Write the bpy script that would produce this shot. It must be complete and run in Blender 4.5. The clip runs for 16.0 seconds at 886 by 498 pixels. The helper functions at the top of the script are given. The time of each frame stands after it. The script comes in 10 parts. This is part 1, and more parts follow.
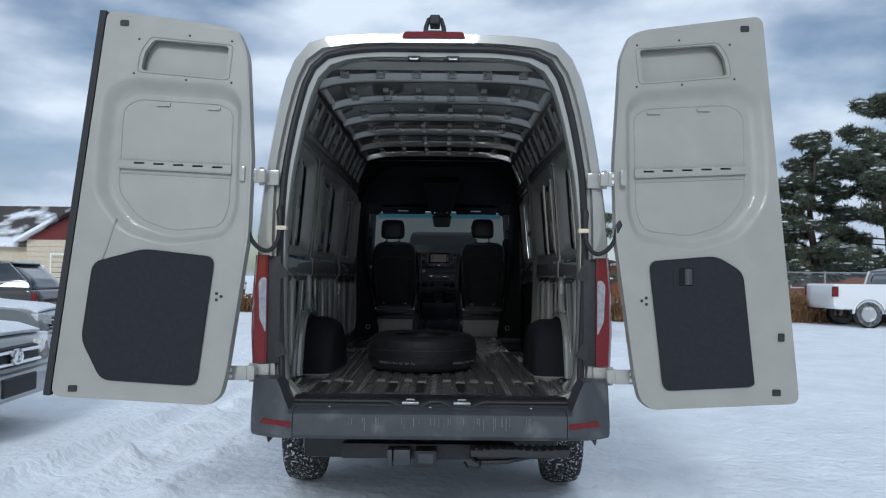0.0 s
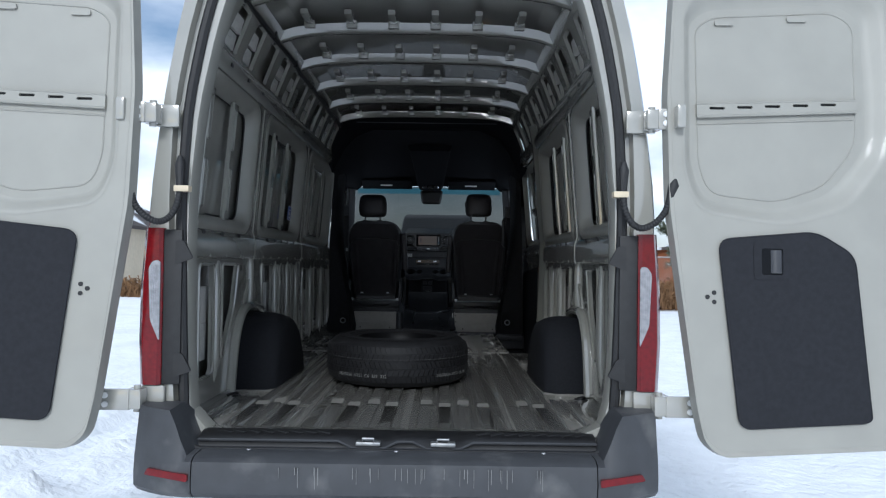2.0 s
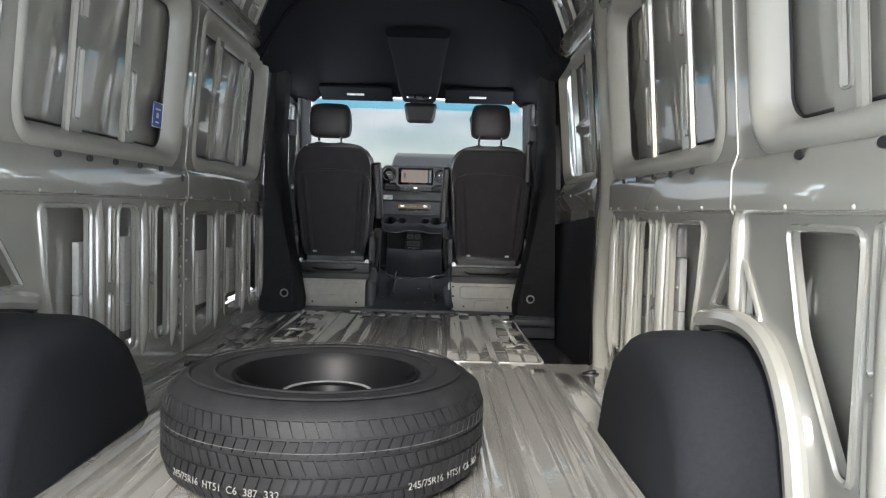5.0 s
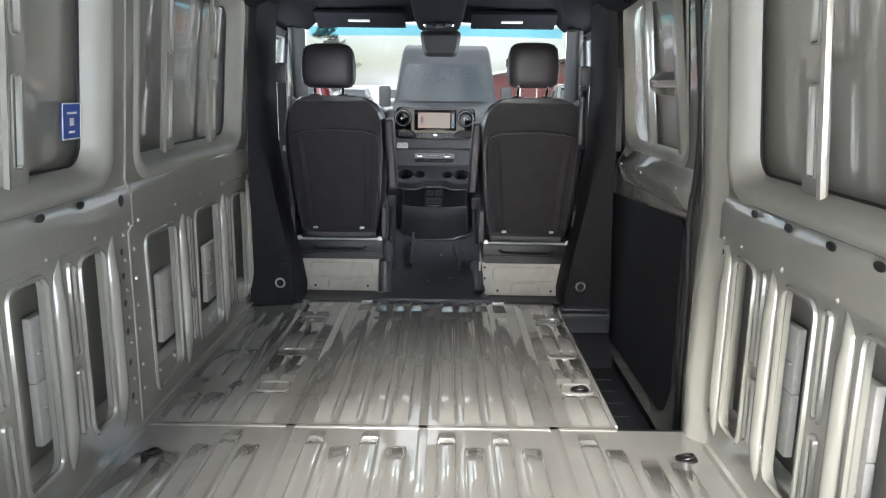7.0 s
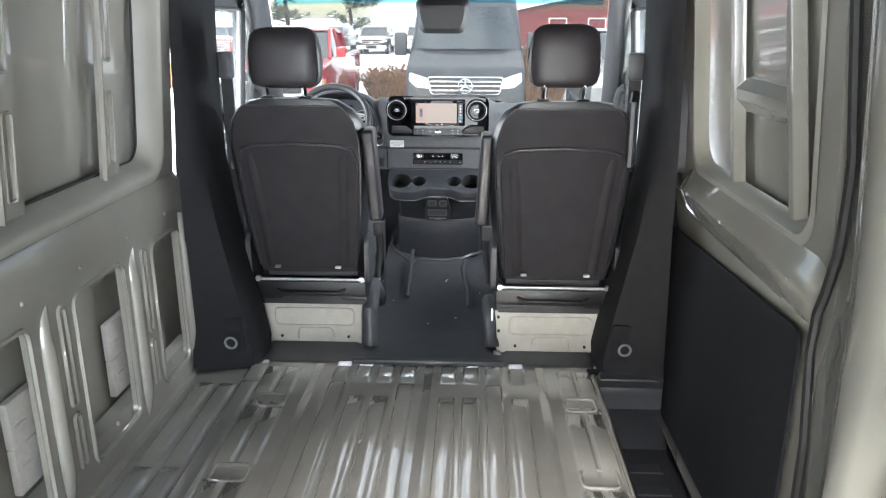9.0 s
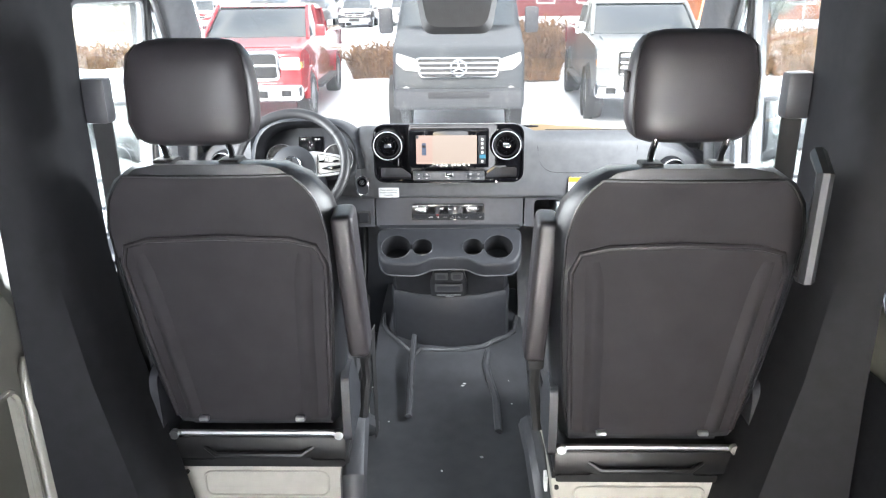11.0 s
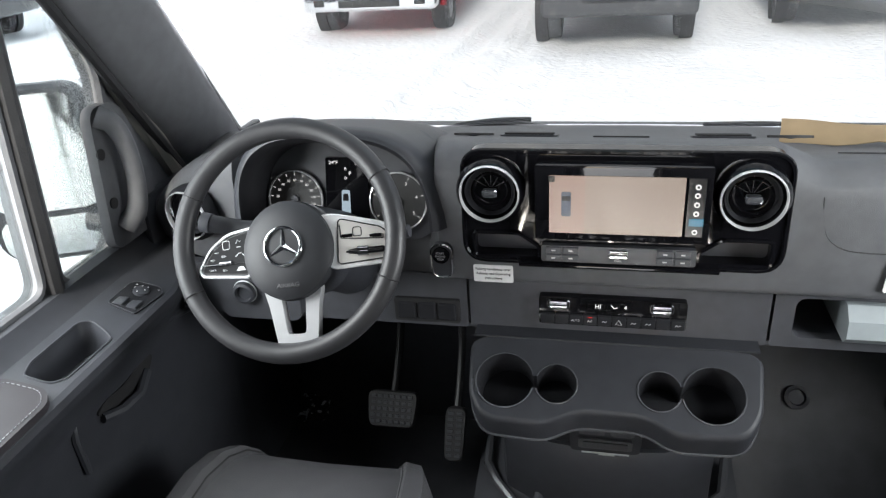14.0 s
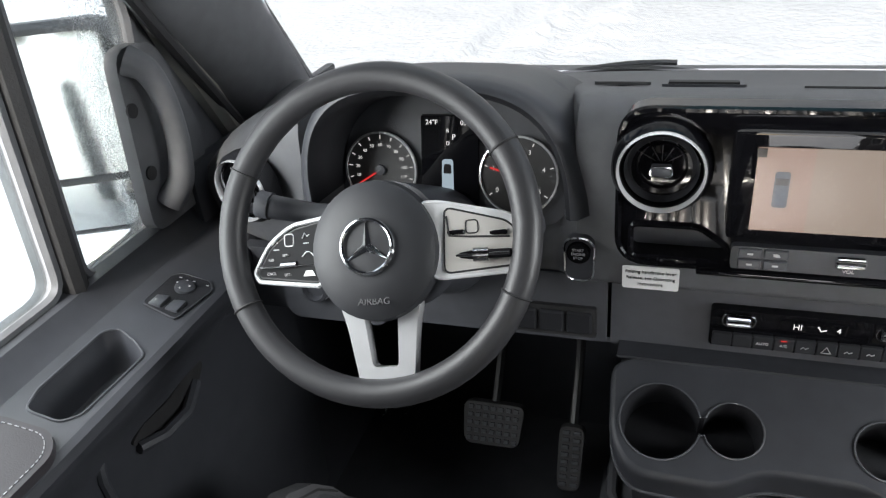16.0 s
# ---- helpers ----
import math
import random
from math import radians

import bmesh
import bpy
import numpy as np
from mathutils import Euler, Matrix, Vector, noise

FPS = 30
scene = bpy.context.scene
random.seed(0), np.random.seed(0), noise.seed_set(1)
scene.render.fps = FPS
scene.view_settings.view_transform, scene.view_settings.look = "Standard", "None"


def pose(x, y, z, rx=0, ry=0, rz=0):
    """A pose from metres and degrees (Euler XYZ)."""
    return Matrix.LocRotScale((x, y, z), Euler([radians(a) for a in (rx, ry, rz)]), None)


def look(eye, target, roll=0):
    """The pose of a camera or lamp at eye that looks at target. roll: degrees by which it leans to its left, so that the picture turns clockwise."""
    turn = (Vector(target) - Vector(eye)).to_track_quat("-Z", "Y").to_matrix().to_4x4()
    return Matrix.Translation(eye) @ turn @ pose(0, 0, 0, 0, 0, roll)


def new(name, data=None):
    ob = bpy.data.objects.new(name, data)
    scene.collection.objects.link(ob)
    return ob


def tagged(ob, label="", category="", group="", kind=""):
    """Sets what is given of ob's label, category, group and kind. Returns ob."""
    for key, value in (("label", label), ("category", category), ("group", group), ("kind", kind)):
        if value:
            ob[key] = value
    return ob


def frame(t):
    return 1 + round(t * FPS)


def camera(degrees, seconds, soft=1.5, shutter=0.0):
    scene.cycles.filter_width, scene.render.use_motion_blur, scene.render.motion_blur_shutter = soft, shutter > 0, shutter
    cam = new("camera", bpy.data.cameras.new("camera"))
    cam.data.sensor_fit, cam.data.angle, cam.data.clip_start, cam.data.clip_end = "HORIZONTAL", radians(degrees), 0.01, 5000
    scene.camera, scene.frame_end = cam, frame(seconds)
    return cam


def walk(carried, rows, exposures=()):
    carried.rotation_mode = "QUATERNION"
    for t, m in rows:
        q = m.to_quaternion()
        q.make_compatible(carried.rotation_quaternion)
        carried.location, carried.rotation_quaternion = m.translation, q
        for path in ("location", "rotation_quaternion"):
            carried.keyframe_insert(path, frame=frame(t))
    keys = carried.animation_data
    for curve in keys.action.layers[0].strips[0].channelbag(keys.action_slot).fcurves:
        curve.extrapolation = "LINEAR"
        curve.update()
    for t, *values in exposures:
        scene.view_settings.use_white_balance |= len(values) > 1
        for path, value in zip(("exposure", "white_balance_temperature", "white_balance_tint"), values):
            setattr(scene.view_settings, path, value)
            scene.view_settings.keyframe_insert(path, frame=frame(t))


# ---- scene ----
cam = camera(61.2, 16.0, 1.2)
EXPOSURES = [(0.0, -0.08, 5550, 6), (1.5, 0.25, 5600, 6), (2.5, 0.9, 5650, 8), (3.0, 1.5, 5900, 8), (3.5, 2.05, 6100, 9), (4.5, 2.75, 6350, 9), (7.0, 3.55, 6250, 8), (9.0, 4.3, 6250, 8), (11.5, 4.95, 6450, 10), (12.5, 4.5, 6550, 10), (13.0, 4.3, 6550, 9), (13.5, 3.98, 6550, 9), (14.5, 3.42, 6550, 10), (16.0, 3.48, 6600, 10)]
PATH = [
    (0, (0.065, -4.013, 1.396), (0.061, -2.015, 1.471), 0.6),
    (0.5, (0.072, -3.874, 1.378), (0.071, -1.875, 1.44), 0.8),
    (1, (0.081, -3.565, 1.388), (0.079, -1.566, 1.436), 1.0),
    (1.5, (0.137, -3.189, 1.384), (0.137, -1.19, 1.426), 0.9),
    (2, (0.155, -2.775, 1.389), (0.155, -0.776, 1.427), 0.8),
    (2.5, (0.158, -2.334, 1.389), (0.16, -0.334, 1.428), 0.9),
    (3, (0.19, -1.903, 1.393), (0.188, 0.097, 1.428), 1.1),
    (3.5, (0.195, -1.486, 1.391), (0.193, 0.514, 1.415), 1.4),
    (4, (0.201, -1.089, 1.368), (0.208, 0.911, 1.368), 1.5),
    (4.5, (0.181, -0.741, 1.359), (0.195, 1.259, 1.315), 1.6),
    (4.7, (0.179, -0.624, 1.365), (0.193, 1.375, 1.299), 1.6),
    (6.8, (0.126, 0.374, 1.764), (0.12, 2.333, 1.365), 0.8),
    (7, (0.078, 0.464, 1.829), (0.069, 2.417, 1.402), 0.7),
    (7.5, (0.07, 0.636, 1.964), (0.052, 2.573, 1.468), 0.5),
    (8, (0.133, 0.862, 2.017), (0.097, 2.787, 1.474), 0.4),
    (8.5, (0.157, 1.162, 2.045), (0.094, 3.076, 1.469), 0.1),
    (9, (0.171, 1.472, 2.05), (0.093, 3.381, 1.46), 0.1),
    (9.2, (0.17, 1.593, 2.062), (0.094, 3.501, 1.468), 0.2),
    (11.3, (0.021, 2.829, 2.11), (-0.022, 4.709, 1.428), -0.7),
    (11.5, (0.016, 2.934, 2.112), (-0.023, 4.808, 1.413), -0.6),
    (12, (0.012, 3.215, 2.117), (-0.03, 5.07, 1.371), -0.4),
    (12.5, (-0.01, 3.457, 2.104), (-0.093, 5.291, 1.313), -0.7),
    (13, (-0.045, 3.666, 2.1), (-0.188, 5.482, 1.274), -1.2),
    (13.5, (-0.008, 3.843, 2.091), (-0.303, 5.624, 1.229), -2.5),
    (14, (-0.018, 3.975, 2.066), (-0.441, 5.717, 1.179), -3.8),
    (14.5, (-0.066, 4.1, 2.036), (-0.591, 5.799, 1.121), -4.9),
    (15, (-0.123, 4.199, 2.031), (-0.695, 5.84, 1.041), -5.1),
    (15.5, (-0.153, 4.246, 1.996), (-0.747, 5.876, 1.001), -5.5),
    (16, (-0.17, 4.27, 1.976), (-0.767, 5.896, 0.977), -5.9),
]
walk(cam, [(t, look(eye, target, roll)) for t, eye, target, roll in PATH], EXPOSURES)

# ---- world and sun ----
world = bpy.data.worlds.new("sky")
scene.world = world
world.use_nodes = True
wn, wl = world.node_tree.nodes, world.node_tree.links
wn.clear()
w_out, w_bg = wn.new("ShaderNodeOutputWorld"), wn.new("ShaderNodeBackground")
w_sky = wn.new("ShaderNodeTexSky")
w_sky.sky_type, w_sky.sun_disc = "NISHITA", False
w_sky.sun_elevation, w_sky.sun_rotation = radians(28), radians(185)
w_co, w_map = wn.new("ShaderNodeTexCoord"), wn.new("ShaderNodeMapping")
w_map.inputs["Scale"].default_value = (1.0, 1.0, 2.6)
w_noise = wn.new("ShaderNodeTexNoise")
w_noise.inputs["Scale"].default_value, w_noise.inputs["Detail"].default_value = 2.3, 7.0
w_ramp = wn.new("ShaderNodeValToRGB")
w_ramp.color_ramp.elements[0].position, w_ramp.color_ramp.elements[1].position = 0.36, 0.54
w_shade = wn.new("ShaderNodeTexNoise")
w_shade.inputs["Scale"].default_value, w_shade.inputs["Detail"].default_value = 4.5, 5.0
w_grey = wn.new("ShaderNodeValToRGB")
w_grey.color_ramp.elements[0].color, w_grey.color_ramp.elements[1].color = (7.6, 8.2, 9.3, 1), (13.0, 13.1, 13.3, 1)
w_grey.color_ramp.elements[0].position, w_grey.color_ramp.elements[1].position = 0.38, 0.62
w_mix = wn.new("ShaderNodeMix")
w_mix.data_type = "RGBA"
wl.new(w_co.outputs["Generated"], w_map.inputs["Vector"])
wl.new(w_map.outputs["Vector"], w_noise.inputs["Vector"])
wl.new(w_map.outputs["Vector"], w_shade.inputs["Vector"])
wl.new(w_noise.outputs["Fac"], w_ramp.inputs["Fac"])
wl.new(w_shade.outputs["Fac"], w_grey.inputs["Fac"])
wl.new(w_ramp.outputs["Color"], w_mix.inputs["Factor"])
wl.new(w_sky.outputs["Color"], w_mix.inputs["A"])
wl.new(w_grey.outputs["Color"], w_mix.inputs["B"])
wl.new(w_mix.outputs["Result"], w_bg.inputs["Color"])
wl.new(w_bg.outputs["Background"], w_out.inputs["Surface"])
w_bg.inputs["Strength"].default_value = 0.068
sun_data = bpy.data.lights.new("sun", "SUN")
sun_data.energy, sun_data.angle, sun_data.color = 1.4, radians(14), (1.0, 0.95, 0.88)
sun = new("sun", sun_data)
sun.matrix_world = look((0, 0, 30), (1.6, 17.0, 20), 0)

# area lamps added at both cab side windows to brighten the cab
for side in (-1, 1):
    lamp = bpy.data.lights.new("side_window_fill", "AREA")
    lamp.shape, lamp.size, lamp.size_y = "RECTANGLE", 0.42, 0.56
    lamp.energy, lamp.color = 1.35 if side < 0 else 1.6, (0.95, 0.98, 1.0)
    fill_lamp = new("side_window_fill", lamp)
    fill_lamp.matrix_world = look((side * 0.93, 4.64, 1.80), (0.0, 4.64, 1.62), 0)

# ---- materials ----
def mat(name, colour, rough=0.5, metal=0.0, vary=0.08, grain=30.0, bump=0.0, bump_scale=200.0, coat=0.0, stain=None, stain_at=(0.55, 0.75), stain_scale=3.0, spec=0.5, rvary=0.0, coat_ior=1.5):
    m = bpy.data.materials.new(name)
    m.use_nodes = True
    n, l = m.node_tree.nodes, m.node_tree.links
    b = n["Principled BSDF"]
    b.inputs["Roughness"].default_value, b.inputs["Metallic"].default_value = rough, metal
    b.inputs["Coat Weight"].default_value, b.inputs["Coat Roughness"].default_value, b.inputs["Coat IOR"].default_value = coat, 0.035, coat_ior
    b.inputs["Specular IOR Level"].default_value = spec
    co = n.new("ShaderNodeTexCoord")
    def noise_of(scale, detail=4.0):
        t = n.new("ShaderNodeTexNoise")
        t.inputs["Scale"].default_value, t.inputs["Detail"].default_value = scale, detail
        l.new(co.outputs["Object"], t.inputs["Vector"])
        return t.outputs["Fac"]
    def ramp_of(fac, a, c, p=(0.3, 0.7)):
        r = n.new("ShaderNodeValToRGB")
        r.color_ramp.elements[0].color, r.color_ramp.elements[1].color = (*a, 1), (*c, 1)
        r.color_ramp.elements[0].position, r.color_ramp.elements[1].position = p
        l.new(fac, r.inputs["Fac"])
        return r.outputs["Color"]
    fine = ramp_of(noise_of(grain), [c * (1 - vary) for c in colour], [min(1, c * (1 + vary)) for c in colour])
    if stain:
        mask = ramp_of(noise_of(stain_scale, 8.0), (0, 0, 0), (1, 1, 1), stain_at)
        mix = n.new("ShaderNodeMix")
        mix.data_type = "RGBA"
        l.new(mask, mix.inputs["Factor"])
        l.new(fine, mix.inputs["A"])
        mix.inputs["B"].default_value = (*stain, 1)
        fine = mix.outputs["Result"]
    l.new(fine, b.inputs["Base Color"])
    if rvary:
        r = n.new("ShaderNodeMapRange")
        r.inputs["To Min"].default_value, r.inputs["To Max"].default_value = max(0, rough - rvary), min(1, rough + rvary)
        l.new(noise_of(grain * 0.4, 6.0), r.inputs["Value"])
        l.new(r.outputs["Result"], b.inputs["Roughness"])
    if bump:
        bp = n.new("ShaderNodeBump")
        bp.inputs["Strength"].default_value, bp.inputs["Distance"].default_value = 1.0, bump
        l.new(noise_of(bump_scale, 3.0), bp.inputs["Height"])
        l.new(bp.outputs["Normal"], b.inputs["Normal"])
        l.new(bp.outputs["Normal"], b.inputs["Coat Normal"])
    return m


def glass_mat(name, tint=(0.93, 0.97, 0.95), rough=0.0):
    m = bpy.data.materials.new(name)
    m.use_nodes = True
    n, l = m.node_tree.nodes, m.node_tree.links
    n.clear()
    out, mix, tr, gl, lw, pw, mr = (n.new("ShaderNode" + k) for k in ("OutputMaterial", "MixShader", "BsdfTransparent", "BsdfGlossy", "LayerWeight", "Math", "MapRange"))
    tr.inputs["Color"].default_value = (*tint, 1)
    gl.inputs["Roughness"].default_value = rough
    lw.inputs["Blend"].default_value = 0.5
    pw.operation = "POWER"
    pw.inputs[1].default_value = 4.0
    mr.inputs["To Min"].default_value, mr.inputs["To Max"].default_value = 0.04, 0.85
    l.new(lw.outputs["Facing"], pw.inputs[0])
    l.new(pw.outputs["Value"], mr.inputs["Value"])
    l.new(mr.outputs["Result"], mix.inputs["Fac"])
    l.new(tr.outputs["BSDF"], mix.inputs[1])
    l.new(gl.outputs["BSDF"], mix.inputs[2])
    l.new(mix.outputs["Shader"], out.inputs["Surface"])
    return m


def glow_mat(name, colour, strength):
    m = bpy.data.materials.new(name)
    m.use_nodes = True
    b = m.node_tree.nodes["Principled BSDF"]
    b.inputs["Base Color"].default_value = (0.01, 0.01, 0.01, 1)
    b.inputs["Emission Color"].default_value, b.inputs["Emission Strength"].default_value = (*colour, 1), strength
    b.inputs["Roughness"].default_value, b.inputs["Specular IOR Level"].default_value = 0.15, 0.12
    return m


PAINT = mat("body_paint", (0.300, 0.294, 0.262), 0.24, vary=0.03, grain=6, coat=1.0, coat_ior=1.9, bump=0.0001, bump_scale=9, stain=(0.27, 0.265, 0.238), stain_scale=2.2)
INNER_PAINT = mat("inner_paint", (0.300, 0.294, 0.262), 0.45, vary=0.05, grain=6, coat=0.15, bump=0.0001, bump_scale=9, stain=(0.27, 0.265, 0.238), stain_scale=2.2)
FLOOR_PAINT = mat("floor_paint", (0.208, 0.202, 0.185), 0.13, vary=0.05, grain=8, coat=1.0, coat_ior=2.3, bump=0.0002, bump_scale=40, stain=(0.21, 0.204, 0.187), stain_at=(0.56, 0.8), stain_scale=5, rvary=0.08)
PAD = mat("foam_pad", (0.50, 0.49, 0.46), 0.75, vary=0.06, grain=60, bump=0.0004, bump_scale=300)
GREY_PLASTIC = mat("bumper_plastic", (0.044, 0.046, 0.051), 0.6, vary=0.12, grain=14, bump=0.0004, bump_scale=500, stain=(0.13, 0.13, 0.13), stain_at=(0.56, 0.8), stain_scale=6)
CARD = mat("door_card", (0.018, 0.019, 0.023), 0.7, spec=0.2, vary=0.12, grain=50, bump=0.0005, bump_scale=600)
RUBBER = mat("rubber", (0.014, 0.014, 0.015), 0.6, vary=0.2, grain=40, bump=0.0004, bump_scale=300)
TYRE = mat("tyre_rubber", (0.011, 0.011, 0.012), 0.6, spec=0.2, vary=0.25, grain=25, bump=0.0005, bump_scale=200)
LINER = mat("arch_felt", (0.009, 0.0098, 0.0125), 0.85, spec=0.2, vary=0.2, grain=90, bump=0.001, bump_scale=400)
HEADLINER = mat("headliner_cloth", (0.0115, 0.0122, 0.015), 0.95, spec=0.1, vary=0.15, grain=120, bump=0.0006, bump_scale=700)
TRIM = mat("trim_plastic", (0.033, 0.035, 0.041), 0.46, vary=0.12, grain=30, bump=0.00015, bump_scale=900)
DASH = mat("dash_plastic", (0.094, 0.096, 0.102), 0.62, vary=0.1, grain=40, bump=0.0004, bump_scale=900)
LEATHER = mat("seat_leatherette", (0.033, 0.0300, 0.0335), 0.40, spec=0.35, vary=0.14, grain=14, bump=0.00025, bump_scale=520, rvary=0.10)
BOLSTER = mat("seat_bolster", (0.017, 0.018, 0.021), 0.36, spec=0.45, vary=0.12, grain=14, bump=0.0003, bump_scale=520, rvary=0.10)
SEATBACK = mat("seat_back_shell", (0.0335, 0.0312, 0.0345), 0.55, spec=0.15, vary=0.13, grain=12, bump=0.0003, bump_scale=520, rvary=0.08)
CUSHION = mat("seat_cushion", (0.060, 0.060, 0.064), 0.42, vary=0.08, grain=30, bump=0.0005, bump_scale=600)
MATBLACK = mat("floor_mat", (0.050, 0.052, 0.058), 0.42, vary=0.15, grain=20, bump=0.0004, bump_scale=500, stain=(0.06, 0.062, 0.066), stain_at=(0.62, 0.8), stain_scale=4)
GLOSS = mat("piano_black", (0.004, 0.004, 0.005), 0.03, vary=0.1, spec=0.22)
LOWER = mat("lower_dash_plastic", (0.050, 0.052, 0.059), 0.5, vary=0.1, grain=40, bump=0.0003, bump_scale=900)
CONSOLE = mat("console_plastic", (0.026, 0.0275, 0.032), 0.5, spec=0.3, vary=0.1, grain=40, bump=0.0002, bump_scale=900)
BEADING = mat("bead_plastic", (0.06, 0.062, 0.068), 0.22, spec=0.6, vary=0.05)
BRIGHT = mat("polished_silver", (0.80, 0.80, 0.81), 0.22, metal=0.55, vary=0.03)
CHROME = mat("chrome", (0.75, 0.76, 0.78), 0.1, metal=1.0, vary=0.03)
DARK_CHROME = mat("dark_chrome", (0.30, 0.30, 0.31), 0.15, metal=1.0, vary=0.05)
SATIN = mat("satin_silver", (0.46, 0.465, 0.475), 0.34, metal=0.35, vary=0.05)
STEEL = mat("galvanised_steel", (0.42, 0.43, 0.44), 0.35, metal=0.8, vary=0.12, grain=40)
BLACK_STEEL = mat("black_steel", (0.015, 0.015, 0.016), 0.4, metal=0.3, vary=0.2)
ALUZINC = mat("seat_box_paint", (0.50, 0.48, 0.43), 0.38, vary=0.08, grain=18, bump=0.0008, bump_scale=60)
RED_LENS = mat("red_lens", (0.13, 0.0015, 0.004), 0.10, vary=0.2, grain=60, coat=0.3, spec=0.3)
CLEAR_LENS = mat("clear_lens", (0.30, 0.30, 0.32), 0.1, vary=0.2, grain=50, coat=1.0)
# glass tints darker than real panes, to dim the bright view outside
GLASS = glass_mat("glass", (0.138, 0.139, 0.136))
PANE = glass_mat("side_glass", (0.45, 0.47, 0.47))
PILLAR = mat("pillar_plastic", (0.018, 0.0185, 0.021), 0.6, spec=0.12, vary=0.12, grain=30, bump=0.0004, bump_scale=900)
SCREEN_GLASS = mat("mirror_glass", (0.80, 0.82, 0.80), 0.05, metal=1.0, vary=0.06, grain=9)
SNOW = mat("snow", (0.88, 0.90, 0.93), 0.6, vary=0.05, grain=3, bump=0.035, bump_scale=11, stain=(0.80, 0.82, 0.85), stain_at=(0.5, 0.7), stain_scale=0.9)
TAPE = mat("masking_tape", (0.62, 0.53, 0.38), 0.6)
WHITE = mat("white_paint", (0.78, 0.78, 0.77), 0.4)
BLUE = mat("blue_label", (0.02, 0.07, 0.32), 0.35)


# ---- building helpers ----
def finish(bm, name, material, angle=35, smooth=True):
    me = bpy.data.meshes.new(name)
    bmesh.ops.recalc_face_normals(bm, faces=bm.faces)
    bm.to_mesh(me)
    bm.free()
    if smooth:
        me.polygons.foreach_set("use_smooth", [True] * len(me.polygons))
        me.set_sharp_from_angle(angle=radians(angle))
    if material:
        me.materials.append(material)
    return me


def part(name, bm, material, parent=None, label="", angle=35, at=None):
    ob = new(name, finish(bm, name, material, angle))
    if parent:
        ob.parent = parent
    if at is not None:
        ob.matrix_basis = at
    if label:
        ob["label"] = label
    return ob


def thing(name, label, category, at=None, group="", kind=""):
    ob = new(name)
    ob.empty_display_size = 0.1
    if at is not None:
        ob.matrix_basis = at
    return tagged(ob, label, category, group, kind)


def B():
    return bmesh.new()


def box(bm, lo, hi, bevel=0.0, seg=2, m=None):
    r = bmesh.ops.create_cube(bm, size=1.0)
    vs = r["verts"]
    c, s = [(a + b) / 2 for a, b in zip(lo, hi)], [abs(b - a) for a, b in zip(lo, hi)]
    for v in vs:
        v.co = Vector((v.co.x * s[0] + c[0], v.co.y * s[1] + c[1], v.co.z * s[2] + c[2]))
    if bevel:
        es = list({e for v in vs for e in v.link_edges})
        out = bmesh.ops.bevel(bm, geom=es, offset=min(bevel, min(s) * 0.49), segments=seg, profile=0.6, affect="EDGES")
        vs = list({v for v in vs if v.is_valid} | set(out["verts"]))
    if m is not None:
        bmesh.ops.transform(bm, matrix=m, verts=vs)
    return bm


def cyl(bm, a, b, r, r2=None, n=20, caps=True):
    a, b = Vector(a), Vector(b)
    d = b - a
    m = Matrix.Translation((a + b) / 2) @ d.to_track_quat("Z", "Y").to_matrix().to_4x4()
    bmesh.ops.create_cone(bm, cap_ends=caps, segments=n, radius1=r, radius2=r if r2 is None else r2, depth=d.length, matrix=m)
    return bm


def ball(bm, c, r, u=16, v=10, m=None):
    mm = Matrix.Translation(c) @ (m or Matrix.Diagonal((1, 1, 1, 1)))
    bmesh.ops.create_uvsphere(bm, u_segments=u, v_segments=v, radius=r, matrix=mm)
    return bm


def tube(bm, pts, r, n=8, closed=False, caps=True):
    pts = [Vector(p) for p in pts]
    k = len(pts)
    rad = r if callable(r) else (lambda i: r)
    up, rings = None, []
    for i, p in enumerate(pts):
        a = pts[i - 1] if (i or closed) else p
        b = pts[(i + 1) % k] if (i < k - 1 or closed) else p
        d = (b - a).normalized()
        if up is None:
            up = d.orthogonal().normalized()
        up = (up - d * up.dot(d)).normalized()
        side = d.cross(up)
        rings.append([bm.verts.new(p + rad(i) * (math.cos(t) * up + math.sin(t) * side)) for t in (2 * math.pi * j / n for j in range(n))])
    for i in range(k if closed else k - 1):
        a, b = rings[i], rings[(i + 1) % k]
        off = 0
        if closed and i == k - 1:
            off = min(range(n), key=lambda o: (a[0].co - b[o].co).length)
        for j in range(n):
            bm.faces.new((a[j], a[(j + 1) % n], b[(j + 1 + off) % n], b[(j + off) % n]))
    if caps and not closed:
        bm.faces.new(rings[0][::-1])
        bm.faces.new(rings[-1])
    return bm


def lathe(bm, profile, n=32, m=None, closed=False):
    """Turns (radius, height) pairs round z."""
    rings = []
    for r, h in profile:
        rings.append([bm.verts.new((r * math.cos(2 * math.pi * j / n), r * math.sin(2 * math.pi * j / n), h)) for j in range(n)])
    pairs = list(zip(rings, rings[1:])) + ([(rings[-1], rings[0])] if closed else [])
    for a, b in pairs:
        for j in range(n):
            bm.faces.new((a[j], a[(j + 1) % n], b[(j + 1) % n], b[j]))
    if m is not None:
        bmesh.ops.transform(bm, matrix=m, verts=[v for ring in rings for v in ring])
    return bm


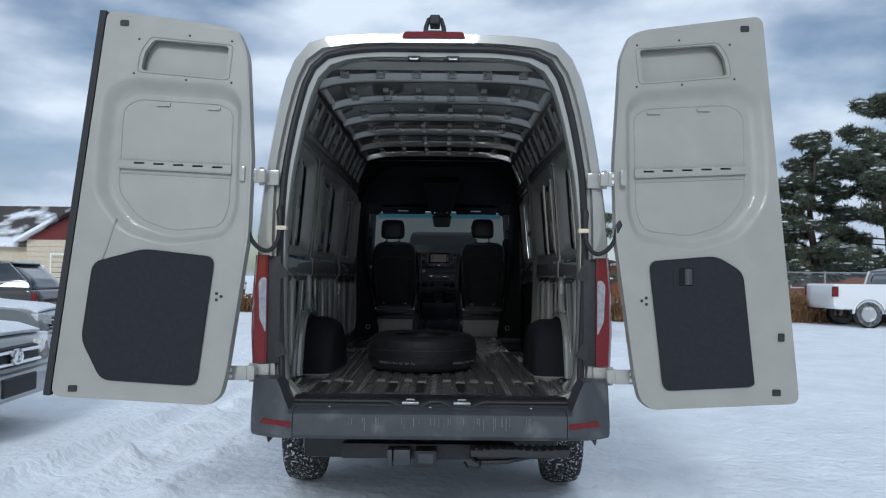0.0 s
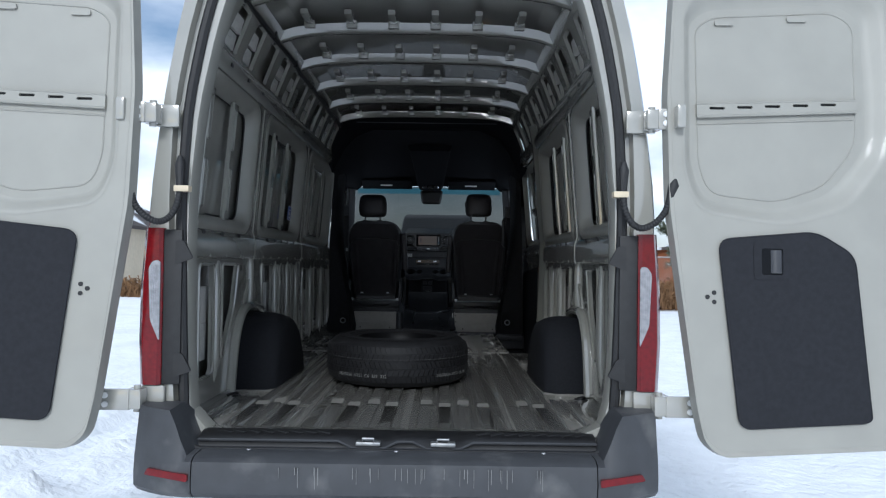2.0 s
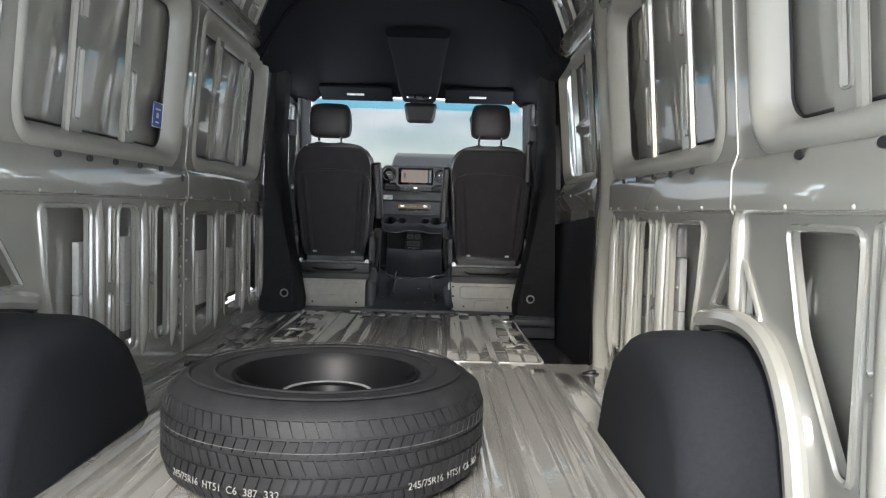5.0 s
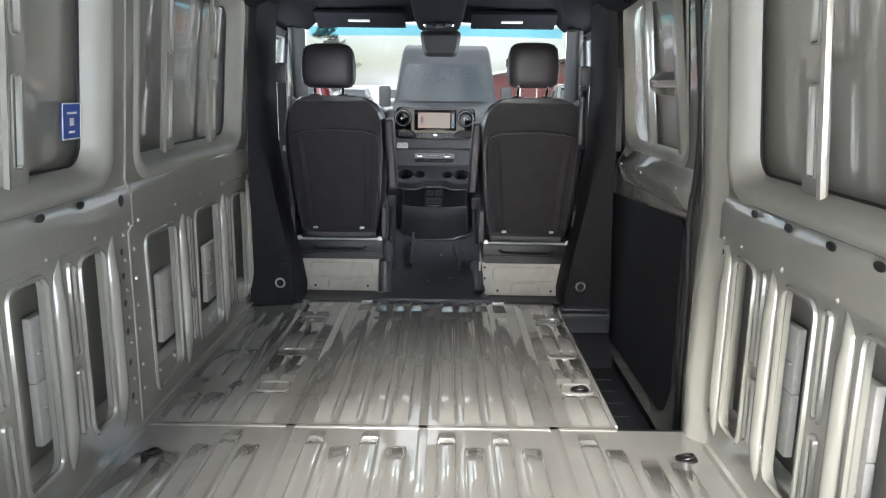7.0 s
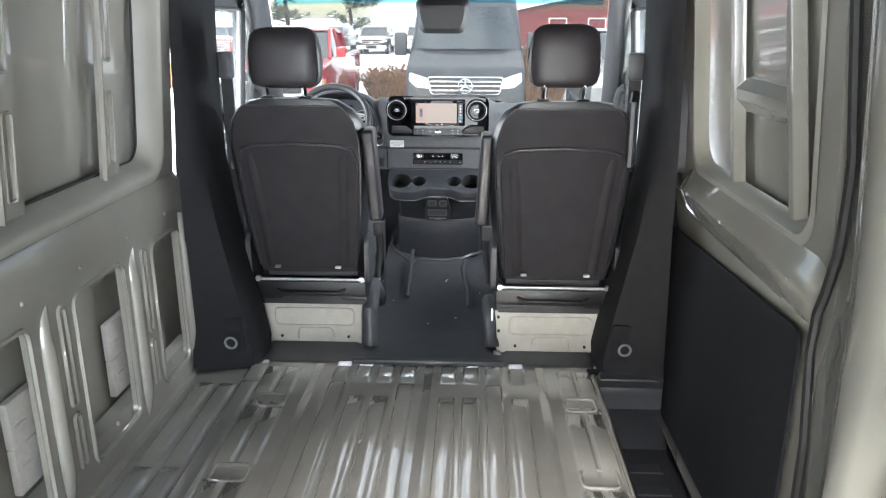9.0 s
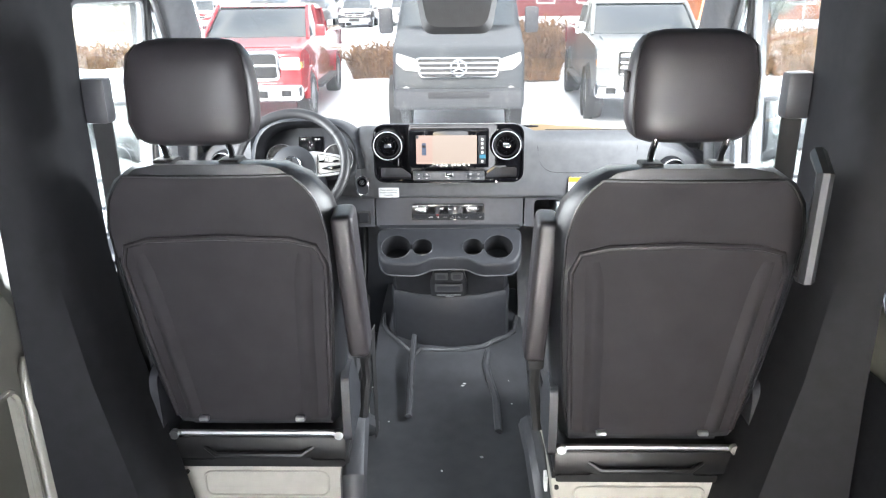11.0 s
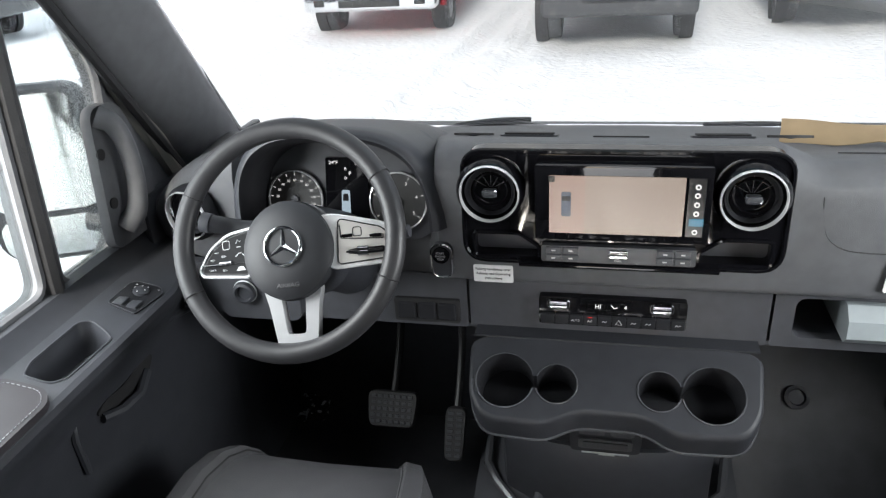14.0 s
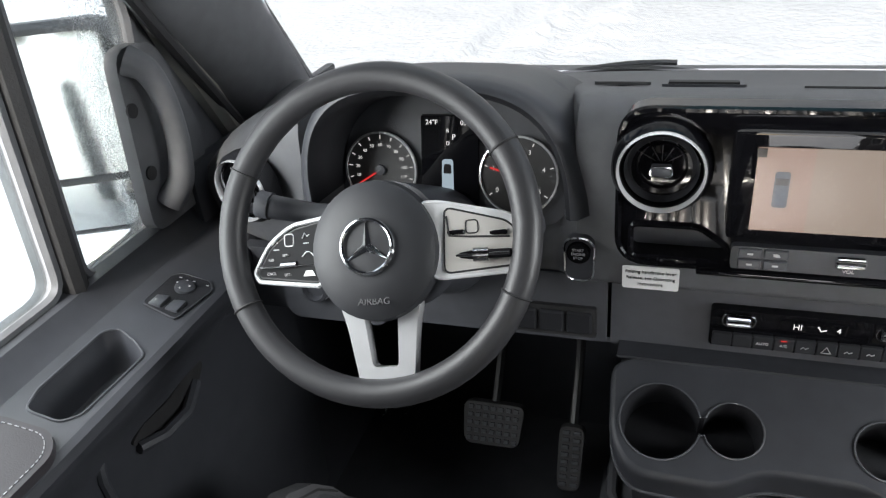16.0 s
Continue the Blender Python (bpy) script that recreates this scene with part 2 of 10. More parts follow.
def rrect(u0, v0, u1, v1, r=0.03, n=5):
    if u0 > u1: u0, u1 = u1, u0
    if v0 > v1: v0, v1 = v1, v0
    r = min(r, (u1 - u0) / 2 - 1e-4, (v1 - v0) / 2 - 1e-4)
    pts = []
    for cu, cv, a0 in ((u1 - r, v1 - r, 0), (u0 + r, v1 - r, 90), (u0 + r, v0 + r, 180), (u1 - r, v0 + r, 270)):
        for i in range(n + 1):
            a = radians(a0 + 90 * i / n)
            pts.append((cu + r * math.cos(a), cv + r * math.sin(a)))
    return pts


def rpoly(pts, r=0.03, n=4):
    """A polygon with rounded corners."""
    out, k = [], len(pts)
    for i in range(k):
        a, p, b = (Vector(pts[j % k]).to_2d() for j in (i - 1, i, i + 1))
        da, db = (a - p), (b - p)
        d = min(r, da.length * 0.45, db.length * 0.45)
        s, e = p + da.normalized() * d, p + db.normalized() * d
        for j in range(n + 1):
            t = j / n
            q = (1 - t) ** 2 * s + 2 * t * (1 - t) * p + t * t * e
            out.append((q.x, q.y))
    return out


def plate(bm, outer, holes, place, depth):
    """A sheet with holes: 2D loops, laid by place(u, v, w) with w from 0 to depth."""
    tmp = bmesh.new()
    edges = []
    for loop in [outer] + list(holes):
        vs = [tmp.verts.new((u, v, 0)) for u, v in loop]
        edges += [tmp.edges.new((vs[i - 1], vs[i])) for i in range(len(vs))]
    bmesh.ops.triangle_fill(tmp, use_beauty=True, use_dissolve=False, edges=edges, normal=(0, 0, 1))
    front, back = {}, {}
    for v in tmp.verts:
        front[v], back[v] = bm.verts.new(place(v.co.x, v.co.y, 0)), bm.verts.new(place(v.co.x, v.co.y, depth))
    for f in tmp.faces:
        bm.faces.new([front[v] for v in f.verts])
        bm.faces.new([back[v] for v in reversed(f.verts)])
    for e in tmp.edges:
        if len(e.link_faces) == 1:
            a, b = e.verts
            bm.faces.new((front[a], back[a], back[b], front[b]))
    tmp.free()
    return bm


def thick(bm, depth):
    """Gives an open sheet its thickness."""
    bm.normal_update()
    bmesh.ops.solidify(bm, geom=bm.faces[:], thickness=depth)
    return bm


def loft(bm, sections, close=False, caps=False):
    rings = [[bm.verts.new(p) for p in s] for s in sections]
    n = len(rings[0])
    for a, b in zip(rings, rings[1:]):
        for j in range(n if close else n - 1):
            bm.faces.new((a[j], a[(j + 1) % n], b[(j + 1) % n], b[j]))
    if caps:
        bm.faces.new(rings[0][::-1])
        bm.faces.new(rings[-1])
    return bm


def smooth_path(pts, k=5):
    """A soft curve through the given points, k steps between two of them."""
    q = [Vector(p) for p in pts]
    out = []
    for i in range(len(q) - 1):
        a, b, c, d = q[max(0, i - 1)], q[i], q[i + 1], q[min(len(q) - 1, i + 2)]
        for j in range(k):
            t = j / k
            out.append(0.5 * (2 * b + (c - a) * t + (2 * a - 5 * b + 4 * c - d) * t * t + (3 * b - a - 3 * c + d) * t ** 3))
    return out + [q[-1]]


def interp(x, table):
    for (a, va), (b, vb) in zip(table, table[1:]):
        if x <= b:
            t = min(1, max(0, (x - a) / (b - a)))
            return va + (vb - va) * t
    return table[-1][1]

# ---- the van: shell, frame, floor, walls, roof ----
FLOOR = 0.738
XIN = [(0.70, 0.895), (1.50, 0.895), (2.25, 0.835), (2.42, 0.80), (2.60, 0.70)]
XSK = [(0.50, 0.965), (1.60, 0.975), (2.25, 0.905), (2.50, 0.85), (2.62, 0.77), (2.69, 0.60)]


def half_loop(pts, n=64):
    """A closed loop of n points in x and z, from the points of its right half, bottom to top."""
    full = [(x, z) for x, z in pts] + [(-x, z) for x, z in reversed(pts)]
    full = rpoly(full, 0.10, 6)
    k = len(full)
    seg = [math.dist(full[i], full[(i + 1) % k]) for i in range(k)]
    total, out, i, acc = sum(seg), [], 0, 0.0
    for j in range(n):
        s = total * j / n
        while acc + seg[i] < s:
            acc += seg[i]
            i += 1
        t = (s - acc) / seg[i]
        a, b = full[i], full[(i + 1) % k]
        out.append((a[0] + (b[0] - a[0]) * t, a[1] + (b[1] - a[1]) * t))
    return out


REAR_OUT = [(0.915, 0.60), (0.937, 1.10), (0.948, 1.60), (0.908, 1.96), (0.855, 2.27), (0.80, 2.50), (0.735, 2.63), (0.66, 2.685), (0.40, 2.712)]
REAR_MID = [(0.82, 0.66), (0.845, 1.10), (0.865, 1.60), (0.853, 1.96), (0.80, 2.26), (0.742, 2.475), (0.685, 2.585), (0.61, 2.635), (0.35, 2.665)]
REAR_SEAL = [(0.79, 0.715), (0.808, 1.10), (0.822, 1.60), (0.803, 1.96), (0.75, 2.255), (0.692, 2.465), (0.64, 2.56), (0.565, 2.605), (0.35, 2.635)]
REAR_IN = [(0.765, 0.755), (0.79, 1.10), (0.792, 1.60), (0.76, 1.96), (0.70, 2.255), (0.643, 2.45), (0.585, 2.535), (0.50, 2.572), (0.35, 2.592)]
REAR_BACK = [(0.86, 0.742), (0.89, 1.10), (0.89, 1.60), (0.845, 1.96), (0.79, 2.26), (0.72, 2.46), (0.64, 2.55), (0.53, 2.585), (0.35, 2.60)]


def ring(pts, y, dx=0.0):
    return [(x + dx * (1 if x > 0 else -1), y, z) for x, z in half_loop(pts)]


bm = B()
loft(bm, [ring(REAR_OUT, 0.10, 0.012), ring(REAR_OUT, 0.03), ring(REAR_OUT, 0.005, -0.012), ring(REAR_MID, 0.0), ring(REAR_MID, 0.04, -0.006), ring(REAR_SEAL, 0.04), ring(REAR_SEAL, 0.018, -0.008), ring(REAR_IN, 0.020, 0.006), ring(REAR_IN, 0.035), ring(REAR_IN, 0.11), ring(REAR_BACK, 0.14)], close=True)
rear_frame = part("rear_door_frame", bm, PAINT)
tagged(rear_frame, "beige-grey painted rear door frame of the van", "door frame", kind="structure")
bm = B()
tube(bm, ring(REAR_SEAL, 0.012), 0.019, 8, closed=True)
part("door_seal", bm, RUBBER, rear_frame, "black rubber door seal")


def side_skin(s):
    bm = B()
    secs = []
    zs = [0.42, 0.7, 1.1, 1.6, 1.8, 1.96, 2.12, 2.26, 2.4, 2.5, 2.58, 2.64, 2.675]
    rear = [(z, x) for x, z in REAR_OUT]
    for y, k in ((0.09, 0.0), (0.2, 0.35), (0.4, 0.75), (0.8, 1.0), (2.2, 1.0), (4.22, 1.0)):
        secs.append([(s * (interp(z, rear) * (1 - k) + interp(z, XSK) * k + 0.004), y, max(z, 0.60 if y < 0.15 else 0.56 if y < 0.3 else 0.42)) for z in zs])
    loft(bm, secs)
    thick(bm, 0.004)
    return bm


for s, side in ((-1, "left"), (1, "right")):
    tagged(part("side_skin_" + side, side_skin(s), PAINT), "glossy beige-grey outer steel side panel of the van", "body panel", kind="structure")

bm = B()
secs = []
for y in (0.06, 0.3, 1.0, 2.0, 3.0, 4.3):
    e = 0.60 + 0.17 * min(1, y / 0.5)
    zc = 2.695 + 0.02 * min(1, y / 0.5)
    secs.append([(e * t, y, zc - 0.06 * abs(t) ** 5 - 0.008 * t * t) for t in (-1, -0.97, -0.9, -0.75, -0.5, -0.25, 0, 0.25, 0.5, 0.75, 0.9, 0.97, 1)])
loft(bm, secs)
thick(bm, 0.004)
tagged(part("ceiling", bm, PAINT), "bare painted steel roof skin of the van", "roof", kind="structure")


def wall_place(s, off=0.0):
    return lambda u, v, w: (s * (interp(v, XIN) - off + w), u, v)


def bead(bm, loop, place, r=0.011, w=-0.001):
    tube(bm, [place(u, v, w) for u, v in loop], r, 6, closed=True)


def cell(y0, y1, z0=0.90, z1=1.37, r=0.035):
    return rrect(y0, z0, y1, z1, r, 4)


REAR_CELLS = [cell(0.15, 0.30, 0.86), cell(0.45, 0.665, 0.87), cell(0.725, 0.75, 1.13, 1.38, 0.012), cell(0.725, 0.75, 0.89, 1.10, 0.012),
              rpoly([(0.79, 0.93), (0.83, 0.93), (1.0, 1.16), (1.07, 1.37), (0.79, 1.37)], 0.03),
              rpoly([(1.17, 1.16), (1.275, 1.16), (1.275, 1.29)], 0.012, 2), rpoly([(1.34, 1.16), (1.47, 1.16), (1.36, 1.29)], 0.012, 2)]
MID_CELLS = [rpoly([(1.66, 0.90), (1.855, 0.90), (1.855, 1.37), (1.55, 1.37), (1.58, 1.18)], 0.035), cell(2.05, 2.215, 0.86), cell(1.985, 2.008, 1.12, 1.365, 0.01), cell(1.985, 2.008, 0.90, 1.08, 0.01), cell(2.385, 2.525, 0.86), cell(2.325, 2.348, 1.12, 1.365, 0.01), cell(2.325, 2.348, 0.90, 1.08, 0.01)]
FRONT_CELLS = [rpoly([(2.84, 0.80), (3.09, 0.82), (3.09, 1.34), (2.82, 1.34)], 0.04), cell(3.225, 3.25, 1.05, 1.33, 0.011), cell(3.225, 3.25, 0.86, 1.02, 0.011), cell(3.30, 3.595, 0.82, 1.34), cell(3.725, 3.75, 1.05, 1.33, 0.011), cell(3.725, 3.75, 0.86, 1.02, 0.011), cell(3.80, 4.03, 0.82, 1.33)]
WINDOWS = [(0.20, 1.22), (1.44, 2.58), (2.79, 3.93)]
ARCH_CUT = [(0.93, FLOOR), (1.0, 0.95), (1.10, 1.10), (1.25, 1.135), (1.5, 1.12), (1.66, 1.0), (1.78, 0.84), (1.82, FLOOR)]


def build_wall(s, side, y_end, windows, y_cant=4.05):
    wall = thing("wall_" + side, "beige-grey painted inner wall frame with pressed openings", "wall", kind="structure")
    low = [(0.13, FLOOR), *ARCH_CUT, (y_end, FLOOR), (y_end, 1.47), (0.13, 1.47)]
    cells = REAR_CELLS + (MID_CELLS + FRONT_CELLS if y_end > 3 else MID_CELLS)
    bm = B()
    plate(bm, low, cells, wall_place(s), 0.022)
    for c in cells:
        bead(bm, c, wall_place(s), 0.008)
    part("lower_frame", bm, PAINT, wall)
    # upright beads beside the lower openings
    for y, z0, z1 in ((0.70, 0.82, 1.39), (1.31, 1.13, 1.42), (1.905, 0.84, 1.39), (2.265, 0.82, 1.39), (2.57, 0.80, 1.39)) + (((3.155, 0.78, 1.36), (3.655, 0.78, 1.36), (4.075, 0.80, 1.36)) if y_end > 3 else ()):
        bm = B()
        n = 16
        rise = [min(1, 5 * i / n, 5 * (1 - i / n)) ** 0.6 for i in range(n + 1)]
        pts = [(s * (interp(z0 + (z1 - z0) * i / n, XIN) + 0.012 - 0.010 * rise[i]), y + 0.030 * max(0, (i / n - 0.86) / 0.14) ** 2, z0 + (z1 - z0) * i / n) for i in range(n + 1)]
        tube(bm, pts, lambda i: 0.012 + 0.013 * rise[i], 12)
        part("pressed_bead", bm, PAINT, wall)
    # belt rail
    bm = B()
    prof = [(0.0, 1.395), (-0.016, 1.405), (-0.016, 1.50), (-0.002, 1.525), (0.02, 1.525), (0.02, 1.395)]
    secs = [[(s * (0.893 + w), y, z) for w, z in prof] for y in (0.13, y_end)]
    loft(bm, secs, close=True, caps=True)
    part("belt_rail", bm, PAINT, wall)
    # upper frame with window-like openings
    holes = [rrect(a, 1.56, b, 2.19, 0.085, 6) for a, b in windows]
    bm = B()
    plate(bm, [(0.13, 1.50), (y_end, 1.50), (y_end, 2.25), (0.13, 2.25)], holes, wall_place(s), 0.02)
    part("upper_frame", bm, PAINT, wall)
    for a, b in windows:
        # rounded reveal from the frame to the skin
        bm = B()
        secs = []
        for grow, w in smooth_path([(0.034, -0.002), (0.020, -0.011), (0.002, -0.009), (-0.018, 0.012), (-0.033, 0.042), (-0.04, 0.060)], 3):
            secs.append([wall_place(s)(u, v, w) for u, v in rrect(a - grow, 1.56 - grow, b + grow, 2.19 + grow, 0.085 + grow * 0.5, 6)])
        rings = [sec + [sec[0]] for sec in secs]
        loft(bm, rings)
        bmesh.ops.remove_doubles(bm, verts=bm.verts, dist=1e-5)
        part("opening_reveal", bm, INNER_PAINT, wall, angle=60)
        # black tube drawn as the shadow line round the panel's edge
        part("gap_shadow_line", tube(B(), [wall_place(s)(u, v, 0.058) for u, v in rrect(a + 0.043, 1.603, b - 0.043, 2.147, 0.06, 6)], 0.004, 6, closed=True), RUBBER, wall)
        for k in ((0.33, 0.70) if a < 1 else (0.32, 0.66) if a < 2.6 else (0.32, 0.765)):
            y = a + (b - a) * k
            bm = B()
            slots = [rrect(y - 0.016, 1.63, y + 0.022, 1.84, 0.01, 2), rrect(y - 0.016, 1.93, y + 0.022, 2.13, 0.01, 2)]
            outer = rpoly([(y - 0.055, 1.50), (y + 0.05, 1.50), (y + 0.045, 2.24), (y - 0.045, 2.24)], 0.02, 2)
            plate(bm, outer, slots, lambda u, v, w: (s * (interp(v, XIN) + 0.034 + w), u, v), 0.012)
            for c in slots:
                bead(bm, c, lambda u, v, w: (s * (interp(v, XIN) + 0.034 + w), u, v), 0.004)
            tube(bm, [(s * (interp(v, XIN) + 0.036), y - 0.046, v) for v in (1.55, 1.7, 1.9, 2.1, 2.2)], 0.012, 6)
            part("window_rib", bm, PAINT, wall)
    # cant frame below the roof
    cants = []
    y = 0.2
    while y + 0.24 < y_cant:
        cants.append(rpoly([(y, 2.335), (y + 0.20, 2.335), (y + 0.185, 2.53), (y + 0.02, 2.53)], 0.03, 3))
        y += 0.29
    bm = B()
    plate(bm, [(0.13, 2.25), (y_cant, 2.25), (y_cant, 2.60), (0.13, 2.60)], cants, wall_place(s), 0.02)
    prof = [(-0.012, 2.225), (-0.02, 2.24), (-0.02, 2.30), (-0.012, 2.315), (0.01, 2.315), (0.01, 2.225)]
    loft(bm, [[(s * (interp(z, XIN) + w), y, z) for w, z in prof] for y in (0.13, y_cant)], close=True, caps=True)
    part("cant_frame", bm, PAINT, wall)
    bm = B()
    for y in [0.3 + 0.29 * i for i in range(int((y_cant - 0.4) / 0.29) + 1)]:
        box(bm, (-0.006, -0.013, -0.009), (0.006, 0.013, 0.009), 0.002, 1, Matrix.Translation((s * (interp(2.27, XIN) - 0.022), y, 2.27)))
    part("clip_holes", bm, RUBBER, wall)
    # drain holes on the belt ledge, weld dimples, upright joints
    bm = B()
    for y in (0.45, 0.72, 1.0, 1.62, 1.81, 1.99, 2.19, 2.387):
        lathe(bm, [(0.021, -0.001), (0.020, 0.002), (0.017, 0.001), (0.0001, 0.001)], 18, Matrix.Translation((s * 0.8765, y, 1.512 if y < 2.6 else 1.475)) @ Euler((0, radians(-90 * s), 0)).to_matrix().to_4x4() @ Matrix.Diagonal((0.5, 0.95, 1, 1)))
    part("drain_holes", bm, RUBBER, wall)
    bm = B()
    for y in (0.30, 0.55, 0.80, 1.05, 1.31, 1.53, 1.72, 1.94, 2.2, 2.45) + ((2.67, 2.74, 3.06, 3.33, 3.61, 3.9) if y_end > 3 else (2.58,)):
        ball(bm, (s * 0.879 if y < 2.6 else s * 0.878, y, 1.41), 0.007, 10, 6)
    for z in (0.84, 0.92, 1.04, 1.12, 1.206, 1.30, 1.378):
        ball(bm, (s * 0.895, 2.665 if y_end > 3 else 2.60, z), 0.007, 10, 6)
        if y_end > 3:
            ball(bm, (s * 0.895, 2.735, z + 0.02), 0.007, 10, 6)
    part("weld_dimples", bm, PAINT, wall)
    for y in (1.335, 2.70):
        if y < y_end:
            bm = B()
            tube(bm, [(s * (interp(z, XIN) - (0.018 if 1.40 < z < 1.51 else 0.002)), y, z) for z in (1.15 if y < 2 else 0.76, 1.38, 1.41, 1.50, 1.54, 1.9, 2.22)], 0.003, 6)
            part("panel_joint", bm, PAINT, wall)
    # holes in the joint's flange
    if y_end > 3:
        bm = B()
        for z in (0.87, 0.98, 1.08, 1.17, 1.255, 1.33):
            lathe(bm, [(0.011, 0.0), (0.0001, 0.001)], 14, Matrix.Translation((s * 0.8935, 2.645, z)) @ Euler((0, radians(-90 * s), 0)).to_matrix().to_4x4())
        lathe(bm, [(0.018, 0.0), (0.0001, 0.001)], 16, Matrix.Translation((s * 0.8765, 2.63, 1.487)) @ Euler((0, radians(-90 * s), 0)).to_matrix().to_4x4())
        part("flange_holes", bm, RUBBER, wall)
    # sill rail with its nuts behind the openings
    bm = B()
    loft(bm, [[(s * 0.895, y, 0.78), (s * 0.925, y, 0.86), (s * 0.955, y, 0.88), (s * 0.957, y, 0.76)] for y in (1.86, 2.6 if y_end < 3 else 4.1)], close=True, caps=True)
    for i in range(5 if y_end < 3 else 15):
        ball(bm, (s * 0.92, 1.95 + 0.14 * i, 0.845), 0.010, 10, 6)
    part("sill_rail", bm, PAINT, wall)
    # sheet behind the openings, under the floor line
    bm = B()
    rear = [(z, x) for x, z in REAR_OUT]
    secs = []
    for y, k in ((0.13, 0.1), (0.2, 0.35), (0.4, 0.75), (0.8, 1.0), (2.6 if s > 0 else 4.22, 1.0)):
        xo = interp(0.74, rear) * (1 - k) + interp(0.74, XSK) * k + 0.002
        secs.append([(s * 0.88, y, FLOOR - 0.03), (s * xo, y, FLOOR - 0.03), (s * xo, y, FLOOR + 0.02), (s * 0.88, y, FLOOR + 0.02)])
    loft(bm, secs, close=True, caps=True)
    part("sill_box", bm, PAINT, wall)
    return wall


build_wall(-1, "left", 4.05, WINDOWS)
build_wall(1, "right", 2.62, WINDOWS[:2])


def pad(s, y, z0, z1, wd=0.16, xoff=0.052, upper=False):
    t = thing("foam_pad", "pale grey sound-damping foam pad stuck to the steel skin", "foam pad", group="pads in the wall")
    bm = B()
    x = lambda z: s * (interp(z, XIN) + xoff)
    for i in range(2):
        za, zb = z0 + (z1 - z0) * i / 2, z0 + (z1 - z0) * (i + 1) / 2 - 0.001
        m = Matrix.Translation((x((za + zb) / 2), y, (za + zb) / 2)) @ Euler((0, s * (-0.24 if upper else 0), 0)).to_matrix().to_4x4()
        box(bm, (-0.011, -wd / 2, -(zb - za) / 2), (0.011, wd / 2, (zb - za) / 2), 0.005, 2, m)
    part("pad", bm, PAD, t)
    for i in range(2):
        bm = B()
        z = z0 + (z1 - z0) * (0.28 + 0.44 * i)
        box(bm, (-0.004, -0.022, -0.004), (0.004, 0.022, 0.004), 0.002, 1, Matrix.Translation((x(z) - s * 0.012, y - wd * 0.25, z)))
        part("tab", bm, PAD, t)


for s in (-1, 1):
    for y, z0, z1 in ((0.62, 0.93, 1.27), (1.945, 0.92, 1.255), (2.285, 0.92, 1.26)) + (((3.105, 0.91, 1.165), (3.615, 0.91, 1.155)) if s < 0 else ()):
        pad(s, y, z0, z1)
    for y in (0.62, 0.9, 1.5, 1.78, 2.37) + ((2.95, 3.25, 3.55) if s < 0 else ()):
        pad(s, y, 2.36, 2.51, 0.13, 0.03, True)

# cable loom along the left cant
loom = thing("cable_loom", "black taped cable loom clipped along the roof rail", "cable")
bm = B()
tube(bm, [(-0.735 + 0.006 * math.sin(i * 2.1), 0.2 + 0.2 * i, 2.545 + 0.006 * math.sin(i * 1.3)) for i in range(19)], 0.014, 8)
part("loom", bm, RUBBER, loom)
for i in range(6):
    bm = B()
    box(bm, (-0.75, 0.5 + 0.55 * i, 2.53), (-0.715, 0.53 + 0.55 * i, 2.575), 0.004)
    part("clip", bm, RUBBER, loom)

# roof bows
for k, y in enumerate((0.62, 1.20, 1.78, 2.36, 2.93, 3.50)):
    bow = thing("roof_bow", "painted steel roof bow with pressed brackets", "roof bow", group="roof bows", kind="structure")
    bm = B()
    prof = [(-0.042, 0.045), (-0.026, 0.004), (-0.020, 0.0), (0.020, 0.0), (0.026, 0.004), (0.042, 0.045)]
    secs = []
    for i in range(17):
        t = -1 + i / 8
        x = 0.74 * t
        z = 2.611 - 0.012 * t * t - 0.05 * abs(t) ** 6
        secs.append([(x, y + a, z + b) for a, b in prof] + [(x, y + 0.024, z + 0.016), (x, y - 0.024, z + 0.016)])
    loft(bm, secs, close=True, caps=True)
    part("bow", bm, PAINT, bow)
    for x in (-0.56, -0.34, -0.12, 0.10, 0.32, 0.54):
        bm = B()
        box(bm, (x - 0.02, y - 0.24, 2.632), (x + 0.02, y - 0.05, 2.66), 0.008)
        box(bm, (x - 0.028, y - 0.08, 2.615), (x + 0.028, y - 0.045, 2.655), 0.006)
        part("bracket", bm, PAINT, bow)
header = thing("rear_header", "painted steel header above the rear doors", "header", kind="structure")
bm = B()
loft(bm, [[(x, 0.10, 2.585 - 0.03 * abs(x) ** 4), (x, 0.16, 2.56 - 0.03 * abs(x) ** 4), (x, 0.24, 2.58 - 0.03 * abs(x) ** 4), (x, 0.26, 2.65)] for x in [-0.7 + 0.1 * i for i in range(15)]])
thick(bm, 0.004)
part("header_panel", bm, PAINT, header)

# ---- load floor ----
floor = thing("floor", "glossy beige-grey ribbed steel load floor", "floor", kind="structure")


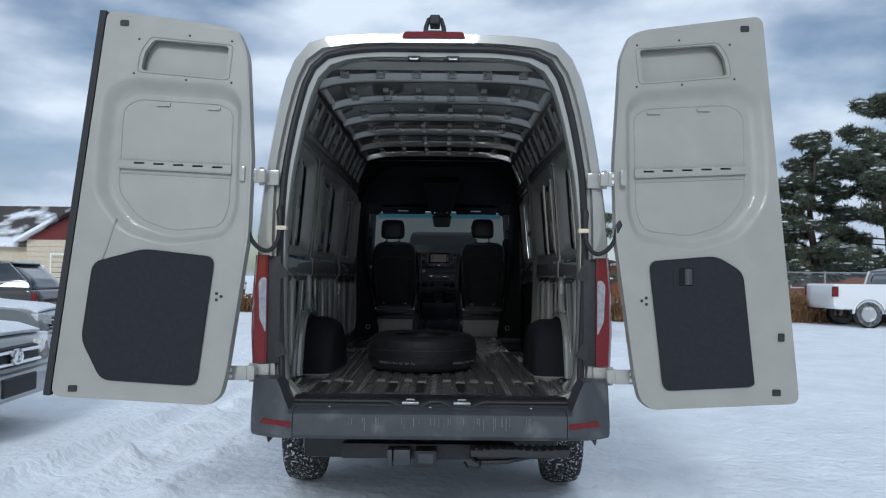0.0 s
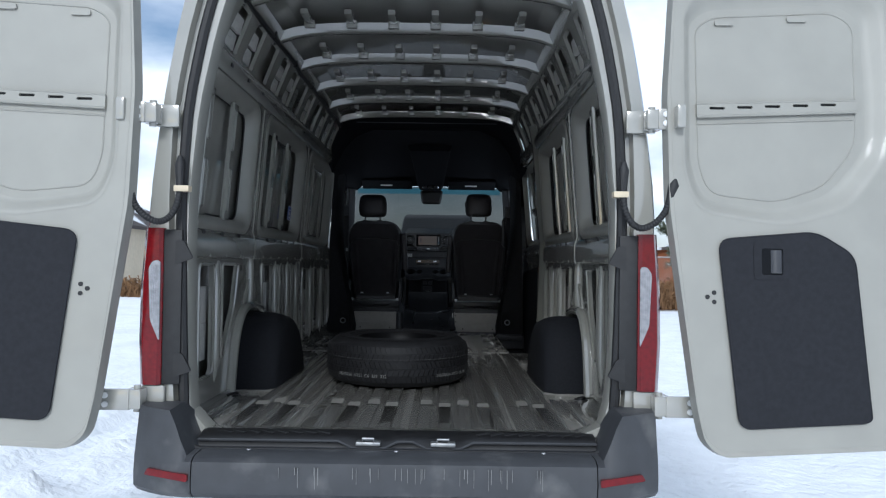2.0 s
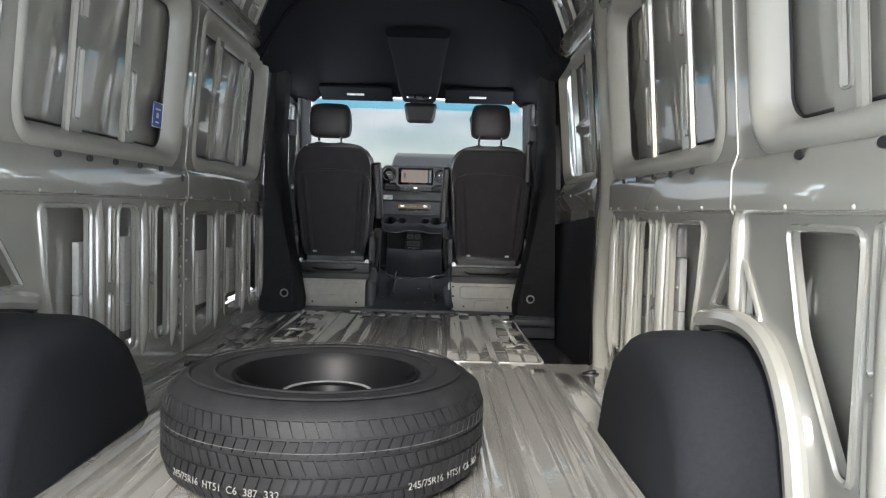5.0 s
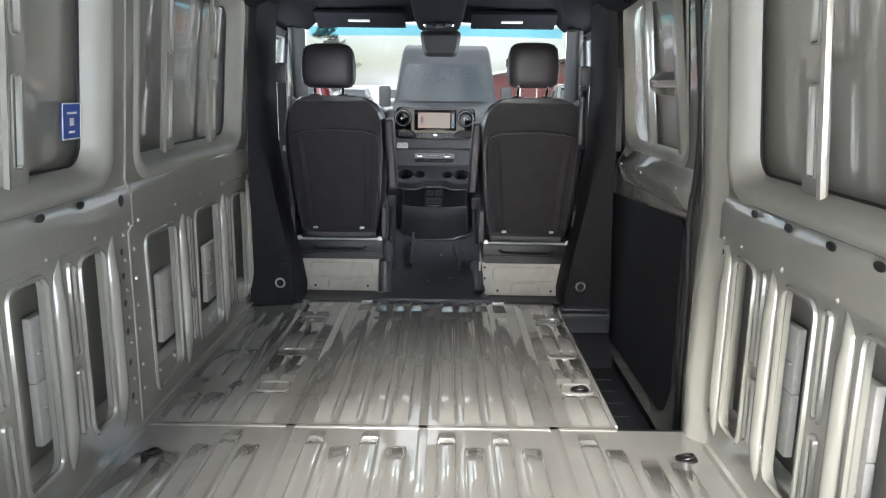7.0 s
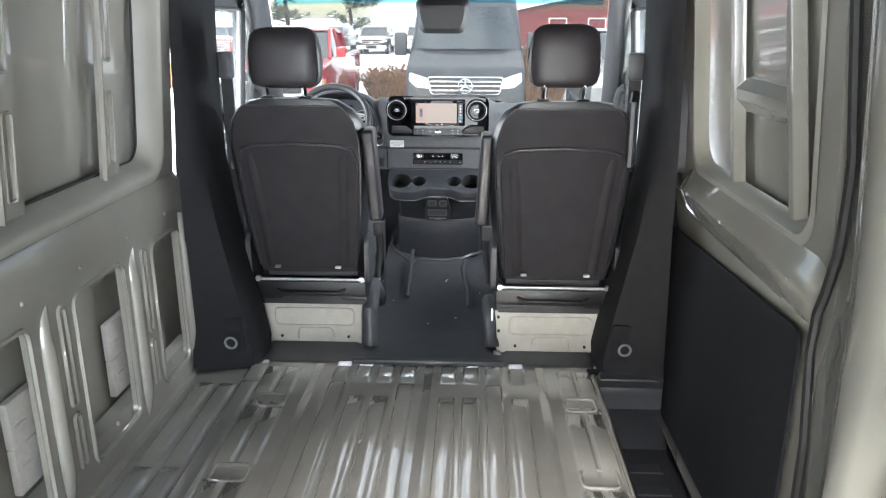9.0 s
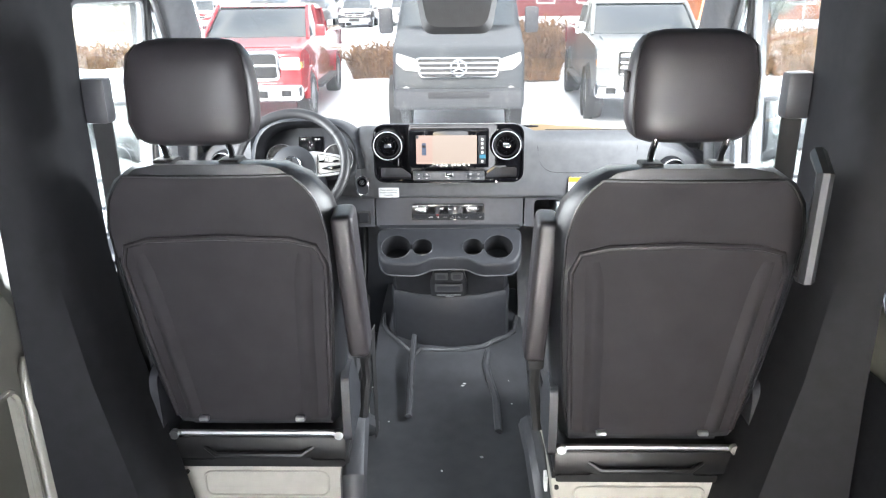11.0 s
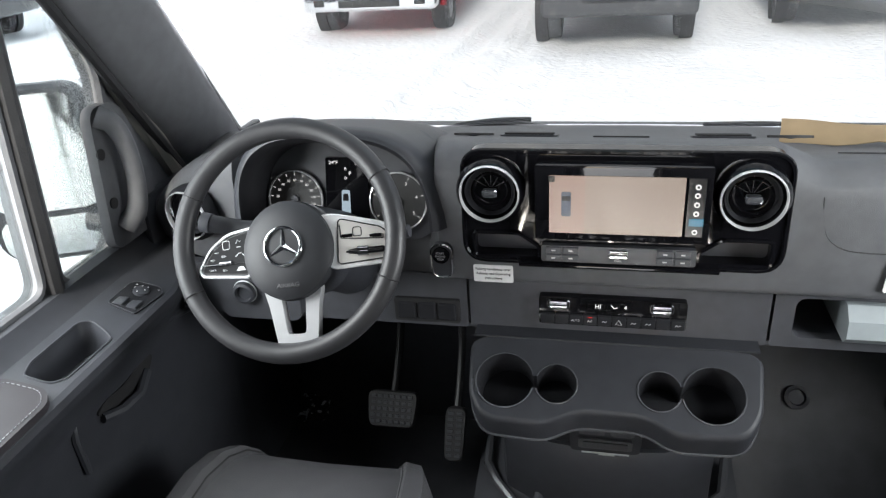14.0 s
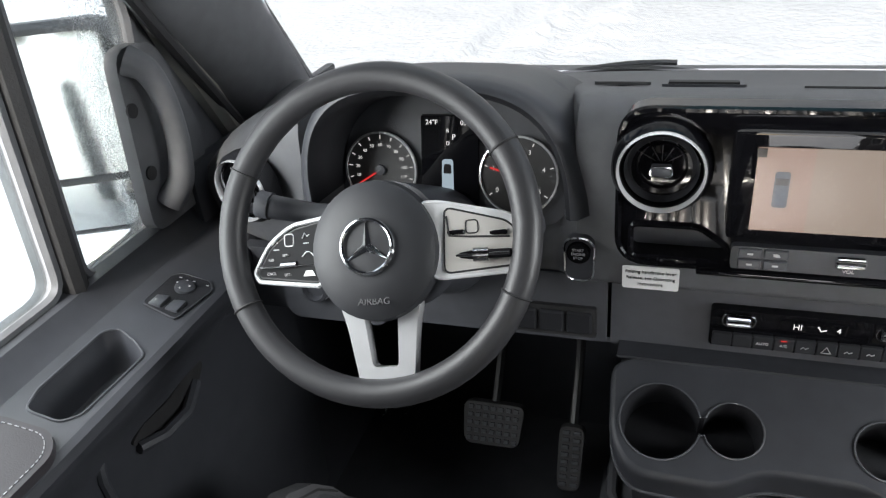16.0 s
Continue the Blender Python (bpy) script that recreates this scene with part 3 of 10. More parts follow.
def floor_strip(x0, x1, y0, y1, ribs, ends=True):
    """A floor panel with raised lengthwise ribs (x, width, from, to)."""
    bm = B()
    xs = {x0, x1}
    for x, w, a, b in ribs:
        for d in (0.0105, 0.0075, 0.004, 0.0015, -0.001):
            xs.add(round(min(x1, max(x0, x - w / 2 - d)), 4))
            xs.add(round(min(x1, max(x0, x + w / 2 + d)), 4))
    ys = {y0, y1}
    for x, w, a, b in ribs:
        for d in (a - 0.015, a, b, b + 0.015):
            ys.add(round(min(y1, max(y0, d)), 4))
    xs, ys = sorted(xs), sorted(ys)

    def height(x, y):
        h = 0.0
        for rx, w, a, b in ribs:
            f = min(1, max(0, (w / 2 + 0.0105 - abs(x - rx)) / 0.0115)) if a - 1e-4 <= y <= b + 1e-4 else 0
            h = max(h, 0.011 * f * f * (3 - 2 * f))
        return FLOOR + h
    grid = [[bm.verts.new((x, y, height(x, y))) for x in xs] for y in ys]
    for i in range(len(ys) - 1):
        for j in range(len(xs) - 1):
            bm.faces.new((grid[i][j], grid[i][j + 1], grid[i + 1][j + 1], grid[i + 1][j]))
    return bm


random.seed(4)
RIBX = [-0.66, -0.59, -0.515, -0.325, -0.24, -0.155, -0.068, 0.087, 0.172, 0.257, 0.347, 0.53, 0.60]
rear_ribs, front_ribs = [], []
for i, x in enumerate(RIBX):
    rear_ribs += [(x, 0.046, 0.10, 0.58 + 0.05 * (i % 2)), (x, 0.046, 0.66 + 0.05 * (i % 2), 2.56 + 0.04 * (i % 2))]
    front_ribs += [(x, 0.046, 2.785, 3.88 if i % 3 else 3.98), (x, 0.046, 4.03, 4.12)]
for x in (-0.82, -0.735):
    front_ribs += [(x, 0.046, 2.785, 2.96), (x, 0.046, 3.16, 3.40), (x, 0.046, 3.46, 3.95)]
    rear_ribs += [(x, 0.046, 0.12, 0.80), (x, 0.046, 2.0, 2.45)]
for x in (0.69, 0.775):
    rear_ribs += [(x, 0.046, 0.12, 0.80), (x, 0.046, 2.0, 2.45)]
part("rear_sheet", floor_strip(-0.90, 0.90, 0.02, 2.72, rear_ribs), FLOOR_PAINT, floor, angle=75)
part("front_sheet", floor_strip(-0.90, 0.64, 2.73, 4.30, [r for r in front_ribs if r[0] < 0.61 and not (abs(r[0] - 0.56) < 0.05 or -0.6 < r[0] < -0.5)] + [(x, 0.046, a_, b_) for x in (-0.59, -0.515, 0.53, 0.60) for a_, b_ in ((2.785, 2.97), (3.12, 3.34), (3.46, 3.78), (3.92, 4.1))]), FLOOR_PAINT, floor, angle=75)
bm = B()
box(bm, (-0.88, 2.715, FLOOR - 0.003), (0.64, 2.735, FLOOR + 0.004), 0.002)
part("seam", bm, FLOOR_PAINT, floor)
for x in (-0.42, 0.01, 0.437):
    bm = B()
    box(bm, (x - 0.016, 0.06, FLOOR - 0.003), (x + 0.016, 4.15, FLOOR + 0.004), 0.002)
    part("lengthwise_seam", bm, FLOOR_PAINT, floor)
for x, y in ((-0.55, 3.045), (-0.55, 3.40), (-0.545, 3.85), (0.56, 3.415), (0.565, 3.055), (0.56, 3.86)):
    bm = B()
    tube(bm, [(u, v, FLOOR + 0.002) for u, v in rrect(x - 0.055, y - 0.045, x + 0.055, y + 0.045, 0.022, 5)], 0.0055, 8, closed=True)
    part("pressed_cup", bm, FLOOR_PAINT, floor)
bm = B()
box(bm, (-0.90, 0.02, FLOOR - 0.06), (0.90, 2.72, FLOOR - 0.02), 0.0)
box(bm, (-0.90, 2.72, FLOOR - 0.06), (0.64, 4.3, FLOOR - 0.02), 0.0)
part("underbody", bm, PAINT, floor)


def arch(s, side):
    a = thing("wheel_arch_" + side, "black felt-covered wheel arch in the load floor", "wheel arch", kind="structure")
    bm = B()
    prof = [(0.0, 0.0), (0.02, 0.10), (0.06, 0.235), (0.13, 0.335), (0.23, 0.385), (0.38, 0.39), (0.55, 0.365), (0.68, 0.29), (0.78, 0.16), (0.83, 0.02), (0.84, 0.0)]
    secs = []
    for x, k, sh in ((0.972, 0.95, 0), (0.80, 0.95, 0), (0.752, 0.94, 0.004), (0.718, 0.915, 0.012), (0.694, 0.875, 0.024), (0.679, 0.82, 0.036)):
        secs.append([(s * x, 0.955 + sh + y * (1 - sh * 2), FLOOR + z * k) for y, z in prof])
    secs.append([(s * 0.670, 0.955 + 0.05 + y * 0.88, FLOOR + z * 0.72) for y, z in prof])
    secs.append([(s * 0.668, 1.35, FLOOR + 0.10 * (z > 0.05)) for y, z in prof])
    loft(bm, secs)
    part("liner", bm, LINER, a)
    bm = B()
    tube(bm, smooth_path([(s * 0.885, 0.925 + y * 1.05, FLOOR + z * 1.03) for y, z in prof[:7]], 4), 0.028, 10)
    part("arch_flange", bm, PAINT, a)
    bm = B()
    tube(bm, [(s * x, y, FLOOR + 0.004) for x, y in ((0.90, 0.94), (0.72, 0.945), (0.675, 0.99), (0.658, 1.2), (0.655, 1.6), (0.66, 1.80))], 0.009, 6)
    part("arch_lip", bm, FLOOR_PAINT, a)


arch(-1, "left")
arch(1, "right")

for x, y in ((-0.845, 0.855), (0.83, 0.855), (-0.855, 0.235), (0.85, 0.235), (-0.686, 3.05), (0.575, 3.05), (-0.796, 2.525), (0.809, 2.535), (-0.31, 1.15)):
    ring_ = thing("tie_down_ring", "black steel tie-down ring in its floor cup", "tie-down ring", at=Matrix.Translation((x, y, FLOOR)) @ Matrix.Diagonal((0.66, 0.66, 0.8, 1)), group="tie-down rings")
    bm = B()
    lathe(bm, [(0.052, 0.0), (0.05, 0.006), (0.04, 0.008), (0.034, 0.003), (0.0001, 0.002)], 20, Matrix.Diagonal((1, 0.8, 1, 1)))
    part("cup", bm, BLACK_STEEL, ring_)
    bm = B()
    tube(bm, [(0.03 * math.cos(t), 0.024 * math.sin(t), 0.012 + 0.006 * math.cos(t)) for t in (2 * math.pi * i / 16 for i in range(16))], 0.005, 6, closed=True)
    part("loop", bm, BLACK_STEEL, ring_)

# ---- cab shell ----
A_FOOT, A_HEAD = (0.840, 5.515, 1.517), (0.755, 4.95, 2.15)
cab = thing("cab_shell", "beige-grey cab body with dark trimmed pillars", "cab", kind="structure")
bm = B()
secs = []
for y, e, zc, zs in ((4.22, 0.77, 2.695, 2.60), (4.45, 0.77, 2.66, 2.52), (4.7, 0.76, 2.52, 2.40), (4.9, 0.75, 2.32, 2.26), (5.0, 0.745, 2.20, 2.17)):
    secs.append([(e * t * (1 + 0.10 * (1 - abs(t) ** 8) * 0), y, zs + (zc - zs) * (1 - abs(t) ** 4)) for t in [-1 + i / 8 for i in range(17)]])
loft(bm, secs)
thick(bm, 0.004)
part("cab_roof", bm, PAINT, cab)
for s in (-1, 1):
    bm = B()
    secs = [[(s * 0.965, y, 0.45), (s * 0.975, y, 1.0), (s * 0.97, y, 1.47)] for y in (4.22, 4.8, 5.4, 5.75)]
    loft(bm, secs)
    thick(bm, 0.004)
    part("door_skin", bm, PAINT, cab)
    bm = B()
    loft(bm, [[(s * 0.955, y, 1.47), (s * xx, y, zz), (s * 0.77, y, zt)] for y, xx, zz, zt in ((4.22, 0.905, 2.10, 2.60), (4.40, 0.90, 2.10, 2.55))])
    thick(bm, 0.004)
    part("b_pillar_skin", bm, PAINT, cab)
    bm = B()
    loft(bm, [[(s * 0.895, y, 2.07), (s * 0.87, y, 2.15), (s * 0.77, y, zt)] for y, zt in ((4.38, 2.55), (4.6, 2.46), (4.8, 2.33), (4.98, 2.19))])
    thick(bm, 0.004)
    part("roof_side", bm, PAINT, cab)
    # A pillar: painted outside, trim inside
    bm = B()
    n = 8
    secs = []
    for i in range(n + 1):
        t = i / n
        c = Vector(A_FOOT).lerp(Vector(A_HEAD), t)
        c.x *= s
        wid = 0.075 - 0.02 * t
        secs.append([c + Vector((s * dx, dy, dz)) for dx, dy, dz in ((0.0, 0.004, 0.006), (0.0, -0.012, -0.002), (0.006, -0.045, -0.012), (0.018, -0.085, -0.018), (0.036, -0.075 - wid * 0.9, -0.016), (0.055, -0.085 - wid, -0.008), (0.075, -0.07 - wid, 0.0), (0.07, 0.02, 0.03), (0.02, 0.03, 0.03))])
    loft(bm, secs, close=True, caps=True)
    part("a_pillar", bm, DASH, cab, angle=50)
    bm = B()
    tube(bm, smooth_path([Vector((s * (x + 0.052), y - 0.095 - w, z - 0.012)) for x, y, z, w in ((*Vector(A_FOOT).lerp(Vector(A_HEAD), t), 0.075 - 0.02 * t) for t in (0.0, 0.35, 0.7, 1.0))], 4), 0.010, 8)
    part("door_rubber", bm, RUBBER, cab)
    bm = B()
    tube(bm, [(s * 0.905, 5.31, 1.53), (s * 0.887, 5.185, 1.72), (s * 0.858, 5.045, 1.93), (s * 0.832, 4.895, 2.10)], 0.026, 10)
    part("door_flange", bm, PAINT, cab)
    # kick panel closing the footwell
    bm = B()
    box(bm, (min(s * 0.865, s * 0.885), 5.12, 0.60), (max(s * 0.865, s * 0.885), 5.64, 1.56), 0.006)
    part("kick_panel", bm, TRIM, cab)
# nose: bonnet and front, seen only from outside
bm = B()
loft(bm, [[(-0.95 * k, y, 1.05), (-0.86 * k, y, z), (-0.4, y, z + 0.05), (0, y, z + 0.06), (0.4, y, z + 0.05), (0.86 * k, y, z), (0.95 * k, y, 1.05)] for y, z, k in ((5.62, 1.46, 1.0), (5.95, 1.36, 0.98), (6.25, 1.22, 0.93), (6.42, 1.02, 0.86))])
thick(bm, 0.005)
part("bonnet", bm, PAINT, cab)
bm = B()
box(bm, (-0.90, 6.20, 0.42), (0.90, 6.50, 1.06), 0.08, 3)
part("nose", bm, GREY_PLASTIC, cab)
for s in (-1, 1):
    bm = B()
    box(bm, (min(s * 0.80, s * 0.965), 5.70, 0.75), (max(s * 0.80, s * 0.965), 6.35, 1.30), 0.06, 3)
    part("wing", bm, PAINT, cab)
bm = B()
loft(bm, [[(x, 5.60 - 0.20 * (x / 0.85) ** 2, 1.545), (x, 5.66 - 0.20 * (x / 0.85) ** 2, 1.53), (x, 5.80, 1.50)] for x in [-0.9 + 0.15 * i for i in range(13)]])
thick(bm, 0.006)
part("cowl", bm, TRIM, cab)
bm = B()
box(bm, (-0.93, 5.62, 0.5), (0.93, 5.70, 1.46), 0.02)
part("firewall", bm, TRIM, cab)


def ws_point(u, v):
    """The windscreen: u from -1 to 1 across, v from 0 at the cowl to 1 at the roof."""
    foot = Vector((0.845 * u, 5.655 - 0.195 * u * u, 1.545 + 0.04 * u * u))
    head = Vector((0.755 * u, 5.05 - 0.085 * u * u, 2.185 - 0.02 * u * u))
    p = foot.lerp(head, v)
    p.y += 0.03 * math.sin(math.pi * v)
    return p


bm = B()
loft(bm, [[ws_point(-1 + i / 8, j / 6) for i in range(17)] for j in range(7)])
# a thin pale film hazes the view: dirt and glare in one
_n, _l = GLASS.node_tree.nodes, GLASS.node_tree.links
_out = next(n for n in _n if n.bl_idname == "ShaderNodeOutputMaterial")
_film, _veil, _grime_haze, _map = (_n.new("ShaderNode" + k) for k in ("MixShader", "BsdfTranslucent", "TexNoise", "MapRange"))
_grime_haze.inputs["Scale"].default_value, _grime_haze.inputs["Detail"].default_value = 5.0, 8.0
_map.inputs["To Min"].default_value, _map.inputs["To Max"].default_value = 0.004, 0.016
_veil.inputs["Color"].default_value = (0.72, 0.74, 0.75, 1)
_l.new(_grime_haze.outputs["Fac"], _map.inputs["Value"])
_l.new(_map.outputs["Result"], _film.inputs["Fac"])
_l.new(_out.inputs["Surface"].links[0].from_socket, _film.inputs[1])
_l.new(_veil.outputs["BSDF"], _film.inputs[2])
_l.new(_film.outputs["Shader"], _out.inputs["Surface"])
screen = part("window_1", bm, GLASS)
screen.visible_shadow = False
tagged(screen, "curved windscreen glass tinted to dim the view, with a hazy dirt film", "windscreen", kind="structure")
BAND = glass_mat("tinted_band", (0.35, 0.80, 1.0))
bm = B()
loft(bm, [[ws_point(-0.97 + 0.97 * i / 8, v) + Vector((0, -0.006, -0.004)) for i in range(17)] for v in (0.90, 0.94, 0.985)])
band = part("shade_band", bm, BAND, screen, "blue-tinted shade band")
band.visible_shadow = False
for a, b, h in ((-0.45, -0.16, -0.026), (0.08, 0.62, -0.034)):
    wiper = thing("windscreen_wiper", "black wiper arm and blade resting on the cowl", "wiper", group="wipers")
    pts = [Vector((a + (b - a) * i / 10, 5.665 - 0.2 * ((a + (b - a) * i / 10) / 0.85) ** 2, 1.562 + h + 0.012 * math.sin(math.pi * i / 10))) for i in range(11)]
    bm = B()
    tube(bm, pts, 0.007, 6)
    part("blade", bm, RUBBER, wiper)
    bm = B()
    tube(bm, [p + Vector((0.05, 0.012, 0.008)) for p in pts[1:8]], 0.006, 6)
    part("arm", bm, BLACK_STEEL, wiper)


# ---- cab floor ----
cab_floor = thing("cab_floor", "dark moulded rubber cab floor with a raised tunnel", "floor mat", kind="structure")
bm = B()
ys = [4.17, 4.24, 4.4, 4.6, 4.8, 5.0, 5.2, 5.4, 5.62]
xs = [-0.90, -0.6, -0.36, -0.31, -0.285, -0.27, -0.18, 0.0, 0.14, 0.17, 0.27, 0.29, 0.35, 0.6, 0.90]


def cab_z(x, y):
    tunnel = FLOOR + 0.010 + 0.17 * max(0, min(1, (y - 4.75) / 0.5)) ** 1.2
    side = FLOOR + 0.006 - 0.05 * min(1, max(0, (y - 4.7) / 0.2))
    if -0.275 <= x <= 0.275:
        return tunnel - (0.022 if 0.16 < x and y > 4.75 else 0)
    return side


grid = [[bm.verts.new((x, y, cab_z(x, y))) for x in xs] for y in ys]
for i in range(len(ys) - 1):
    for j in range(len(xs) - 1):
        bm.faces.new((grid[i][j], grid[i][j + 1], grid[i + 1][j + 1], grid[i + 1][j]))
part("rubber_mat", bm, MATBLACK, cab_floor)
bm = B()
box(bm, (-0.30, 4.15, FLOOR + 0.002), (0.30, 4.185, FLOOR + 0.022), 0.006)
part("mat_edge", bm, MATBLACK, cab_floor)
for x, h in ((-0.245, 0.16), (0.262, 0.05)):
    bm = B()
    tube(bm, [(x, 4.30, FLOOR + 0.02), (x, 4.32, FLOOR + h), (x - 0.01, 4.5, FLOOR + h + 0.06), (x - 0.01, 4.72, FLOOR + 0.06)], 0.035, 10)
    part("seat_base_boot", bm, MATBLACK, cab_floor)
bm = B()
tube(bm, [(-0.13, 5.22, 0.925), (-0.135, 5.0, 0.865), (-0.135, 4.8, 0.782)], 0.012, 8)
part("mat_bead", bm, BEADING, cab_floor)
bm = B()
tube(bm, [(x, y, cab_z(x, y) + 0.004) for x, y in ((-0.255, 5.30), (-0.25, 5.22), (-0.225, 5.185), (-0.19, 5.15), (-0.15, 5.11), (-0.13, 5.085), (-0.11, 5.115), (-0.05, 5.112), (0.05, 5.112), (0.12, 5.125), (0.155, 5.15))] + [(0.20, 5.18, 0.885), (0.235, 5.215, 0.89), (0.25, 5.30, 0.91)], 0.010, 8)
part("console_foot_bead", bm, BEADING, cab_floor)
bm = B()
tube(bm, [(0.158, 4.76, cab_z(0.1, 4.76)), (0.155, 4.90, cab_z(0.1, 4.90) - 0.002), (0.135, 4.99, cab_z(0.1, 4.99) - 0.002), (0.125, 5.05, cab_z(0.1, 5.05)), (0.14, 5.11, cab_z(0.1, 5.11))], 0.013, 8)
part("mat_step", bm, MATBLACK, cab_floor)
bm = B()
loft(bm, [[(x, 5.26, 0.70), (x, 5.40, 0.98), (x, 5.55, 1.16), (x, 5.60, 1.30)] for x in (0.26, 0.5, 0.75, 0.88)])
thick(bm, 0.01)
part("footrest_panel", bm, MATBLACK, cab_floor)
for x in (0.40, 0.60):
    bm = B()
    lathe(bm, [(0.026, 0), (0.026, 0.012), (0.018, 0.014), (0.016, 0.006), (0.0001, 0.006)], 20, Matrix.Translation((x, 5.41, 1.01)) @ Euler((radians(58), 0, 0)).to_matrix().to_4x4())
    part("fixing_knob", bm, TRIM, cab_floor)
crumbs = B()
rng = random.Random(5)
for x, y in ((-0.266, 4.946), (0.044, 4.953), (0.05, 4.962), (0.205, 4.999), (0.10, 4.62), (-0.02, 4.55), (0.21, 4.90), (-0.20, 4.80)):
    bmesh.ops.create_icosphere(crumbs, subdivisions=1, radius=rng.uniform(0.002, 0.0045), matrix=Matrix.Translation((x, y, cab_z(x, y) + 0.003)) @ Matrix.Diagonal((rng.uniform(0.8, 1.8), 1, 0.6, 1)))
crumb = part("snow_crumb", crumbs, WHITE)
tagged(crumb, "white crumbs of trodden snow on the rubber floor", "snow crumb", kind="stuff")
strap = thing("belt_strap", "black webbing strap hanging beside the driver seat", "strap")
bm = B()
loft(bm, [[(-0.205 - 0.004 * i, y - 0.018, z), (-0.200 - 0.004 * i, y + 0.018, z + 0.004)] for i, (y, z) in enumerate(((4.50, 1.235), (4.545, 1.22), (4.57, 1.17), (4.60, 1.06), (4.64, 0.93), (4.66, 0.80)))])
thick(bm, 0.0015)
part("webbing", bm, RUBBER, strap)
for name, x, w, z, hh in (("brake_pedal", -0.463, 0.112, 1.02, 0.080), ("accelerator_pedal", -0.325, 0.045, 0.965, 0.12)):
    pd = thing(name, "black rubber-faced foot pedal under the dashboard", "pedal", group="pedals")
    m = Matrix.Translation((x, 5.24, z)) @ Euler((radians(-35), 0, 0)).to_matrix().to_4x4()
    bm = B()
    loft(bm, [[m @ Vector((u, d, v)) for u, v in rpoly([(-w * 0.44, -hh * g), (w * 0.44, -hh * g), (w * 0.5, hh * g), (-w * 0.5, hh * g)], 0.016, 5)] for d, g in ((0.012, 0.5), (-0.006, 0.5), (-0.012, 0.46))], close=True, caps=True)
    pad_ = part("pad", bm, RUBBER, pd)
    cols, rows_ = (7, 5) if w > 0.1 else (2, 8)
    for a in range(cols):
        for b in range(rows_):
            u, v = (a + 0.5 - cols / 2) * w * 0.86 / cols, (b + 0.5 - rows_ / 2) * hh * 0.86 / rows_
            stud = B()
            box(stud, (u - w * 0.3 / cols, -0.0150, v - hh * 0.25 / rows_), (u + w * 0.3 / cols, -0.0110, v + hh * 0.25 / rows_), 0.001, 1, m)
            part("stud", stud, TRIM, pad_)
    bm = B()
    tube(bm, smooth_path([(x, 5.26, z + 0.02), (x, 5.36, z + 0.15), (x, 5.42, z + 0.36)], 4), 0.009, 8)
    part("lever", bm, BLACK_STEEL, pd)


# ---- headliner, visors, mirror console ----
hl = thing("headliner", "black cloth headliner over the cab", "headliner", kind="structure")
bm = B()
secs = []
for y, crown, sh, sw, lo in ((3.60, 2.545, 2.40, 0.70, 2.20), (3.75, 2.54, 2.38, 0.70, 2.18), (4.1, 2.515, 2.34, 0.70, 2.16), (4.4, 2.44, 2.29, 0.705, 2.15), (4.7, 2.31, 2.23, 0.71, 2.13), (4.98, 2.185, 2.165, 0.74, 2.12)):
    half = [(0.0, crown), (0.25, crown - 0.004), (0.45, crown - 0.02), (0.58, crown - 0.35 * (crown - sh)), (0.66, sh + 0.04), (sw, sh - 0.03), (0.80, lo + 0.02), (0.86, lo)]
    secs.append([(-x, y, z) for x, z in reversed(half)] + [(x, y, z) for x, z in half[1:]])
loft(bm, secs)
thick(bm, -0.01)
part("lining", bm, HEADLINER, hl)
bm = B()
loft(bm, [[(x, y, z - 0.004) for x, z in ((-0.80, 2.16), (-0.70, 2.36), (-0.60, 2.47), (-0.45, 2.53), (0.45, 2.53), (0.60, 2.47), (0.70, 2.36), (0.80, 2.16))] for y in (3.575, 3.60)])
thick(bm, 0.012)
part("rear_edge", bm, HEADLINER, hl)
bm = B()
plate(bm, [(-0.80, 2.16), (-0.81, 2.40), (-0.73, 2.57), (-0.60, 2.655), (0.60, 2.655), (0.73, 2.57), (0.81, 2.40), (0.80, 2.16), (0.78, 2.16), (0.69, 2.355), (0.59, 2.46), (0.44, 2.52), (-0.44, 2.52), (-0.59, 2.46), (-0.69, 2.355), (-0.78, 2.16)], [], lambda u, v, w: (u, 3.612 + w, v), 0.012)
part("closing_panel", bm, HEADLINER, hl)
part("closing_seam", tube(B(), [(x, 3.608, 2.585) for x in (-0.6, 0.0, 0.6)], 0.004, 6), TRIM, hl)
for s in (-1, 1):
    bm = B()
    box(bm, (-0.10, -0.14, -0.03), (0.10, 0.14, 0.03), 0.02, 2, Matrix.Translation((s * 0.63, 3.78, 2.52)) @ Euler((0, s * 0.5, 0)).to_matrix().to_4x4())
    part("corner_cover", bm, HEADLINER, hl)
for s in (-1, 1):
    visor = thing("sun_visor", "folded dark cloth sun visor above the windscreen", "sun visor", group="sun visors")
    bm = B()
    x0, x1 = (0.20, 0.68) if s > 0 else (-0.68, -0.17)
    box(bm, (x0, -0.09, -0.012), (x1, 0.09, 0.012), 0.01, 2, Matrix.Translation((0, 4.87, 2.19)) @ Euler((radians(-22), 0, 0)).to_matrix().to_4x4())
    part("pad", bm, HEADLINER, visor)
    bm = B()
    box(bm, (s * 0.43 - 0.06, -0.02, -0.02), (s * 0.43 + 0.06, -0.0, -0.0125), 0.001, 1, Matrix.Translation((0, 4.87, 2.19)) @ Euler((radians(-22), 0, 0)).to_matrix().to_4x4())
    part("warning_label", bm, WHITE, visor, "white printed warning label")
oc = thing("overhead_console", "dark overhead console with chrome-edged reading lamps", "overhead console")
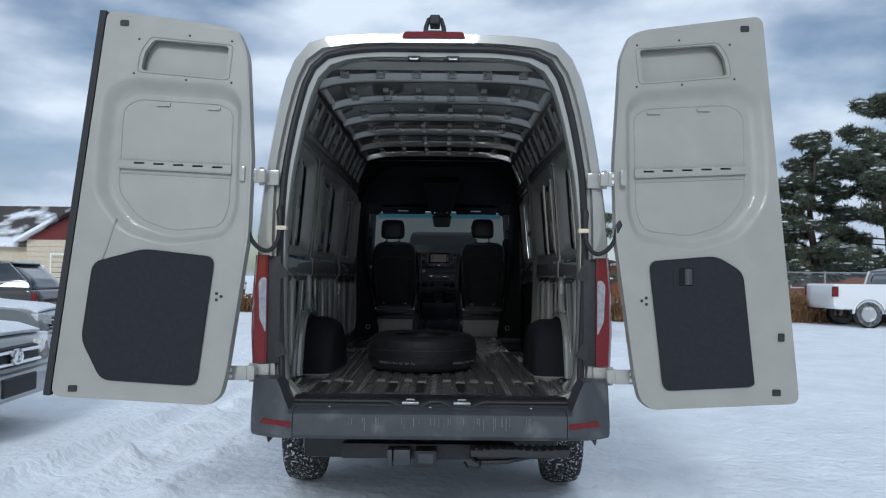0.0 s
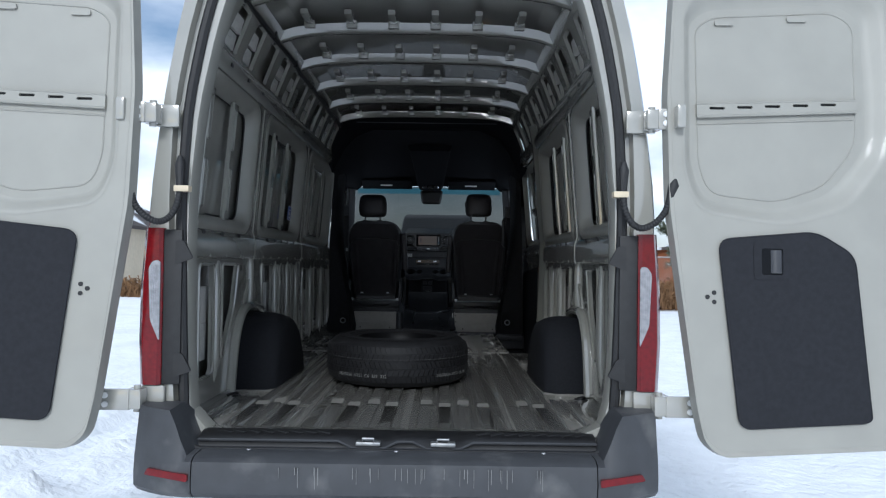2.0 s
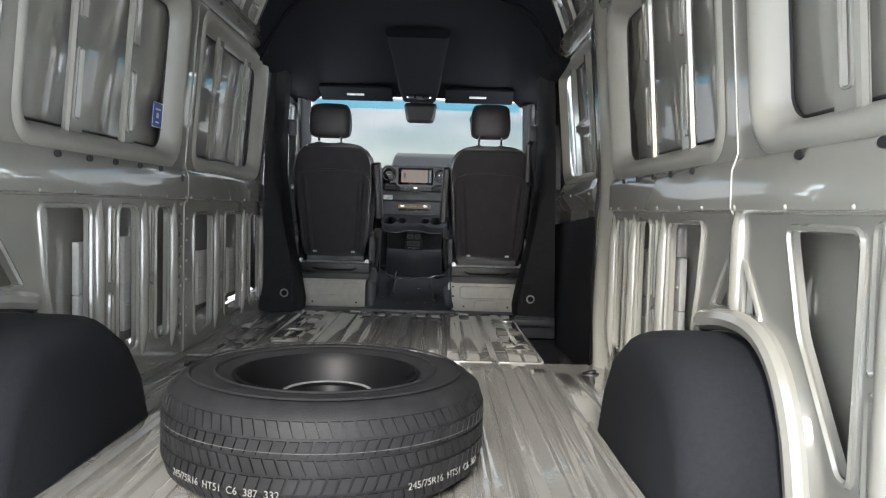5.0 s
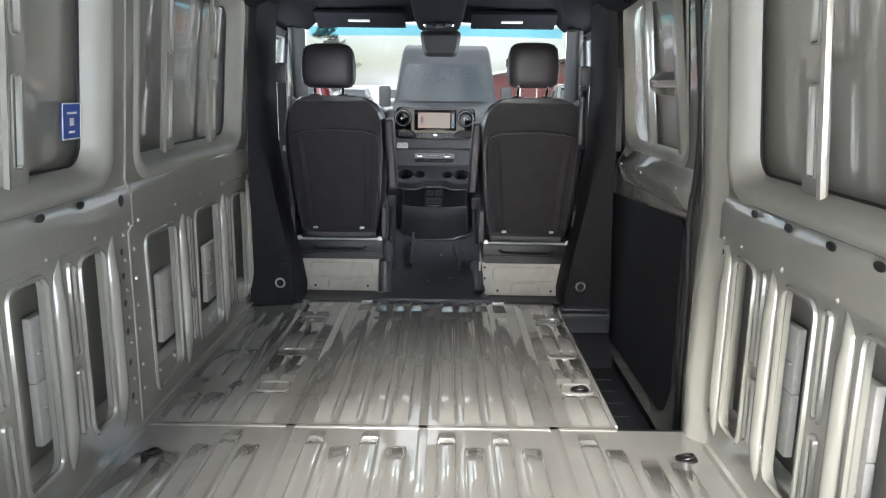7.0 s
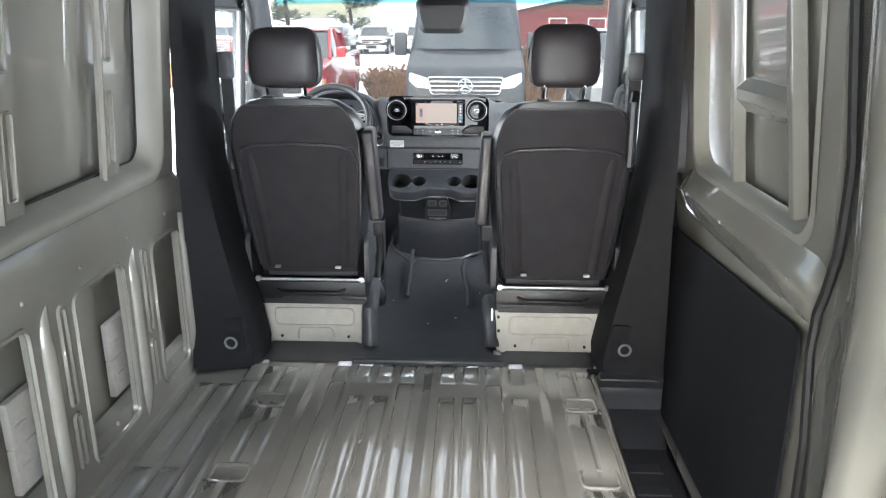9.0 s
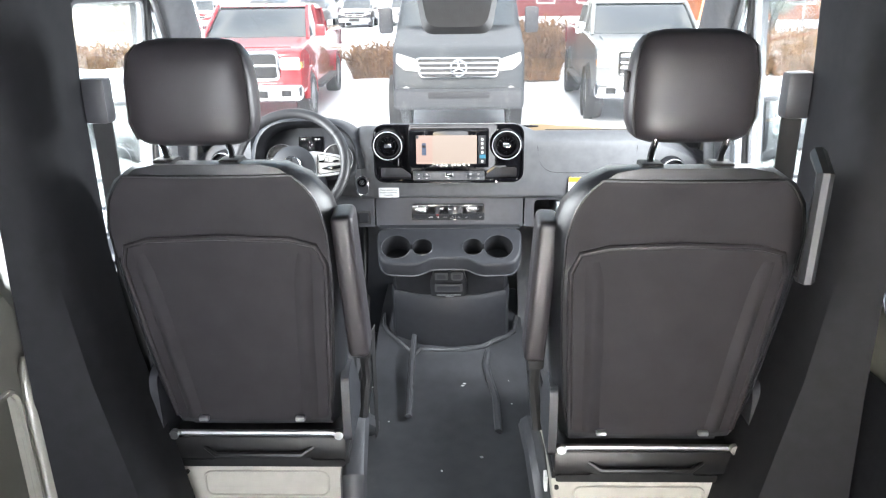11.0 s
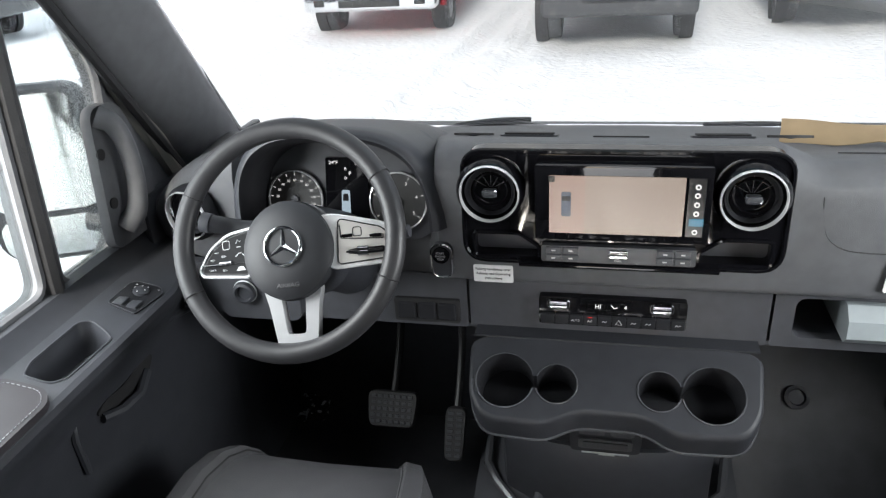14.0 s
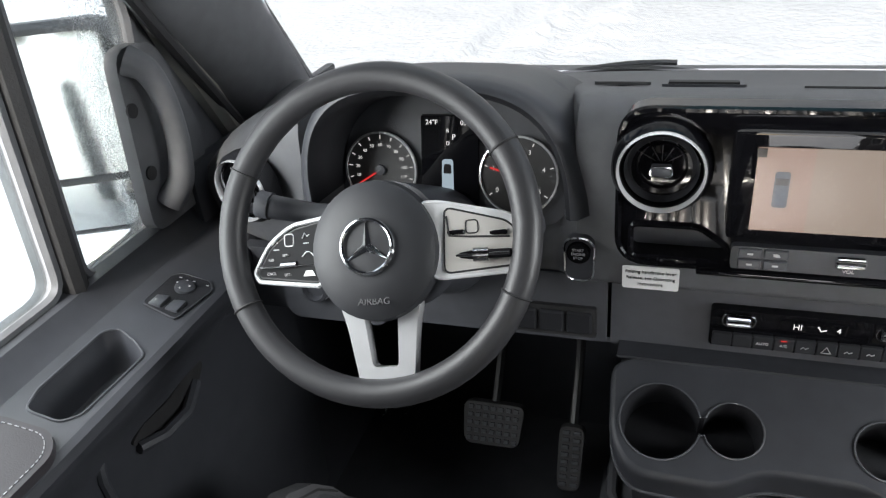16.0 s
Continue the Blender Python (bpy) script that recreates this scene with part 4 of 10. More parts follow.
bm = B()
loft(bm, [rr for rr in ([(u, y, v) for u, v in rrect(0.02 - w, zc - h, 0.02 + w, zc + h, 0.03, 5)] for y, w, zc, h in ((4.20, 0.20, 2.475, 0.04), (4.45, 0.175, 2.395, 0.045), (4.6, 0.155, 2.31, 0.052), (4.72, 0.138, 2.228, 0.058), (4.79, 0.118, 2.175, 0.050), (4.825, 0.085, 2.16, 0.032)))], close=True, caps=True)
part("housing", bm, HEADLINER, oc)
bm = B()
lathe(bm, [(0.075, 0.0), (0.085, 0.004), (0.088, -0.006), (0.075, -0.008)], 32, Matrix.Translation((0.02, 4.725, 2.155)) @ Euler((radians(35), 0, 0)).to_matrix().to_4x4() @ Matrix.Diagonal((1.0, 0.35, 1, 1)))
part("lamp_bezel", bm, CHROME, oc, "chrome lamp bezel")
for x in (-0.035, 0.02, 0.075):
    bm = B()
    box(bm, (-0.02, -0.016, -0.004), (0.02, 0.016, 0.004), 0.004, 2, Matrix.Translation((x, 4.723, 2.152)) @ Euler((radians(35), 0, 0)).to_matrix().to_4x4())
    part("reading_lamp", bm, CLEAR_LENS, oc)
cm = thing("mirror_camera_housing", "black rear-view mirror housing below the overhead console", "mirror housing")
bm = B()
loft(bm, [[(u, y, v) for u, v in rpoly([(0.03 - w * 0.8, z0), (0.03 + w * 0.8, z0), (0.03 + w, z1), (0.03 - w, z1)], 0.03, 4)] for y, w, z0, z1 in ((4.80, 0.10, 2.005, 2.10), (4.82, 0.118, 1.985, 2.125), (4.90, 0.11, 2.0, 2.14), (4.98, 0.08, 2.06, 2.17))], close=True, caps=True)
part("housing", bm, RUBBER, cm)

# ---- B pillar trims ----
for s, side in ((-1, "left"), (1, "right")):
    bp = thing("b_pillar_" + side, "dark plastic pillar trim beside the seats", "pillar trim", kind="structure")
    bm = B()
    prof = [(0.74, 0.66, 0.89), (0.80, 0.655, 0.885), (1.0, 0.69, 0.88), (1.3, 0.75, 0.87), (1.55, 0.782, 0.868), (1.9, 0.785, 0.855), (2.12, 0.775, 0.845), (2.24, 0.77, 0.83)]
    secs = []
    for z, xi, xo in prof:
        secs.append([(s * xi, 4.16, z), (s * (xi + 0.02), 4.10, z), (s * (xo - 0.03), 4.07, z), (s * (xo + 0.01), 4.06, z), (s * (xo + 0.03), 4.35, z), (s * (xi + 0.06), 4.36, z), (s * xi, 4.30, z)])
    loft(bm, secs, close=True, caps=True)
    part("trim_shell", bm, PILLAR, bp)
    bm = B()
    plate(bm, rrect(s * 0.70, 0.80, s * 0.80, 0.95, 0.015, 3), [rrect(s * 0.715, 0.815, s * 0.785, 0.90, 0.01, 3)], lambda u, v, w: (u, 4.085 + w, v), 0.012)
    part("ring_frame", bm, PILLAR, bp)
    bm = B()
    tube(bm, [(s * 0.75 + 0.022 * math.cos(t), 4.078, 0.855 + 0.022 * math.sin(t)) for t in (2 * math.pi * i / 14 for i in range(14))], 0.005, 6, closed=True)
    part("lashing_eye", bm, STEEL, bp, "steel lashing eye")
    belt = thing("seat_belt", "black seat belt on the pillar with its anchor", "seat belt", group="seat belts")
    bm = B()
    box(bm, (s * 0.765 - 0.022, 4.33, 1.05), (s * 0.765 + 0.022, 4.335, 1.86), 0.0)
    part("webbing", bm, RUBBER, belt)
    bm = B()
    box(bm, (s * 0.765 - 0.03, 4.30, 1.83), (s * 0.765 + 0.03, 4.345, 1.93), 0.012)
    part("guide", bm, TRIM, belt)
    bm = B()
    box(bm, (s * 0.75 - 0.012, 4.29, 1.49), (s * 0.75 + 0.012, 4.31, 1.52), 0.004)
    part("tongue", bm, STEEL, belt)
    if s > 0:
        bm = B()
        tube(bm, [(s * 0.725, 4.09, 1.55), (s * 0.70, 4.02, 1.57), (s * 0.70, 4.01, 1.78), (s * 0.72, 4.09, 1.80)], 0.016, 8)
        part("grab_handle", bm, TRIM, bp, "black grab handle")


# ---- seats ----
def seat(s, group="cab seats"):
    x = 0.49 if s > 0 else -0.48
    st = thing("cab_seat", "black leatherette cab seat on a pale steel box", "seat", at=Matrix.Translation((x, -0.06 if s > 0 else 0.0, 0)), group=group)

    def back_y(z):
        return 4.27 - (z - 1.1) * 0.23
    bm = B()
    rows = []
    for z, w, d in ((1.075, 0.205, 0.09), (1.14, 0.215, 0.10), (1.2, 0.228, 0.11), (1.35, 0.242, 0.125), (1.5, 0.253, 0.13), (1.62, 0.252, 0.125), (1.69, 0.235, 0.115), (1.735, 0.205, 0.10), (1.765, 0.16, 0.075), (1.775, 0.11, 0.04)):
        y = back_y(z) + 0.03
        rows.append([(w * (1.04 if s > 0 else 1.02) * c, y + d * k, z) for c, k in ((-0.90, 0.0), (-0.5, -0.10), (0, -0.12), (0.5, -0.10), (0.90, 0.0), (0.99, 0.25), (1.0, 0.6), (0.93, 1.0), (0.6, 0.92), (0, 0.85), (-0.6, 0.92), (-0.93, 1.0), (-1.0, 0.6), (-0.99, 0.25))])
    loft(bm, rows, close=True, caps=True)
    part("backrest", bm, BOLSTER, st)
    # back shell panel with its pressed edge
    bm = B()
    rows = []
    for v, hw in ((1.095, 0.180), (1.102, 0.189), (1.20, 0.198), (1.32, 0.206), (1.42, 0.214), (1.50, 0.219), (1.545, 0.220), (1.575, 0.213), (1.592, 0.198), (1.603, 0.15), (1.608, 0.09)):
        us = [-1 + i / 8 for i in range(17)]
        sec = [(hw * t, back_y(v) + 0.006 + 0.02 * (hw * t / 0.22) ** 2, v) for t in us]
        rows.append([(-hw, sec[0][1] + 0.025, v)] + sec + [(hw, sec[-1][1] + 0.025, v)])
    loft(bm, rows)
    shell = part("back_panel", bm, SEATBACK, st)
    bm = B()
    pl = lambda u, v, w=0: (u, back_y(v) + 0.006 + 0.02 * (u / 0.22) ** 2, v)
    tube(bm, [pl(u, v) for u, v in ((-0.192, 1.105), (-0.208, 1.32), (-0.219, 1.48), (-0.222, 1.54), (-0.205, 1.588), (-0.15, 1.605), (0, 1.614), (0.15, 1.605), (0.205, 1.588), (0.222, 1.54), (0.219, 1.48), (0.208, 1.32), (0.192, 1.105))], 0.0065, 8)
    part("welt", bm, LEATHER, shell)
    for k in (-1, 1):
        bm = B()
        loft(bm, [[(k * (u + dx), back_y(v) + 0.006 + 0.02 * (u / 0.22) ** 2 + dy * g, v) for dx, dy in ((-0.034, 0.002), (-0.020, -0.002), (-0.006, -0.007), (0.002, -0.008), (0.010, -0.006), (0.020, 0.002))] for u, v, g in ((0.142, 1.10, 0.8), (0.150, 1.20, 1.0), (0.158, 1.35, 1.0), (0.168, 1.48, 1.0), (0.172, 1.53, 0.7), (0.172, 1.57, 0.1))])
        part("side_crease", bm, SEATBACK, shell)
        bm = B()
        box(bm, (k * 0.12 - 0.012, back_y(1.105) - 0.004, 1.098), (k * 0.12 + 0.012, back_y(1.105) + 0.01, 1.109), 0.002, 1)
        part("panel_clip", bm, STEEL, shell, "small steel panel clip")
    # upper back cover, sewn to the side bolsters along a piped seam
    wide = 1.04 if s > 0 else 1.02
    cover = [(1.56, 0.2525, 0.128), (1.60, 0.2522, 0.126), (1.62, 0.252, 0.125), (1.655, 0.245, 0.120), (1.69, 0.235, 0.115), (1.715, 0.221, 0.108), (1.735, 0.205, 0.10), (1.745, 0.193, 0.093), (1.750, 0.186, 0.09)]
    at_ = lambda z, w, d, c: (w * wide * c, back_y(z) + 0.028 - 0.002 * (z < 1.75) - d * 0.12 * (1 - (c / 0.90) ** 2), z)
    part("back_cover", loft(B(), [[at_(z, w, d, -0.90 + 0.15 * i) for i in range(13)] for z, w, d in cover]), SEATBACK, st, angle=60)
    edge = [at_(z, w, d, -0.905) for z, w, d in cover] + [at_(*cover[-1], -0.9 + 0.18 * i) for i in range(1, 10)] + [at_(z, w, d, 0.905) for z, w, d in reversed(cover)]
    low_z = [(1.12, 0.211, 0.098), (1.2, 0.228, 0.11), (1.35, 0.242, 0.125), (1.5, 0.253, 0.13)]
    edge = [at_(z, w, d, -0.905) for z, w, d in low_z] + edge + [at_(z, w, d, 0.905) for z, w, d in reversed(low_z)]
    part("back_seam", tube(B(), smooth_path(edge, 3), 0.0028, 6), BOLSTER, st)
    # head restraint
    hx = -0.012 if s > 0 else -0.022
    hr = B()
    rows = []
    low = 0.0 if s > 0 else -0.012
    for z, w, d in ((1.820, 0.060, 0.018), (1.822, 0.085, 0.032), (1.828, 0.102, 0.043), (1.838, 0.113, 0.051), (1.855, 0.119, 0.056), (1.88, 0.1225, 0.059), (1.92, 0.1225, 0.059), (1.955, 0.120, 0.058), (1.985, 0.115, 0.054), (2.005, 0.107, 0.047), (2.018, 0.096, 0.038), (2.026, 0.080, 0.027), (2.030, 0.055, 0.014)):
        rows.append([(w * (1.06 if s < 0 else 1.0) * math.copysign(abs(math.cos(t)) ** 0.58, math.cos(t)) + hx, 4.19 + d * math.copysign(abs(math.sin(t)) ** 0.62, math.sin(t)), z + low) for t in (2 * math.pi * i / 32 for i in range(32))])
    loft(hr, rows, close=True, caps=True)
    rest = part("headrest", hr, LEATHER, st)
    for k in (-1, 1):
        bm = B()
        tube(bm, [(k * (0.948 * w) * (1.06 if s < 0 else 1.0) + hx, 4.19 + d * 0.5 * q, z + low) for z, w, d, q in ((1.835, 0.112, 0.05, -1.2), (1.87, 0.121, 0.058, -1.3), (1.95, 0.12, 0.058, -1.3), (2.0, 0.113, 0.05, -1.2), (2.020, 0.097, 0.034, -0.8))], 0.0028, 6)
        part("headrest_seam", bm, RUBBER, rest)
    bm = B()
    box(bm, (-0.1235 + hx - 0.004, 4.175, 1.915), (-0.1235 + hx + 0.004, 4.20, 1.955), 0.004, 2)
    part("release_button", bm, RUBBER, rest, "small black release button")
    for dx in (-0.068, 0.068):
        bm = B()
        tube(bm, smooth_path([(dx + hx, 4.182, 1.745), (dx + hx, 4.181, 1.785), (dx + hx, 4.173, 1.803), (dx + hx, 4.160, 1.817), (dx + hx, 4.155, 1.830), (dx + hx, 4.156, 1.850)], 4), 0.0068, 12)
        part("post", bm, DARK_CHROME, rest, "dark chrome headrest post")
        bm = B()
        box(bm, (dx + hx - 0.023, 4.156, 1.759), (dx + hx + 0.023, 4.204, 1.781), 0.007, 3)
        part("post_guide", bm, RUBBER, rest)
    # cushion
    bm = B()
    rows = []
    for y, w, h, z in ((4.36, 0.20, 0.13, 1.10), (4.45, 0.228, 0.15, 1.105), (4.7, 0.238, 0.16, 1.112), (4.80, 0.234, 0.157, 1.117), (4.86, 0.222, 0.145, 1.115), (4.90, 0.205, 0.125, 1.108), (4.925, 0.185, 0.095, 1.098), (4.94, 0.15, 0.05, 1.085)):
        w, z = w * 0.91, z - (0.025 if s > 0 else 0.0)
        rows.append([(w * c, y, z + h * k) for c, k in ((-1, -0.5), (-1.02, 0.1), (-0.94, 0.62), (-0.80, 0.66), (-0.74, 0.52), (-0.4, 0.50), (0, 0.48), (0.4, 0.50), (0.74, 0.52), (0.80, 0.66), (0.94, 0.62), (1.02, 0.1), (1, -0.5))])
    loft(bm, rows, close=True, caps=True)
    cush = part("cushion", bm, CUSHION, st, "black leatherette seat cushion")
    for k in (-1, 1):
        bm = B()
        tube(bm, [(k * 0.70 * w, y, z - (0.025 if s > 0 else 0.0) + h * 0.575) for y, w, h, z in ((4.50, 0.228, 0.15, 1.105), (4.7, 0.238, 0.16, 1.112), (4.80, 0.234, 0.157, 1.117), (4.86, 0.222, 0.145, 1.115), (4.90, 0.205, 0.125, 1.108), (4.925, 0.185, 0.095, 1.098))], 0.0022, 6)
        part("cushion_seam", bm, RUBBER, cush)
    # armrest folded up beside the back
    k = -s
    bm = B()
    m = Matrix.Translation((k * 0.278, 4.205 if s < 0 else 4.27, 1.483 if s < 0 else 1.468)) @ Euler((radians(7), radians(-3 * k), 0)).to_matrix().to_4x4()
    box(bm, (-0.024, -0.042, -0.165), (0.024, 0.042, 0.185), 0.018, 5, m)
    part("armrest", bm, LEATHER, st)
    # lower mechanism
    bm = B()
    box(bm, (-0.225, 4.30, 0.965), (0.225, 4.85, 1.03), 0.01)
    part("cushion_frame", bm, BLACK_STEEL, st)
    bm = B()
    tube(bm, [(-0.22, 4.315, 1.035), (0.22, 4.315, 1.035)], 0.008, 8)
    part("cross_tube", bm, STEEL, st)
    bm = B()
    tube(bm, [(-0.14, 4.305, 1.0), (-0.11, 4.29, 0.985), (0.11, 4.29, 0.985), (0.14, 4.305, 1.0)], 0.007, 8)
    part("adjuster_bar", bm, BLACK_STEEL, st)
    for dx in (-0.225, 0.225):
        bm = B()
        plate(bm, rpoly([(4.27, 1.03), (4.46, 1.03), (4.44, 1.13), (4.34, 1.24), (4.27, 1.22)], 0.03), [], lambda u, v, w: (dx + (w if dx > 0 else -w), u, v), 0.02)
        part("recliner_cover", bm, TRIM, st)
        bm = B()
        cyl(bm, (dx * 0.93, 4.285, 1.045), (dx * 0.93, 4.30, 1.045), 0.012, n=12)
        part("bolt", bm, STEEL, st)
    bm = B()
    plate(bm, rpoly([(-0.215, 0.945), (-0.13, 0.945), (-0.11, 0.965), (0.11, 0.965), (0.13, 0.945), (0.215, 0.945), (0.215, 0.925), (-0.215, 0.925)], 0.008, 2), [], lambda u, v, w: (u, 4.325 + w, v), 0.02)
    box(bm, (-0.225, 4.33, 0.93), (0.225, 4.85, 0.965), 0.006)
    part("slide_rail", bm, BLACK_STEEL, st)
    # seat box
    bm = B()
    plate(bm, rpoly([(-0.20, 0.742), (-0.19, 0.742), (-0.17, 0.755), (-0.07, 0.755), (-0.065, 0.80), (0.075, 0.80), (0.08, 0.755), (0.17, 0.755), (0.19, 0.742), (0.21, 0.742), (0.225, 0.925), (-0.225, 0.925)], 0.006, 2), [], lambda u, v, w: (u, 4.34 + w - 0.0, v), 0.012)
    box(bm, (-0.215, 4.352, 0.742), (0.215, 4.84, 0.925), 0.01)
    sb = part("seat_box", bm, ALUZINC, st, "pale painted steel seat box")
    bm = B()
    tube(bm, [(u, 4.338, v) for u, v in rrect(-0.165, 0.825, 0.165, 0.90, 0.02, 3)], 0.004, 6, closed=True)
    part("pressed_panel", bm, ALUZINC, sb)
    bm = B()
    tube(bm, [(u, 4.338, v) for u, v in ((-0.075, 0.765), (-0.07, 0.80), (-0.055, 0.812), (0.06, 0.812), (0.075, 0.80), (0.08, 0.765))], 0.004, 6)
    part("pressed_cutout", bm, ALUZINC, sb)
    for u, v in ((-0.21, 0.90), (-0.208, 0.84), (0.21, 0.90), (0.208, 0.84), (-0.14, 0.775), (0.14, 0.775)):
        bm = B()
        cyl(bm, (u, 4.334, v), (u, 4.341, v), 0.006, n=10)
        part("rivet", bm, BLACK_STEEL, sb)
    for u in (-0.212, 0.212):
        bm = B()
        box(bm, (u - 0.015, 4.31, 0.744), (u + 0.015, 4.345, 0.75), 0.002)
        cyl(bm, (u, 4.322, 0.748), (u, 4.322, 0.758), 0.009, n=8)
        part("floor_bracket", bm, STEEL, sb)
    bm = B()
    m = Matrix.Translation((0.235 if s < 0 else -0.235, 4.36, 0.90))
    box(bm, (-0.004, -0.012, -0.022), (0.004, 0.02, 0.022), 0.001, 1, m)
    part("label_tag", bm, WHITE, sb, "white paper label")
    # buckle and belt end
    bm = B()
    tube(bm, [(k * 0.25, 4.45, 1.0), (k * 0.262, 4.47, 1.12), (k * 0.262, 4.44, 1.20)], 0.014, 8)
    box(bm, (k * 0.262 - 0.02, 4.42, 1.19), (k * 0.262 + 0.02, 4.45, 1.25), 0.008)
    part("buckle", bm, RUBBER, st)
    return st


seat(-1)
seat(1)

# ---- dashboard ----
dash = thing("dashboard", "dark grey soft-touch dashboard with gloss black centre panel", "dashboard")


def lettering(name, text, size, at, material, parent, depth=0.0004, align="CENTER"):
    cu = bpy.data.curves.new(name, "FONT")
    cu.body, cu.size, cu.extrude, cu.align_x, cu.align_y = text, size, depth, align, "CENTER"
    tmp = bpy.data.objects.new(name, cu)
    scene.collection.objects.link(tmp)
    bpy.context.view_layer.update()
    me = bpy.data.meshes.new_from_object(tmp.evaluated_get(bpy.context.evaluated_depsgraph_get()))
    bpy.data.objects.remove(tmp)
    me.materials.clear()
    me.materials.append(material)
    ob = new(name, me)
    ob.parent, ob.matrix_basis = parent, at
    return ob


INK = mat("black_ink", (0.02, 0.02, 0.02), 0.6)
INK_GREY = mat("grey_ink", (0.25, 0.25, 0.26), 0.6)
PRINT = mat("white_print", (0.42, 0.42, 0.42), 0.5)
LIT_WHITE = glow_mat("lit_white", (1, 1, 1), 0.085)
# printed dial figures made to glow, lifting them from the hood's shade
DIAL = glow_mat("glowing_dial_print", (1, 1, 1), 0.055)
LIT_RED = glow_mat("lit_red", (1, 0.05, 0.05), 0.06)
FACE = pose(0, 0, 0, 90, 0, 0)          # writing on faces turned to the rear


def dash_profile(x):
    k = abs(x) / 0.86
    wrap = 0.09 * k ** 8
    drop = 0.125 * max(0.0, (abs(x) - 0.56) / 0.30) ** 2.2       # the ends fall away towards the doors
    cy, cz = 5.60 - 0.19 * k * k, 1.56 + 0.028 * k * k
    lo = 0.020 * max(0.0, min(1.0, (x - 0.235) / 0.045))         # the pad drops beside the centre panel
    pad_ = [(cy, cz), (5.34 + wrap, 1.622 - lo - 0.25 * drop), (5.18 + wrap, 1.668 - lo - 0.85 * drop), (5.105 + wrap, 1.682 - lo - drop), (5.070 + wrap, 1.664 - lo - 0.95 * drop), (5.058 + wrap, 1.62 - 0.75 * drop), (5.064 + wrap, 1.53 - 0.25 * drop), (5.072 + wrap, 1.47), (5.085 + wrap, 1.445), (5.14 + wrap, 1.438), (5.4, 1.44)]
    low_ = [(cy, cz), (5.36, 1.618), (5.24, 1.65), (5.20, 1.65), (5.17, 1.62), (5.16, 1.56), (5.13, 1.505), (5.10, 1.48), (5.10, 1.45), (5.14, 1.44), (5.4, 1.44)]
    f = max(0.0, min(1.0, (x + 0.645) / 0.03)) * max(0.0, min(1.0, (-0.288 - x) / 0.03))      # the hollow under the hood
    return [(a + (c - a) * f, b + (d - b) * f) for (a, b), (c, d) in zip(pad_, low_)]


bm = B()
xs = sorted({round(-0.86 + 0.02 * i, 3) for i in range(87)} | {-0.645, -0.635, -0.625, -0.615, -0.318, -0.308, -0.298, -0.288, 0.235, 0.25, 0.265, 0.28, 0.85, -0.85})
loft(bm, [[(x, p.x, p.y) for p in smooth_path([(y, z) for y, z in dash_profile(x)], 4)] for x in xs])
part("upper_pad", bm, DASH, dash, angle=60)
# lower front: left, centre, and right with its open shelf
low = lambda u, v, w: (u, 5.10 + w - 0.02 * (v - 1.34), v)
for name, a, b, holes in (("lower_panel", -0.80, -0.253, []), ("centre_lower_panel", -0.248, 0.248, []), ("shelf_surround", 0.253, 0.80, [rrect(0.285, 1.357, 0.735, 1.432, 0.015, 3)])):
    bm = B()
    plate(bm, rrect(a, 1.338, b, 1.446, 0.004, 2), holes, low, 0.02)
    part(name, bm, LOWER, dash)
bm = B()
loft(bm, [[(x, 5.10, 1.340), (x, 5.16, 1.325), (x, 5.56, 1.32)] for x in (-0.82, 0.82)])
thick(bm, 0.006)
part("underside", bm, TRIM, dash)
bm = B()
box(bm, (0.28, 5.12, 1.352), (0.74, 5.45, 1.356), 0)
box(bm, (0.28, 5.44, 1.356), (0.74, 5.45, 1.44), 0)
box(bm, (0.276, 5.12, 1.352), (0.28, 5.45, 1.44), 0)
box(bm, (0.74, 5.12, 1.352), (0.744, 5.45, 1.44), 0)
part("shelf_tray", bm, TRIM, dash)
# closing ends of the dash
for s in (-1, 1):
    bm = B()
    plate(bm, [(y, z) for y, z in dash_profile(s * 0.86)[:-1]] + [(5.2, 1.33), (5.42, 1.33)], [], lambda u, v, w: (s * (0.855 + w), u, v), 0.01)
    part("end_cap", bm, DASH, dash)

# lid line of the upper glove box
bm = B()


def dash_front(x, z, off=0.0):
    pr = dash_profile(x)
    for (ya, za), (yb, zb) in zip(pr[1:], pr[2:]):
        if min(za, zb) <= z <= max(za, zb) and abs(za - zb) > 1e-4 and ya < 5.2:
            return ya + (yb - ya) * (z - za) / (zb - za) - off
    return 5.06 - off


lid = [(x, z) for x, z, _ in smooth_path([(0.286, 1.650, 0), (0.287, 1.62, 0), (0.292, 1.585, 0), (0.303, 1.556, 0), (0.328, 1.538, 0), (0.365, 1.533, 0), (0.45, 1.532, 0), (0.53, 1.533, 0), (0.567, 1.538, 0), (0.592, 1.556, 0), (0.604, 1.585, 0), (0.608, 1.62, 0), (0.606, 1.650, 0)], 5)]
tube(bm, [(x, dash_front(x, z) + 0.0002, z) for x, z in lid], 0.0013, 6)
tube(bm, [(x, 5.15, 1.6585) for x in (0.32, 0.42, 0.52, 0.59)], 0.0013, 5)
part("lid_joint", bm, RUBBER, dash)

